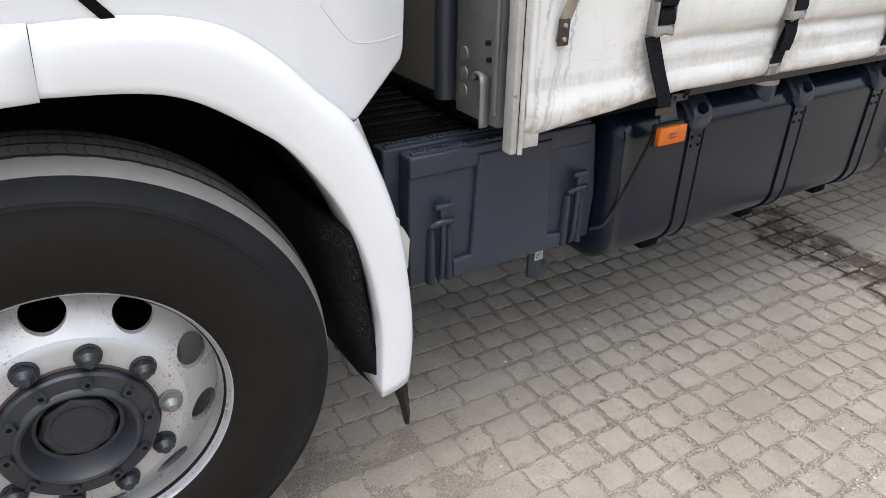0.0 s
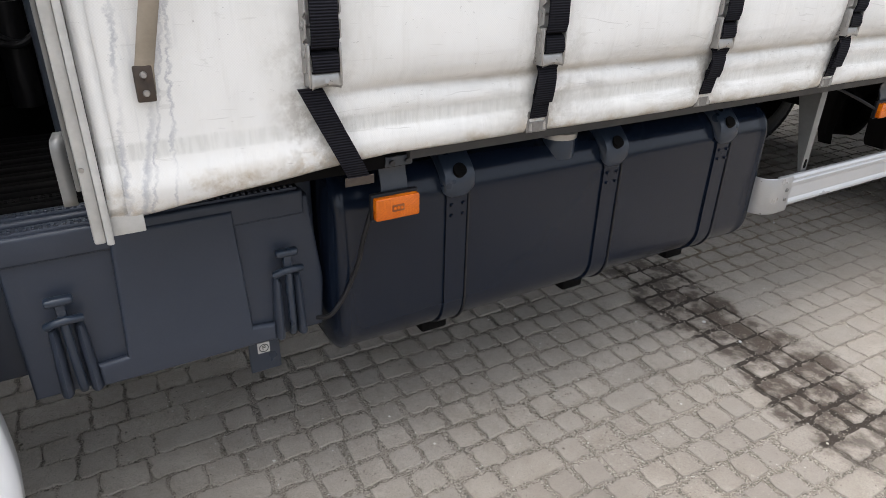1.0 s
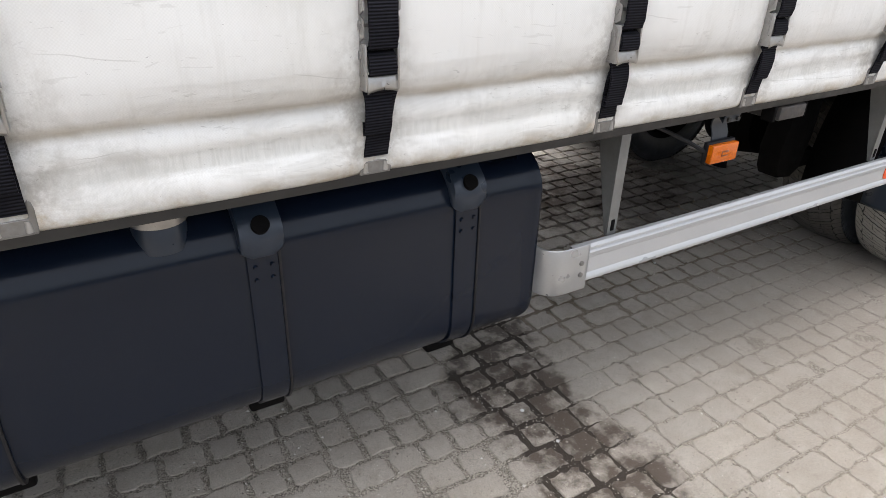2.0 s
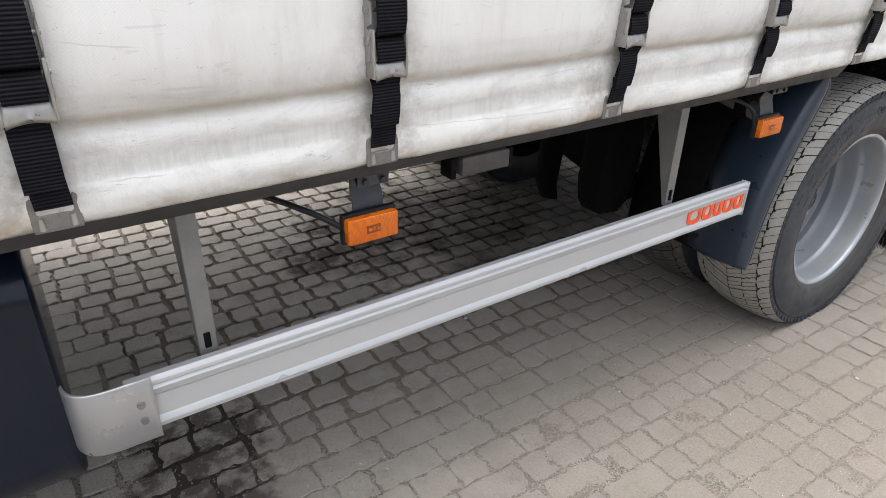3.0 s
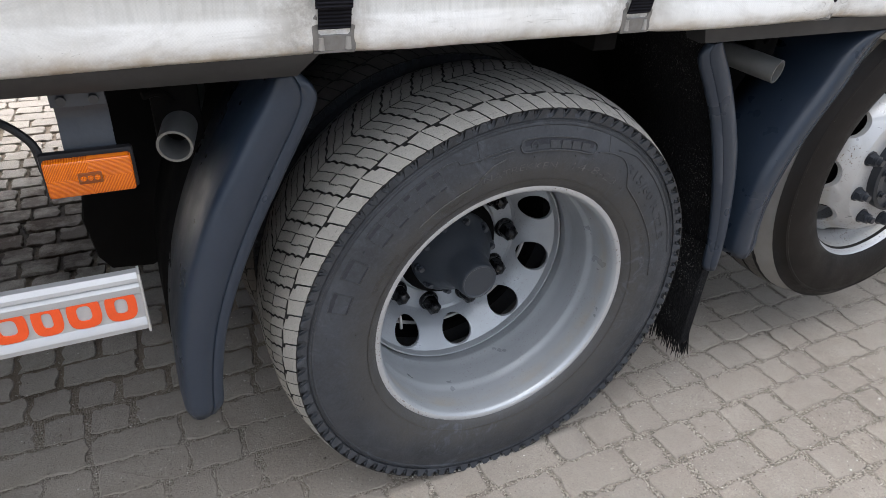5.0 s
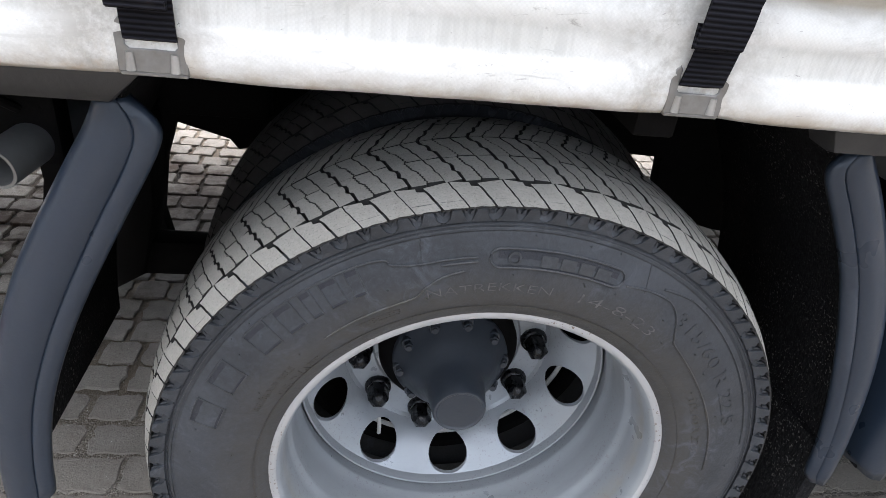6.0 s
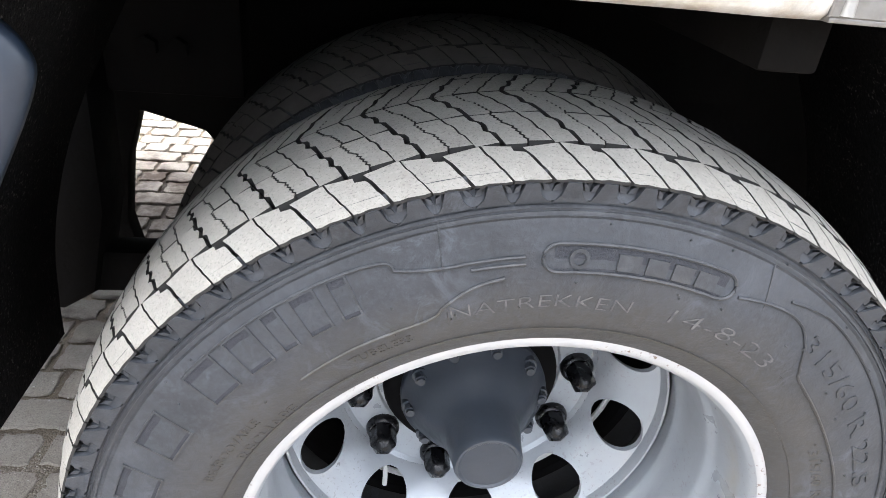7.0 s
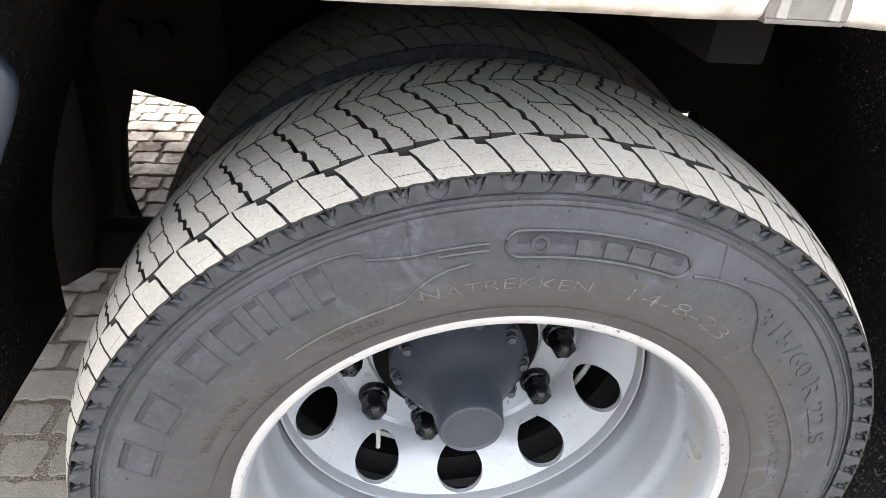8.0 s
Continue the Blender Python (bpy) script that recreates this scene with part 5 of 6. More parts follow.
def drive_wheel(name, at, mirror=False, marked=False):
    wheel = empty(name, truck, at, "twin drive wheel with deep silver rim and worn tread")
    if mirror:
        wheel.rotation_euler.z = math.pi
    # outer rim: flange, well and inset disc
    def rim():
        bm = bmesh.new()
        lathe(bm, [(0.0228, 0.2862), (0.0212, 0.2890), (0.0205, 0.2935), (0.0222, 0.2990), (0.0280, 0.3030), (0.036, 0.3020)], 96)
        return bm
    shared("rim_edge", rim, "rim_edge", EDGE, wheel, "bare scuffed rim flange")

    def barrel():
        bm = bmesh.new()
        lathe(bm, [(0.0228, 0.2864), (0.0265, 0.2830), (0.033, 0.2808), (0.040, 0.2805), (0.046, 0.2795), (0.054, 0.2800), (0.062, 0.2792), (0.095, 0.2786), (0.108, 0.2780), (0.114, 0.2738), (0.122, 0.2730), (0.165, 0.2728), (0.190, 0.2726), (0.196, 0.2690), (0.203, 0.2690), (0.208, 0.2715), (0.222, 0.2725), (0.230, 0.2755), (0.236, 0.2755), (0.240, 0.2720)], 96)
        lathe(bm, [(0.232, 0.2728), (0.2250, 0.2716), (0.2215, 0.2690), (0.2225, 0.2662), (0.229, 0.2645), (0.247, 0.2632)], 96)
        bmesh.ops.recalc_face_normals(bm, faces=bm.faces[:])
        return bm
    shared("barrel", barrel, "rim_barrel", RIM, wheel, "silver rim barrel")

    def disc():
        bm = bmesh.new()
        depth = lambda r: float(np.interp(r, (0.09, 0.140, 0.143, 0.192, 0.198, 0.204, 0.215, 0.228, 0.240, 0.255, 0.271), (0.332, 0.332, 0.328, 0.326, 0.320, 0.309, 0.292, 0.276, 0.263, 0.248, 0.232)))
        pierced_disc(bm, 10, 0.198, 0.2715, 0.2345, 0.0290, 0.0390, depth, radians(-13), 0.008)
        lathe(bm, [(depth(r), r) for r in (0.105, 0.125, 0.140, 0.143, 0.16, 0.18, 0.188, 0.192, 0.195, 0.198)], 60)
        bmesh.ops.recalc_face_normals(bm, faces=bm.faces[:])
        return bm
    shared("deep_disc", disc, "wheel_disc", RIM, wheel, "silver wheel disc with round hand holes")
    for k in range(10):
        a = radians(5 + 36 * k)
        def cap():
            bm = bmesh.new()
            lathe(bm, [(0.006, 0.0260), (-0.003, 0.0260), (-0.007, 0.0245), (-0.009, 0.0215)], 24)
            lathe(bm, [(-0.008, 0.0215), (-0.033, 0.0205), (-0.039, 0.0190), (-0.048, 0.0085), (-0.050, 0.0005)], 6)
            bmesh.ops.recalc_face_normals(bm, faces=bm.faces[:])
            return bm
        ob = shared("nut_cap", cap, "nut_cap", NUTCAP, wheel, "black plastic wheel nut cap")
        ob.location = (0.1675 * math.cos(a), 0.324, 0.1675 * math.sin(a))

    def hub():
        bm = bmesh.new()
        prof = [(0.292, 0.107), (0.279, 0.107), (0.275, 0.105), (0.268, 0.098), (0.246, 0.085), (0.228, 0.071), (0.214, 0.059), (0.200, 0.0525), (0.160, 0.0465), (0.149, 0.0455), (0.1448, 0.0430), (0.1440, 0.0400), (0.1462, 0.0375), (0.1470, 0.0005)]
        lathe(bm, prof, 64)
        bmesh.ops.recalc_face_normals(bm, faces=bm.faces[:])
        return bm
    def carrier():
        bm = bmesh.new()
        lathe(bm, [(0.336, 0.132), (0.312, 0.132), (0.303, 0.127), (0.296, 0.120), (0.288, 0.100)], 64)
        bmesh.ops.recalc_face_normals(bm, faces=bm.faces[:])
        return bm
    shared("hub_carrier", carrier, "hub_carrier", CHASSIS, wheel, "greasy black hub carrier")
    shared("drive_hub", hub, "hub", HUB, wheel, "dark grey domed hub")
    for k in range(10):
        a = radians(7 + 36 * k)
        def bolt():
            bm = bmesh.new()
            cyl(bm, (0, 0.014, 0), (0, -0.004, 0), 0.012, n=16)
            cyl(bm, (0, -0.004, 0), (0, -0.014, 0), 0.009, n=6)
            cyl(bm, (0, -0.014, 0), (0, -0.018, 0), 0.006, n=10)
            return bm
        ob = shared("hub_bolt", bolt, "hub_bolt", STEEL if k % 4 == 1 else HUB, wheel)
        ob.location = (0.0945 * math.cos(a), 0.2685, 0.0945 * math.sin(a))

    def drum():
        bm = bmesh.new()
        lathe(bm, [(0.345, 0.06), (0.345, 0.20), (0.60, 0.205), (0.64, 0.06)], 48)
        bmesh.ops.recalc_face_normals(bm, faces=bm.faces[:])
        return bm
    shared("drum", drum, "brake_drum", CHASSIS, wheel)

    def inner_rim():
        bm = bmesh.new()
        lathe(bm, [(0.345, 0.300), (0.352, 0.29), (0.40, 0.278), (0.65, 0.272), (0.67, 0.30)], 64)
        bmesh.ops.recalc_face_normals(bm, faces=bm.faces[:])
        return bm
    shared("inner_rim", inner_rim, "inner_rim", CHASSIS, wheel)
    drive_tyre(wheel, 0.0, marked)
    drive_tyre(wheel, 0.368, False)
    if marked:
        # pale valve stem and hose seen behind the hand holes
        bm = bmesh.new()
        tube(bm, bend([polar(0.205, radians(-127), 0.320), polar(0.230, radians(-121), 0.315), polar(0.252, radians(-118), 0.31)], 4), 0.004, 8)
        part("valve_stem", bm, PAPER, wheel, "pale plastic valve extension")
        bm = bmesh.new()
        arc = [polar(0.252, radians(a), 0.345) for a in range(-135, 0, 6)]
        tube(bm, arc, 0.005, 8)
        part("hose", bm, PAPER, wheel)
    return wheel


def settle(bm, height):
    """Flatten what would sink below the ground."""
    for v in bm.verts:
        v.co.z = max(v.co.z, 0.001 - height)
    return bm


def single_wheel(name, at, R, rim_r, hub_kind, mirror=False, label=""):
    """A steered or lifted wheel: disc near the outside, ten nuts, round hub."""
    wheel = empty(name, truck, at, label)
    if mirror:
        wheel.rotation_euler.z = math.pi
    s = rim_r / 0.302
    bead = rim_r - 0.010
    width, shoulder = 0.325, 0.030
    part("tyre", settle(tyre_body(R, bead, width, shoulder), at[2]), RUBBER_FRONT, wheel, "black tyre with brownish dusty sidewall")
    tread = part("tread", settle(rib_tread(R, width / 2, width / 2 - shoulder), at[2]), FRONT_TREAD, wheel, "ribbed tread", 25)
    tread.data.materials.append(GROOVE)
    tread.data.materials.append(SHOULDER_RIB)
    bm = bmesh.new()
    lathe(bm, [(y, r * s) for y, r in ((0.036, 0.2885), (0.029, 0.2905), (0.0250, 0.2945), (0.0255, 0.2990), (0.031, 0.302), (0.038, 0.301))], 96)
    part("rim_edge", bm, EDGE, wheel, "scuffed rim flange")
    bm = bmesh.new()
    front = hub_kind == "cap"
    deep = ((0.085, 0.2775), (0.105, 0.2740), (0.15, 0.268), (0.20, 0.266), (0.2, 0.22)) if front else ((0.085, 0.2745), (0.092, 0.2700), (0.11, 0.258), (0.15, 0.254), (0.20, 0.252), (0.2, 0.20))
    lathe(bm, [(y, r * s) for y, r in ((0.0355, 0.2887), (0.042, 0.2845), (0.052, 0.2830), (0.056, 0.2800), *deep)], 96)
    bmesh.ops.recalc_face_normals(bm, faces=bm.faces[:])
    part("rim_barrel", bm, RIM_WHITE, wheel)
    ahead = 0.033 if front else 0.040
    if front:
        depth = lambda r: float(np.interp(r / s, (0.10, 0.190, 0.202, 0.215, 0.2445, 0.262, 0.2765), (0.021, 0.020, 0.026, 0.038, 0.064, 0.078, 0.090)))
    else:
        depth = lambda r: float(np.interp(r / s, (0.10, 0.185, 0.200, 0.215, 0.235, 0.254), (0.052 - ahead, 0.050 - ahead, 0.056 - ahead, 0.072 - ahead * 0.85, 0.098 - ahead * 0.55, 0.120 - ahead * 0.3)))
    bm = bmesh.new()
    if front:
        pierced_disc(bm, 10, 0.202 * s, 0.2765 * s, 0.2430 * s, 0.0305 * s, 0.0385 * s, depth, radians(18.4), 0.014)
    else:
        pierced_disc(bm, 10, 0.190 * s, 0.252 * s, 0.2300 * s, 0.0180 * s, 0.041 * s, depth, radians(4.0), 0.014)
    lathe(bm, [(depth(r * s), r * s) for r in ((0.10, 0.15, 0.18, 0.190, 0.196, 0.202) if front else (0.10, 0.125, 0.15, 0.185, 0.190))], 80)
    bmesh.ops.recalc_face_normals(bm, faces=bm.faces[:])
    part("wheel_disc", bm, RIM_WHITE, wheel, "weathered white wheel disc with rust spots")
    for k in range(10):
        a = radians((0.5 if front else 22) + 36 * k)
        bm = bmesh.new()
        if front:
            cyl(bm, polar(0.1675 * s, a, 0.021), polar(0.1675 * s, a, 0.012), 0.0245, 0.0235, 24)
            nut(bm, 0.1675 * s, a, 0.022, -0.012, 0.0195 * s, True, 0.014)
        else:
            nut(bm, 0.1675 * s, a, 0.05 - ahead, 0.024 - ahead, 0.0160 * s, True, 0.002)
        part("wheel_nut", bm, STEEL if front and k == 0 else FRONT_HUB, wheel)
        if not front:
            bm = bmesh.new()
            cyl(bm, polar(0.1675 * s, a, 0.028 - ahead), polar(0.1675 * s, a, 0.014 - ahead), 0.0095, n=12)
            part("stud", bm, FRONT_HUB, wheel)
    bm = bmesh.new()
    if front:
        # bolted flange, raised ring, dished centre with an eight-sided cap
        lathe(bm, [(0.022, 0.142), (0.002, 0.142), (-0.004, 0.138), (-0.005, 0.112), (-0.011, 0.108), (-0.0135, 0.103), (-0.011, 0.098), (0.004, 0.090), (0.022, 0.083), (0.030, 0.079), (0.032, 0.072)], 64)
        lathe(bm, [(0.034, 0.072), (0.026, 0.069), (0.022, 0.062), (0.022, 0.0005)], 8)
        lathe(bm, [(0.0225, 0.052), (0.0205, 0.051), (0.0205, 0.048), (0.0225, 0.047)], 40)
    else:
        lathe(bm, [(y - ahead, r * s) for y, r in ((0.055, 0.130), (0.030, 0.130), (0.026, 0.122), (0.028, 0.100), (0.060, 0.094), (0.064, 0.060), (0.058, 0.052), (0.056, 0.0005))], 64)
    bmesh.ops.recalc_face_normals(bm, faces=bm.faces[:])
    part("hub", bm, FRONT_HUB, wheel, "dark grey hub cover", 30)
    for k in range(10):
        a = radians((0.3 if front else -1) + 36 * k)
        r = 0.1225 if front else 0.112 * s
        bm = bmesh.new()
        if front:
            spot = polar(r, a, 0.0)
            cyl(bm, (spot[0], -0.004, spot[2]), (spot[0], -0.0135, spot[2]), 0.0115, 0.0100, 18)
        else:
            cyl(bm, polar(r, a, 0.030 - ahead), polar(r, a, 0.022 - ahead), 0.0115 * s, n=16)
            cyl(bm, polar(r, a, 0.022 - ahead), polar(r, a, 0.014 - ahead), 0.0075 * s, n=6)
        part("hub_bolt", bm, FRONT_HUB, wheel)
        if front:
            bm = bmesh.new()
            star = [(spot[0] + (0.0062 if q % 2 else 0.0040) * math.cos(q * math.pi / 6), spot[2] + (0.0062 if q % 2 else 0.0040) * math.sin(q * math.pi / 6)) for q in range(12)]
            prism(bm, star, -0.0139, -0.0130)
            part("star_socket", bm, CHASSIS, wheel, "black star-shaped socket")
    if front:
        bm = bmesh.new()
        lathe(bm, [(0.0205, 0.1415), (0.0165, 0.1425), (0.0160, 0.1455), (0.0205, 0.1480)], 64)
        part("rust_ring", bm, RUST, wheel, "rusty seam round the hub")
    bm = bmesh.new()
    lathe(bm, [(0.14, 0.06), (0.14, 0.19 * s), (0.30, 0.20 * s), (0.34, 0.05)], 40)
    bmesh.ops.recalc_face_normals(bm, faces=bm.faces[:])
    part("brake_drum", bm, CHASSIS, wheel)
    return wheel


drive_wheel("drive_wheel", (AXLES["drive"][0], 0.028, AXLES["drive"][1]), marked=True)
drive_wheel("drive_wheel", (AXLES["drive"][0], 2.47, AXLES["drive"][1]), mirror=True)
single_wheel("front_wheel", (AXLES["front"][0], 0.034, AXLES["front"][1]), 0.5385, 0.302, "cap", label="front wheel with white rim and dark hub cap")
single_wheel("front_wheel", (AXLES["front"][0], 2.46, AXLES["front"][1]), 0.5385, 0.302, "cap", mirror=True, label="front wheel with white rim and dark hub cap")
single_wheel("tag_wheel", (AXLES["tag"][0], 0.038, AXLES["tag"][1]), 0.462, 0.3025, "open", label="lifted tag axle wheel with dirty white rim")
single_wheel("tag_wheel", (AXLES["tag"][0], 2.46, AXLES["tag"][1]), 0.462, 0.3025, "open", mirror=True, label="lifted tag axle wheel with dirty white rim")


# ---- mudguards ----
def mudguard(inside, outside, y0, y1):
    """A curved shell over the wheel with a side lip between two edge lines of (x, z)."""
    a = bend([(x, 0, z) for x, z in inside], 6)
    b = bend([(x, 0, z) for x, z in outside], 6)
    n = 36

    def pick(line, t):
        f = t * (len(line) - 1)
        i = min(int(f), len(line) - 2)
        return line[i].lerp(line[i + 1], f - i)

    rows, back = [], []
    for k in range(n + 1):
        t = k / n
        e = min((1 - t) / 0.05, 1.0)
        cut = 0.22 * (1 - math.sqrt(max(1 - (1 - e) ** 2, 0.0)))
        p, q = pick(a, t), pick(b, t)
        row = []
        for f, y in ((0.0, 0.014), (0.0, 0.008), (0.04, 0.003), (0.22, 0.0), (0.27, 0.003), (0.32, -0.001), (0.55, -0.005), (0.80, -0.002), (0.93, 0.004), (1.0, 0.020), (1.02, 0.08), (1.02, 0.14), (1.0, 1.0)):
            g = cut + f * (1 - 1.6 * cut) if f < 1.01 else f
            v = p.lerp(q, g)
            row.append((v.x, y0 + y if y < 1.0 else y0 + 0.20, v.z))
        rows.append(row)
        v = p.lerp(q, 0.90)
        back.append([(v.x, y, v.z) for y in (y0 + 0.02, y1)])
    bm = bmesh.new()
    sheet(bm, rows)
    bmesh.ops.recalc_face_normals(bm, faces=bm.faces[:])
    ob = part("mudguard", bm, GUARD, truck, "slate-grey plastic mudguard", 60)
    thicken(ob, 0.004, 0.0)
    bm = bmesh.new()
    sheet(bm, back)
    rear = [[(p[9][0], y, p[9][2]) for y in (y0 + 0.20, y1)] for p in rows]
    inner = bmesh.new()
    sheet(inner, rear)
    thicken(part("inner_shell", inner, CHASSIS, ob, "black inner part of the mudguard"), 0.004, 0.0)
    lin = part("spray_liner", bm, BRISTLE, ob, "black bristly spray liner")
    thicken(lin, 0.006, 0.0)
    return ob


DX, DZ = AXLES["drive"]
TX, TZ = AXLES["tag"]
mudguard([(5.085, 1.0), (5.108, 0.975), (5.107, 0.945), (5.059, 0.853), (4.993, 0.724), (4.945, 0.60), (4.922, 0.49), (4.915, 0.405)],
         [(5.055, 1.0), (5.035, 0.96), (5.005, 0.91), (4.939, 0.792), (4.895, 0.68), (4.868, 0.57), (4.857, 0.47), (4.853, 0.405)], 0.035, 0.50)
mudguard([(5.880, 0.995), (5.868, 0.965), (5.905, 0.905), (5.953, 0.824), (6.000, 0.71), (6.034, 0.603), (6.055, 0.51), (6.063, 0.432)],
         [(5.905, 1.0), (5.920, 0.985), (5.965, 0.92), (6.017, 0.826), (6.055, 0.74), (6.082, 0.641), (6.100, 0.53), (6.105, 0.432)], 0.035, 0.50)
mudguard([(6.40, 1.0), (6.365, 0.965), (6.317, 0.872), (6.265, 0.786), (6.218, 0.684), (6.198, 0.572), (6.212, 0.455)],
         [(6.35, 1.0), (6.305, 0.97), (6.255, 0.88), (6.20, 0.785), (6.155, 0.684), (6.140, 0.572), (6.145, 0.455)], 0.025, 0.42)


def brush_flap(x0, x1, z_top, z_low, y0, y1, name="brush_flap"):
    rnd = random.Random(3)
    bm = bmesh.new()
    box(bm, (x0, y0, z_low + 0.06), (x0 + 0.03, y1, z_top), 0.004)
    for k in range(420):
        y = rnd.uniform(y0, y1)
        x = rnd.uniform(x0, x0 + 0.03)
        cyl(bm, (x, y, z_low + 0.10), (x + rnd.uniform(0.0, x1 - x0), y + rnd.uniform(-0.006, 0.006), z_low + rnd.uniform(0.0, 0.014)), 0.0016, 0.0009, 4)
    tagged(part(name, bm, BRISTLE, truck, "black bristle spray flap"), kind="stuff")


brush_flap(6.085, 6.125, 0.48, 0.115, 0.06, 0.42)


# ---- stub pipes ----
def stub_pipe(p, d, r, length):
    d = Vector(d).normalized()
    p = Vector(p)
    bm = bmesh.new()
    q = d.to_track_quat("Z", "Y").to_matrix()
    rows = []
    for s, k in ((length, r), (0.0, r), (0.0, r - 0.004), (length * 0.8, r - 0.004), (length * 0.8, 0.001)):
        rows.append([p - d * s + q @ Vector((k * math.cos(2 * math.pi * i / 28), k * math.sin(2 * math.pi * i / 28), 0)) for i in range(28)])
    sheet(bm, rows, close=True)
    bmesh.ops.recalc_face_normals(bm, faces=bm.faces[:])
    ob = part("stub_pipe", bm, STEEL, truck, "grey steel mudguard stub pipe")
    bm = bmesh.new()
    box(bm, (p.x - 0.02, p.y + 0.06, p.z - 0.02), (p.x + 0.05, p.y + 0.10, p.z + 0.075), 0.006)
    tube(bm, bend([(p.x + 0.01, p.y + 0.06, p.z + 0.05), (p.x - 0.01, p.y + 0.04, p.z + 0.07), (p.x - 0.03, p.y + 0.03, p.z + 0.07)], 4), 0.006, 8)
    part("clamp", bm, CHASSIS, ob)


stub_pipe((4.912, 0.105, 0.884), (-0.25, -1.0, -0.12), 0.026, 0.20)
stub_pipe((6.152, 0.08, 0.907), (0.30, -1.0, -0.12), 0.026, 0.18)


# ---- battery box, steps and catwalk ----
def build_battery_box():
    bm = bmesh.new()
    top, low, yf = 0.908, 0.572, 0.150
    prism(bm, [(0.893, top), (0.889, 0.74), (0.888, low), (1.488, low), (1.496, 0.70), (1.472, top)], yf, 0.70, 0.008, 3)
    cover = part("battery_box", bm, BOXGREY, truck, "slate-grey battery box with two rubber latches")
    # proud middle field with a lip on each side, and the corner pieces
    for pts in ([(1.078, 0.906), (1.308, 0.906), (1.322, 0.622), (1.372, 0.616), (1.372, 0.573), (1.008, 0.573), (1.008, 0.627), (1.064, 0.629)],):
        bm = bmesh.new()
        prism(bm, pts, yf - 0.017, yf + 0.004, 0.010, 4)
        part("cover_field", bm, BOXGREY, cover)
    for x in (0.972, 1.408):
        bm = bmesh.new()
        box(bm, (x - 0.025, yf - 0.034, 0.786), (x + 0.025, yf - 0.012, 0.802), 0.006, seg=3)
        box(bm, (x - 0.009, yf - 0.028, 0.752), (x + 0.009, yf - 0.010, 0.790), 0.004)
        latch = part("latch_handle", bm, GUARD, cover, "black rubber T-latch")
        bm = bmesh.new()
        tube(bm, bend([(x - 0.031, yf - 0.020, 0.742), (x - 0.016, yf - 0.027, 0.750), (x, yf - 0.029, 0.753), (x + 0.016, yf - 0.027, 0.752), (x + 0.031, yf - 0.020, 0.748)], 5), 0.0085, 10)
        part("latch_bar", bm, GUARD, latch)
        bm = bmesh.new()
        tube(bm, bend([(x, yf - 0.024, 0.745), (x + 0.001, yf - 0.022, 0.68), (x + 0.003, yf - 0.016, 0.60), (x + 0.003, yf - 0.006, 0.578)], 5), 0.0085, 10)
        part("latch_strap", bm, GUARD, latch)
        for s in (-1, 1):
            bm = bmesh.new()
            rows = []
            for z, w, out in ((0.732, 0.001, 0.004), (0.728, 0.007, 0.016), (0.715, 0.010, 0.021), (0.64, 0.0115, 0.023), (0.575, 0.012, 0.024), (0.573, 0.011, 0.022)):
                cx = x + s * (0.0225 + 0.004 * (0.73 - z) / 0.15)
                rows.append([(cx + w * math.cos(radians(k)), yf - out * max(math.sin(radians(k)), -0.2), z) for k in range(0, 360, 30)])
            g = sheet(bm, rows, close=True)
            bm.faces.new(g[0]), bm.faces.new(g[-1])
            bmesh.ops.recalc_face_normals(bm, faces=bm.faces[:])
            part("latch_guard", bm, BOXGREY, cover)
    bm = bmesh.new()
    box(bm, (1.318, 0.205, 0.446), (1.392, 0.215, 0.575), 0.002)
    part("bracket", bm, GUARD, cover)
    bm = bmesh.new()
    box(bm, (1.343, 0.2, 0.524), (1.372, 0.2045, 0.553), 0.001)
    sticker = part("sticker", bm, PAPER, truck, "small white sticker with a round P sign")
    bm = bmesh.new()
    lathe(bm, [(0.1995, 0.0095), (0.1990, 0.0095), (0.1990, 0.0115), (0.1995, 0.0115)], 24, (1.3575, 0.0, 0.5385))
    box(bm, (1.3540, 0.199, 0.533), (1.3558, 0.1997, 0.545))
    for lo, hi in (((1.3556, 0.199, 0.5435), (1.3610, 0.1997, 0.545)), ((1.3556, 0.199, 0.5385), (1.3610, 0.1997, 0.540)), ((1.3600, 0.199, 0.5398), (1.3615, 0.1997, 0.5437))):
        box(bm, lo, hi)
    part("round_sign", bm, BLACK, sticker)
    sticker.location = (-0.0055, 0.0, -0.0230)
    # catwalk of ribs over the box, left ends in steps
    starts = [0.890, 0.850, 0.800, 0.785, 0.785, 0.785, 0.785, 0.785, 0.785, 0.785]
    for k, xs in enumerate(starts):
        y = 0.140 + 0.062 * k
        z = 0.925 + 0.006 * min(k, 3)
        bm = bmesh.new()
        box(bm, (xs, y, 0.87 if k == 0 else 0.62 if k < 3 else 0.80), (1.50 if k else 1.46, y + 0.058, z), 0.007, seg=3)
        box(bm, (xs + 0.012, y + 0.010, z - 0.004), (1.49 if k else 1.45, y + 0.030, z + 0.006), 0.003)
        # ribs from the third back are black: cab shade put into the colour
        step = part("step_rib", bm, BOXGREY if k < 2 else CHASSIS, truck, "ribbed catwalk step, slate in front, blackened behind as shade")
        if k < 3:
            bm = bmesh.new()
            for j in range(46):
                x = xs + 0.02 + j * 0.0125
                if x < 1.44:
                    for dy in (0.013, 0.021):
                        box(bm, (x, y + dy, z + 0.005), (x + 0.006, y + dy + 0.005, z + 0.009))
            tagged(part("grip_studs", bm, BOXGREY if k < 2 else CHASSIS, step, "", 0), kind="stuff")
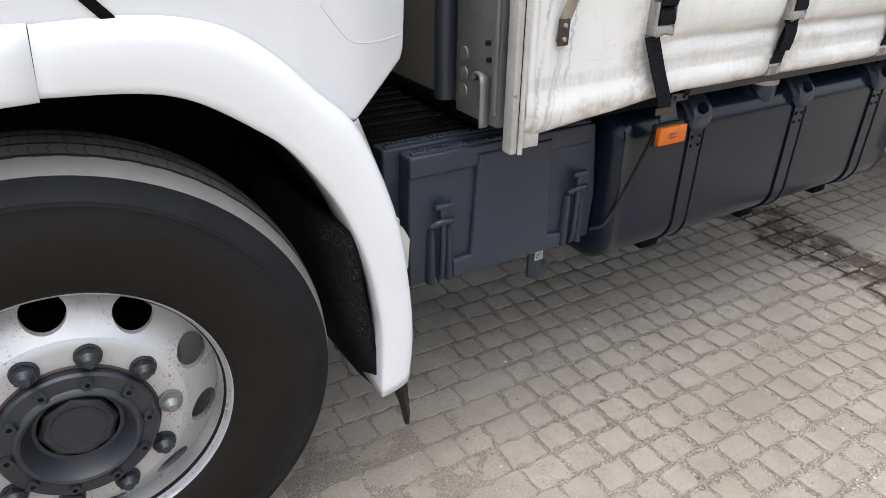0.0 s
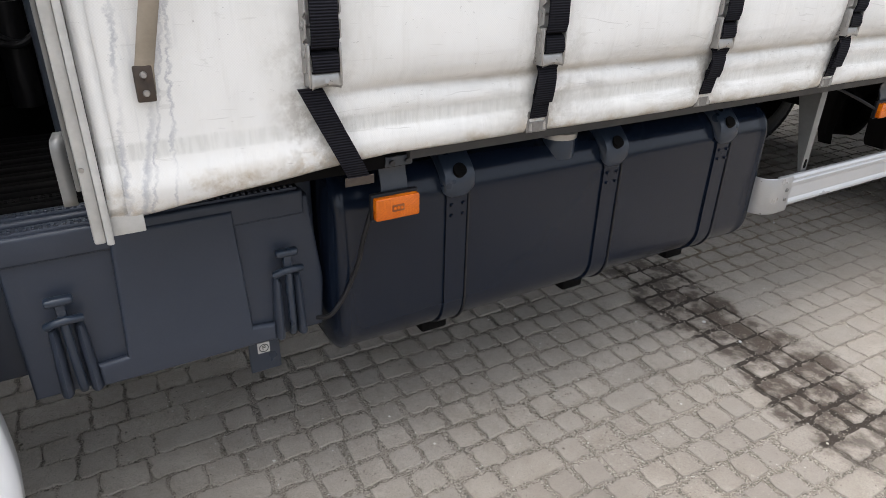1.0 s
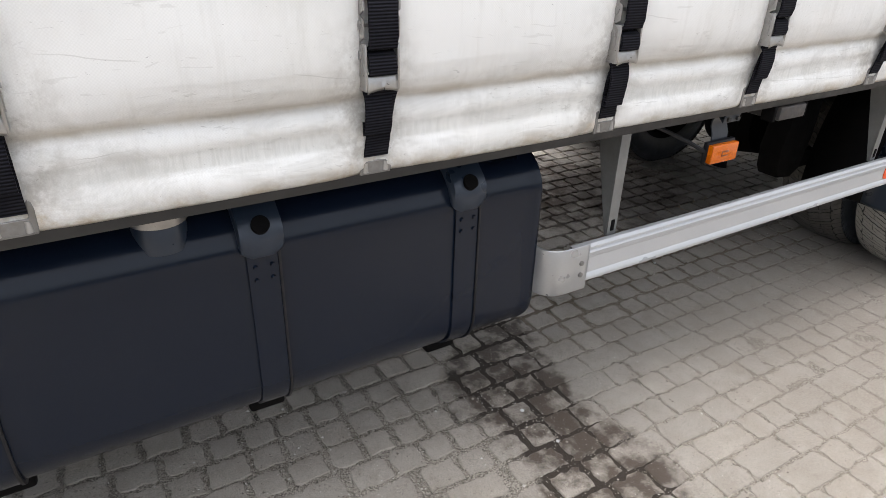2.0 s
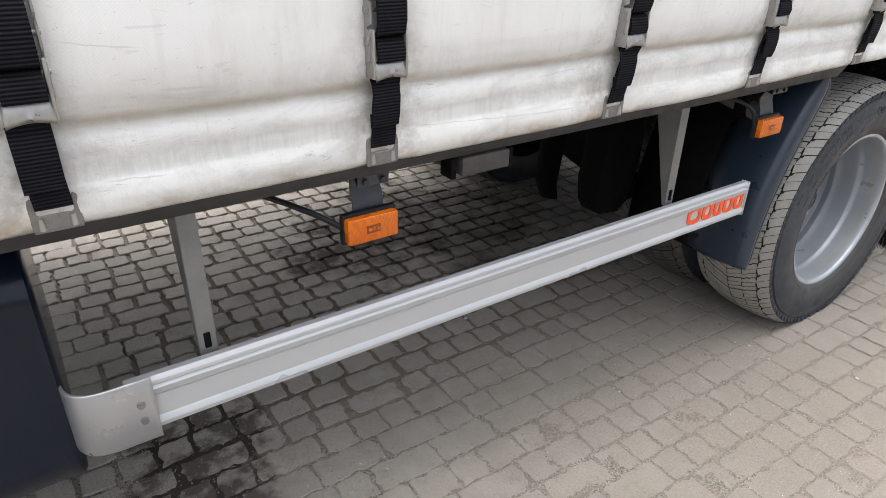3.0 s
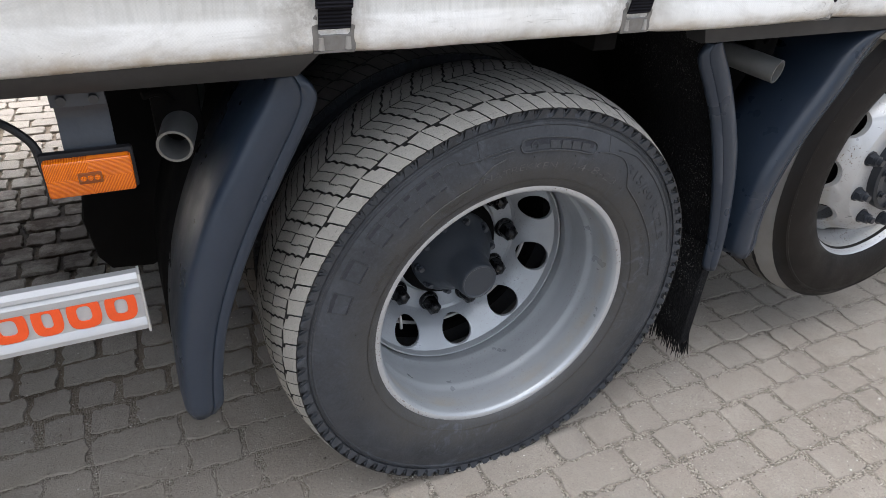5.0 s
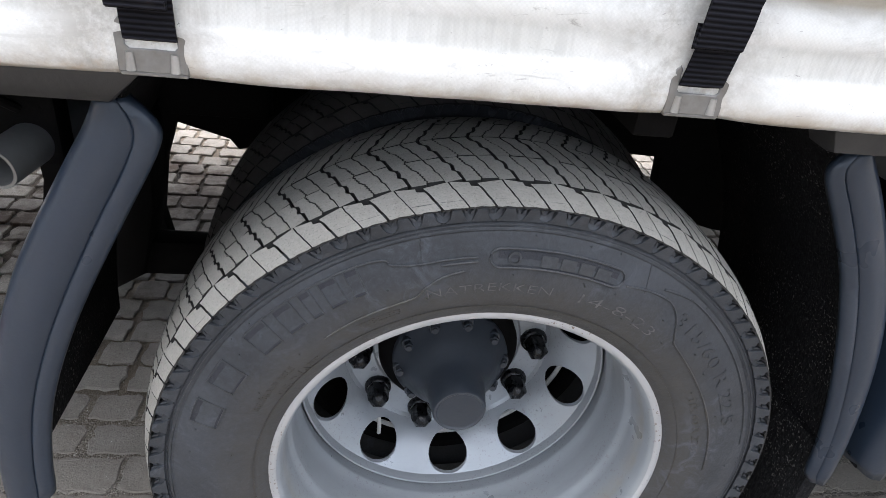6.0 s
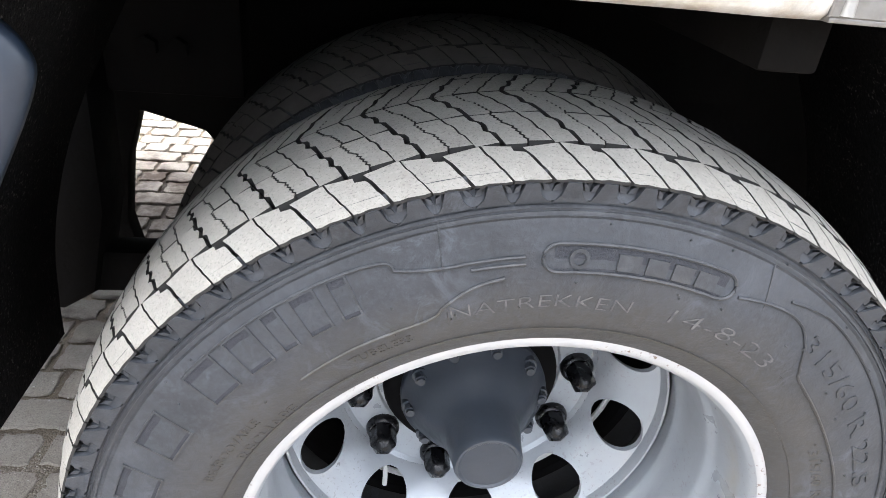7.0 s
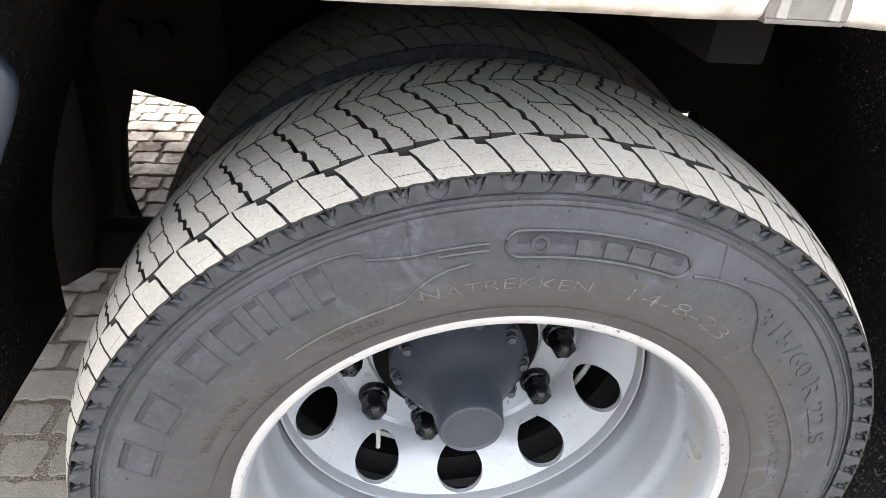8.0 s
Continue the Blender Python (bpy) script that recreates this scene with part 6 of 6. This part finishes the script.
    bm = bmesh.new()
    box(bm, (0.80, 0.20, 0.60), (0.90, 0.70, 0.86), 0.015)
    part("step_side", bm, BOXGREY, truck)


build_battery_box()


# ---- cab corner and front fender ----
def build_cab():
    inner = bend([(0.205, 0, 1.182), (0.343, 0, 1.172), (0.428, 0, 1.147), (0.517, 0, 1.088), (0.585, 0, 1.028), (0.667, 0, 0.905), (0.723, 0, 0.757), (0.750, 0, 0.597), (0.750, 0, 0.48), (0.744, 0, 0.365)], 5)
    outer = bend([(0.216, 0, 1.283), (0.343, 0, 1.287), (0.440, 0, 1.276), (0.512, 0, 1.250), (0.585, 0, 1.195), (0.649, 0, 1.128), (0.712, 0, 1.067), (0.759, 0, 0.973), (0.808, 0, 0.819), (0.833, 0, 0.635), (0.837, 0, 0.502), (0.826, 0, 0.392)], 5)
    n = 44

    def pick(line, t):
        f = t * (len(line) - 1)
        i = min(int(f), len(line) - 2)
        return line[i].lerp(line[i + 1], f - i)

    rows = []
    for k in range(n + 1):
        t = k / n
        a, b = pick(inner, t), pick(outer, t)
        row = []
        for f, y in ((0.0, 0.16), (0.0, 0.036), (0.008, 0.029), (0.035, 0.0258), (0.12, 0.0243), (0.40, 0.022), (0.68, 0.0225), (0.84, 0.0265), (0.94, 0.034), (1.0, 0.046), (1.0, 0.10)):
            p = a.lerp(b, f)
            row.append((p.x, y, p.z))
        rows.append(row)
    bm = bmesh.new()
    sheet(bm, rows)
    bmesh.ops.recalc_face_normals(bm, faces=bm.faces[:])
    fender = part("fender", bm, WHITE, truck, "white wheel-arch fender with clean gloss paint", 60)
    thicken(fender, 0.004, 0.0)
    # fender part ahead of the seam
    bm = bmesh.new()
    rows = []
    for k in range(21):
        x = 0.2015 - 0.9 * k / 20
        zl = 1.176 - 0.12 * max(0.196 - x, 0.0) ** 1.3
        rows.append([(x + 0.010 * f + 0.003, y, zl + (1.285 - zl) * f) for f, y in ((0.0, 0.16), (0.0, 0.036), (0.008, 0.029), (0.035, 0.0258), (0.12, 0.0243), (0.40, 0.022), (0.68, 0.0225), (0.84, 0.0265), (0.94, 0.034), (1.0, 0.046), (1.0, 0.10))])
    sheet(bm, rows)
    bmesh.ops.recalc_face_normals(bm, faces=bm.faces[:])
    thicken(part("step_fender", bm, WHITE, truck, "white fender section ahead of the seam", 60), 0.004, 0.0)
    # cab side above the fender
    line = [(p.x, p.z) for p in outer if p.z > 1.062]

    def panel_in(x, z):
        return float(np.interp(x, (0.5, 0.62, 0.74, 0.89), (0.0, 0.012, 0.048, 0.105)))

    def slice_x(bm, cuts):
        for c in cuts:
            bmesh.ops.bisect_plane(bm, geom=bm.verts[:] + bm.edges[:] + bm.faces[:], plane_co=(c, 0, 0), plane_no=(1, 0, 0))

    outline = [(-1.6, 2.9), (-1.6, 1.30), (0.0, 1.283)] + [(x, z - 0.004) for x, z in line] + [(0.742, 1.044), (0.790, 1.082), (0.845, 1.125), (0.876, 1.150), (0.885, 1.172), (0.891, 1.26), (0.90, 2.9)]
    bm = bmesh.new()
    prism(bm, outline, 0.045, 0.09, 0.010, 4)
    slice_x(bm, (0.45, 0.55, 0.62, 0.68, 0.74, 0.80, 0.86))
    for v in bm.verts:
        v.co.y += panel_in(v.co.x, v.co.z)
    cab = part("cab_side", bm, WHITE, truck, "white cab side panel", 50)
    bm = bmesh.new()
    # shallow pressed line in the panel
    crease = bend([(0.885, 0.0445, 1.292), (0.775, 0.0445, 1.292), (0.70, 0.0445, 1.293), (0.683, 0.0445, 1.287), (0.680, 0.0445, 1.278), (0.692, 0.0445, 1.262), (0.719, 0.0445, 1.229), (0.746, 0.0445, 1.206), (0.805, 0.0445, 1.197), (0.880, 0.0445, 1.202)], 8)
    tube(bm, [(p.x, p.y + panel_in(p.x, p.z), p.z) for p in crease], 0.0013, 8)
    part("panel_seam", bm, WHITE, cab)
    bm = bmesh.new()
    m = pose(0.283, 0.043, 1.335, 0, -40, 0)
    box(bm, (-0.009, -0.003, -0.07), (0.009, 0.003, 0.055), 0.002, m)
    part("door_gap", bm, CHASSIS, cab, "dark gap at the door edge")
    bm = bmesh.new()
    box(bm, (-1.6, 0.17, 1.30), (0.86, 2.36, 2.9), 0.03)
    part("cab_shell", bm, WHITE, truck, "white cab")
    bm = bmesh.new()
    box(bm, (-1.6, 0.2, 1.15), (0.72, 2.3, 1.32), 0.02)
    part("cab_floor", bm, CHASSIS, truck)
    # wheel housing liner and the spray brush behind the wheel
    bm = bmesh.new()
    rows = []
    for k in range(n + 1):
        a = pick(inner, k / n)
        c = Vector((AXLES["front"][0], 0, AXLES["front"][1]))
        d = (a - c).normalized()
        p = a + d * 0.012
        rows.append([(p.x, y, p.z) for y in (0.06, 0.10, 0.22, 0.40, 0.80)])
    sheet(bm, rows)
    lin = part("arch_liner", bm, BRISTLE, truck, "black bristly wheel-arch liner", 60)
    thicken(lin, 0.010, 0.0)
    bm = bmesh.new()
    rows = []
    for t, x, z in ((0, 0.70, 0.82), (1, 0.715, 0.66), (2, 0.735, 0.50), (3, 0.775, 0.34)):
        rows.append([(x, 0.06, z), (x - 0.02, 0.18, z), (x - 0.03, 0.38, z), (x - 0.03, 0.80, z)])
    sheet(bm, rows)
    thicken(part("spray_brush", bm, BRISTLE, truck, "black bristle mat inside the fender", 60), 0.025, 0.0)
    bm = bmesh.new()
    rows = []
    for z, x0, x1 in ((0.40, 0.765, 0.826), (0.365, 0.780, 0.828), (0.345, 0.790, 0.827), (0.325, 0.797, 0.831), (0.305, 0.803, 0.829), (0.285, 0.807, 0.833), (0.265, 0.811, 0.831), (0.245, 0.815, 0.835), (0.224, 0.819, 0.834), (0.216, 0.823, 0.832)):
        rows.append([(x0, 0.06, z), ((x0 + x1) / 2, 0.056, z), (x1, 0.066, z), (x1, 0.09, z)])
    sheet(bm, rows)
    thicken(part("rubber_flap", bm, BLACK, truck, "black rubber flap under the fender"), 0.010, 0.0)
    # clip behind the fender
    bm = bmesh.new()
    prism(bm, [(0.806, 0.802), (0.820, 0.806), (0.830, 0.796), (0.846, 0.764), (0.840, 0.688), (0.822, 0.690)], 0.058, 0.105, 0.005)
    box(bm, (0.812, 0.070, 0.800), (0.826, 0.088, 0.818), 0.003)
    part("fender_clip", bm, TRIM, truck, "white plastic fender clip")
    edge = bend([(0.735, 0.075, 1.055), (0.752, 0.082, 1.012), (0.776, 0.084, 0.945), (0.796, 0.084, 0.890), (0.812, 0.080, 0.815)], 5)
    bm = bmesh.new()
    sheet(bm, [[(p.x - 0.012, p.y - 0.006, p.z), (p.x, p.y, p.z), (p.x + 0.009, p.y + 0.012, p.z), (p.x + 0.010, p.y + 0.030, p.z)] for p in edge])
    thicken(part("fender_flange", bm, TRIM, truck, "pale inner flange behind the fender edge", 60), 0.003, 0.0)


build_cab()


# ---- chassis and underside ----
def build_chassis():
    for y in (0.83, 1.60):
        bm = bmesh.new()
        along_x(bm, [(y, 0.76), (y + 0.08, 0.76), (y + 0.08, 0.768), (y + 0.008, 0.768), (y + 0.008, 1.012), (y + 0.08, 1.012), (y + 0.08, 1.02), (y, 1.02)], -1.2, 9.0, 0.0)
        part("chassis_rail", bm, CHASSIS, truck, "black chassis rail")
    for x in (0.95, 1.9, 3.3, 4.35, 5.05, 6.1, 7.3, 8.6):
        bm = bmesh.new()
        box(bm, (x, 0.84, 0.80), (x + 0.09, 1.67, 0.98), 0.01)
        part("crossmember", bm, CHASSIS, truck)
    for x in np.arange(1.9, 9.0, 0.62):
        bm = bmesh.new()
        box(bm, (float(x), 0.06, 0.99), (float(x) + 0.05, 2.44, 1.036), 0.004)
        part("floor_bearer", bm, CHASSIS, truck)
    for x, z in ((DX, DZ), (TX, TZ)):
        bm = bmesh.new()
        cyl(bm, (x, 0.62, z), (x, 1.88, z), 0.085, n=24)
        lathe(bm, [(1.05, 0.09), (1.10, 0.19), (1.25, 0.22), (1.40, 0.19), (1.45, 0.09)], 32, (x, 0.0, z))
        part("axle", bm, CHASSIS, truck, "black axle housing")
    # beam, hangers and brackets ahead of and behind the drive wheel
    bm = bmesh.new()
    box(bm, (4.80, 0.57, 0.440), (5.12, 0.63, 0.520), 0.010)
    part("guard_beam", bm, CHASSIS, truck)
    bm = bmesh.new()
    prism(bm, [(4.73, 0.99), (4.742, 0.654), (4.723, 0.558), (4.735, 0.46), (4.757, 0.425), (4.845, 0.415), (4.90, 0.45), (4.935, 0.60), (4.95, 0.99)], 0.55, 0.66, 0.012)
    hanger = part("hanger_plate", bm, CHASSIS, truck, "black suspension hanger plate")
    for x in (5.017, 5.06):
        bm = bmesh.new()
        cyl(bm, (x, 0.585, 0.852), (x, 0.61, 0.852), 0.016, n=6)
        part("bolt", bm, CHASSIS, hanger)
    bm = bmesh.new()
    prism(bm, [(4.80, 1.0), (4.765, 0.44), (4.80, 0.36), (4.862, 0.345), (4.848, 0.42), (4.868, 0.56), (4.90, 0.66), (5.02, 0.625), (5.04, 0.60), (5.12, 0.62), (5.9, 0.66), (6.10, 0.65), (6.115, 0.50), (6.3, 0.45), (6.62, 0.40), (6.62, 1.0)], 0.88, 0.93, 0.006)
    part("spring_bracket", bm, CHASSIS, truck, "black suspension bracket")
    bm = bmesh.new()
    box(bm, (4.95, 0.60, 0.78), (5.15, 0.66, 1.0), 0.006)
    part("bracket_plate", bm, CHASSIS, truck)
    bm = bmesh.new()
    box(bm, (6.395, 0.022, 0.975), (6.515, 0.12, 1.018), 0.006)
    part("rave_socket", bm, BEIGE, truck, "dirty beige stake socket")
    # box with lugs hanging under the rave
    bm = bmesh.new()
    box(bm, (3.715, 0.008, 0.961), (3.832, 0.12, 1.000), 0.006)
    hb = part("rave_socket", bm, SOCKET, truck, "dirty black stake socket")
    for x in (3.698, 3.836):
        bm = bmesh.new()
        box(bm, (x - 0.006, 0.012, 0.960), (x + 0.006, 0.05, 1.0), 0.002)
        part("lug", bm, CHASSIS, hb)
    # cab mount and air lines between cab and load body
    bm = bmesh.new()
    box(bm, (0.55, 0.80, 1.0), (1.03, 1.80, 1.32), 0.03)
    mount = part("cab_mount", bm, CHASSIS, truck, "black rear cab mount")
    bm = bmesh.new()
    cyl(bm, (0.985, 0.74, 1.02), (0.985, 0.74, 1.26), 0.032, n=20)
    cyl(bm, (0.985, 0.74, 1.26), (0.985, 0.74, 1.285), 0.020, n=16)
    part("air_drier", bm, BLACK, mount, "black air canister")
    for k, (y, r) in enumerate(((0.70, 0.008), (0.73, 0.010), (0.765, 0.007))):
        bm = bmesh.new()
        tube(bm, bend([(0.84 + 0.02 * k, y, 1.40), (0.88 + 0.02 * k, y - 0.02, 1.27), (0.94 + 0.015 * k, y - 0.03, 1.19), (1.0 + 0.01 * k, y - 0.01, 1.17), (1.05, y, 1.22), (1.075, y + 0.02, 1.34)], 6), r, 8)
        part("air_line", bm, BLACK, mount, "black looped air line")
    for y, z in ((0.715, 1.23), (0.70, 1.20)):
        bm = bmesh.new()
        cyl(bm, (0.93, y, z), (0.945, y - 0.004, z - 0.008), 0.011, n=10)
        part("hose_fitting", bm, BUCKLE, mount, "small bright hose fitting")
    # gearbox and engine mass behind the front wheel
    bm = bmesh.new()
    box(bm, (-0.9, 0.85, 0.42), (1.4, 1.65, 1.0), 0.06)
    part("gearbox", bm, CHASSIS, truck)
    bm = bmesh.new()
    box(bm, (1.6, 1.72, 0.48), (3.0, 2.40, 0.95), 0.08)
    part("silencer_box", bm, CHASSIS, truck)
    bm = bmesh.new()
    cyl(bm, (AXLES["front"][0], 0.35, AXLES["front"][1]), (AXLES["front"][0], 2.15, AXLES["front"][1]), 0.06, n=20)
    part("front_axle", bm, CHASSIS, truck)


build_chassis()


# ---- pavers ----
COURSE, TURN = 0.1025, radians(-1.0)
LENGTHS = (0.103, 0.128, 0.204)
rng = random.Random(21)


def paver_mesh(seed, L):
    """A flat, worn concrete block with notched, wavy edges."""
    r = random.Random(seed)
    W = COURSE
    nl, nw = max(5, round(L / 0.019)), 5
    per = [(-0.5 + k / nl, -0.5) for k in range(nl)] + [(0.5, -0.5 + k / nw) for k in range(nw)] + [(0.5 - k / nl, 0.5) for k in range(nl)] + [(-0.5, 0.5 - k / nw) for k in range(nw)]
    phase, out = r.uniform(0, 6.28), []
    for u, v in per:
        x, y = u * (L - 0.0075), v * (W - 0.0075)
        if abs(v) == 0.5:
            y += 0.0022 * math.sin(x * 95.0 + phase) + r.uniform(-0.0048, 0.0038)
        if abs(u) == 0.5:
            x += 0.0020 * math.sin(y * 95.0 + phase) + r.uniform(-0.0046, 0.0036)
        if abs(u) == 0.5 and abs(v) == 0.5:
            cut = r.uniform(0.0, 0.0045)
            x, y = x - math.copysign(cut, u), y - math.copysign(cut * r.uniform(0.3, 1.0), v)
        elif r.random() < 0.09:
            x, y = x * (1 - 0.008 / L), y * 0.89
        out.append((x, y))
    verts, n = [], len(out)
    for inset, dz in ((0.0, -0.016), (0.0003, -0.0026), (0.0024, 0.0)):
        for x, y in out:
            d = inset * r.uniform(0.5, 1.6)
            verts.append((x * (1 - d / (L / 2)), y * (1 - d / (W / 2)), dz + (r.uniform(-0.0009, 0.0004) if dz > -0.005 else 0.0)))
    faces = []
    for a in (0, 1):
        for i in range(n):
            j = (i + 1) % n
            faces.append((a * n + i, a * n + j, (a + 1) * n + j, (a + 1) * n + i))
    faces.append(tuple(range(2 * n, 3 * n)))
    return verts, faces


def lay_pavers():
    kinds = [paver_mesh(s, LENGTHS[s % 3]) for s in range(24)]
    meshes = []
    for v, f in kinds:
        me = bpy.data.meshes.new("paver")
        me.from_pydata(v, [], f)
        me.materials.append(PAVER)
        meshes.append(me)
    verts, faces, singles = [], [], []
    c, s = math.cos(TURN), math.sin(TURN)
    for j in range(-24, 60):
        u = -3.0 + rng.uniform(0.0, 0.2)
        while u < 12.5:
            worn = (1.2 < u < 3.25 and j < 9) or (3.0 < u < 5.6 and 5 < j < 28)
            size = rng.choices((0, 1, 2), (0.74, 0.18, 0.08) if worn else (0.50, 0.22, 0.28))[0]
            L = LENGTHS[size] + 0.001
            cx, cy = u + L / 2, (j + 0.075) * COURSE
            u += L
            x, y = cx * c - cy * s, cx * s + cy * c
            rot = TURN + rng.uniform(-0.03, 0.03) + (math.pi if rng.random() < 0.5 else 0.0)
            x, y = x + rng.uniform(-0.002, 0.002), y + rng.uniform(-0.0025, 0.0025)
            dusty = 3.3 < x < 5.2 and y < 0.4
            z = rng.uniform(-0.0022, 0.0016) * (0.35 if dusty else 1.0)
            shrink = (rng.uniform(0.84, 0.93) if u < 3.25 else rng.uniform(0.89, 0.96)) if worn else rng.uniform(0.93, 0.99) if x > 5.2 else 1.0
            small = Matrix.Diagonal((shrink, shrink, 1.0, 1.0))
            tilt = (rng.uniform(-0.012, 0.012), rng.uniform(-0.012, 0.012))
            kind = size + 3 * rng.randrange(8)
            if 2.4 < x < 6.4 and -0.60 < y < 0.55 and len(singles) < 300:
                singles.append((x, y, z, tilt, rot, kind, small))
            else:
                m = Matrix.Translation((x, y, z)) @ Euler((tilt[0], tilt[1], rot)).to_matrix().to_4x4() @ small
                base = len(verts)
                pv, pf = kinds[kind]
                verts += [m @ Vector(p) for p in pv]
                faces += [tuple(q + base for q in f) for f in pf]
    pavement = new("pavement")
    tagged(pavement, "pavement of worn grey concrete blocks laid in courses", "pavement", kind="structure")
    me = bpy.data.meshes.new("paver_field")
    me.from_pydata([tuple(v) for v in verts], [], faces)
    me.materials.append(PAVER)
    ob = new("paver_field", me)
    ob.parent = pavement
    tagged(ob, kind="stuff")
    for x, y, z, tilt, rot, kind, small in singles:
        ob = new("paver", meshes[kind])
        ob.parent = pavement
        ob.matrix_basis = Matrix.Translation((x, y, z)) @ Euler((tilt[0], tilt[1], rot)).to_matrix().to_4x4() @ small
    # drifted sand and grit that partly fill the joints
    step = 0.0145
    x = np.arange(-1.2, 8.6, step)
    y = np.arange(-1.5, 1.2, step)
    sv = []
    for b in y:
        clean = min(max((b - 0.55) / 0.35, 0.0), 1.0)
        for a in x:
            dusty = noise.noise(Vector((a * 0.55, b * 0.9, 0.3))) + 0.35 * noise.noise(Vector((a * 2.2, b * 2.2, 7.0)))
            h = 0.9 * noise.noise(Vector((a * 9.0, b * 9.0, 4.0))) + 0.9 * noise.noise(Vector((a * 42.0, b * 42.0, 1.0)))
            drift = 0.0026 * min(max((a - 3.6) / 0.5, 0.0), 1.0) * min(max((5.5 - a) / 0.5, 0.0), 1.0) * min(max((0.45 - b) / 0.3, 0.0), 1.0) + 0.0034 * min(max((1.35 - a) / 0.5, 0.0), 1.0) * min(max((0.45 - b) / 0.3, 0.0), 1.0)
            level = drift - 0.0042 - 0.0045 * clean + 0.0010 * min(max(dusty + 0.1, -0.5), 0.6) + 0.0008 * h
            sv.append((float(a), float(b), min(level, -0.0003)))
    nx = len(x)
    sf = [(r * nx + q, r * nx + q + 1, (r + 1) * nx + q + 1, (r + 1) * nx + q) for r in range(len(y) - 1) for q in range(nx - 1)]
    me = bpy.data.meshes.new("joint_sand")
    me.from_pydata(sv, [], sf)
    me.shade_smooth()
    me.materials.append(SAND)
    ob = new("joint_sand", me)
    ob.parent = pavement
    tagged(ob, kind="stuff")
    # loose grit
    gv, gf = [], []
    while len(gf) < 60000 * 8:
        gx, gy = rng.uniform(0.2, 7.6), rng.uniform(-0.85, 0.9)
        if noise.noise(Vector((gx * 1.3, gy * 1.3, 5.0))) + 0.6 * noise.noise(Vector((gx * 7.0, gy * 7.0, 9.0))) + 0.5 * math.exp(-(((gx - 2.4) / 0.6) ** 2 + ((gy - 0.1) / 0.35) ** 2)) < rng.uniform(-0.4, 0.9):
            continue
        q = rng.uniform(0.0010, 0.0030 if gx < 3.2 else 0.0024) * (2.0 if rng.random() < 0.04 else 1.0)
        base, gz = len(gv), rng.uniform(-0.0042, 0.0002)
        for dx, dy, dz in ((1, 0, 0), (0, 1, 0), (-1, 0, 0), (0, -1, 0), (0, 0, 0.8), (0, 0, -0.8)):
            k = q * rng.uniform(0.7, 1.3)
            gv.append((gx + dx * k + 0.3 * dy * k, gy + dy * k - 0.3 * dx * k, gz + dz * k))
        for i in range(4):
            gf += [(base + i, base + (i + 1) % 4, base + 4), (base + (i + 1) % 4, base + i, base + 5)]
    me = bpy.data.meshes.new("loose_grit")
    me.from_pydata(gv, [], gf)
    me.materials.append(GRIT)
    ob = new("loose_grit", me)
    ob.parent = pavement
    tagged(ob, kind="stuff")


lay_pavers()


# ---- bits lying on the pavement ----
TWIG = (5.457, -0.381, 0.001)
PEBBLES = [((5.416, -0.439, 0.001), (0.009, 0.007, 0.006)), ((5.235, -0.269, 0.001), (0.006, 0.005, 0.004)), ((5.242, -0.499, 0.001), (0.006, 0.005, 0.004)), ((3.141, 0.263, 0.001), (0.007, 0.006, 0.005)), ((3.152, 0.098, 0.001), (0.006, 0.005, 0.004)), ((4.313, 0.769, 0.001), (0.007, 0.006, 0.005))]


def pebble(place, size, material, label):
    r = random.Random(int(place[0] * 1000))
    bm = bmesh.new()
    bmesh.ops.create_icosphere(bm, subdivisions=2, radius=1.0)
    for v in bm.verts:
        k = 1 + 0.22 * noise.noise(v.co * 1.7 + Vector((r.random() * 9, 0, 0)))
        v.co = Vector((v.co.x * k * size[0], v.co.y * k * size[1], v.co.z * k * size[2] + size[2] * 0.8))
    ob = part("pebble", bm, material, None, label, 60)
    ob.matrix_basis = Matrix.Translation(place) @ Euler((0, 0, r.uniform(0, 6))).to_matrix().to_4x4()
    return tagged(ob, category="pebble", group="pebbles on the pavement")


for place, size in PEBBLES:
    pebble(place, size, PAPER, "small white pebble lying on the pavers")
bm = bmesh.new()
tube(bm, bend([(-0.018, 0.0, 0.004), (-0.006, 0.003, 0.006), (0.006, 0.0, 0.005), (0.018, 0.004, 0.004)], 4), 0.003, 8)
twig = part("twig", bm, PAPER, None, "short pale twig lying on the pavers")
twig.matrix_basis = Matrix.Translation(TWIG) @ Euler((0, 0, -0.9)).to_matrix().to_4x4()
tagged(twig, category="twig")
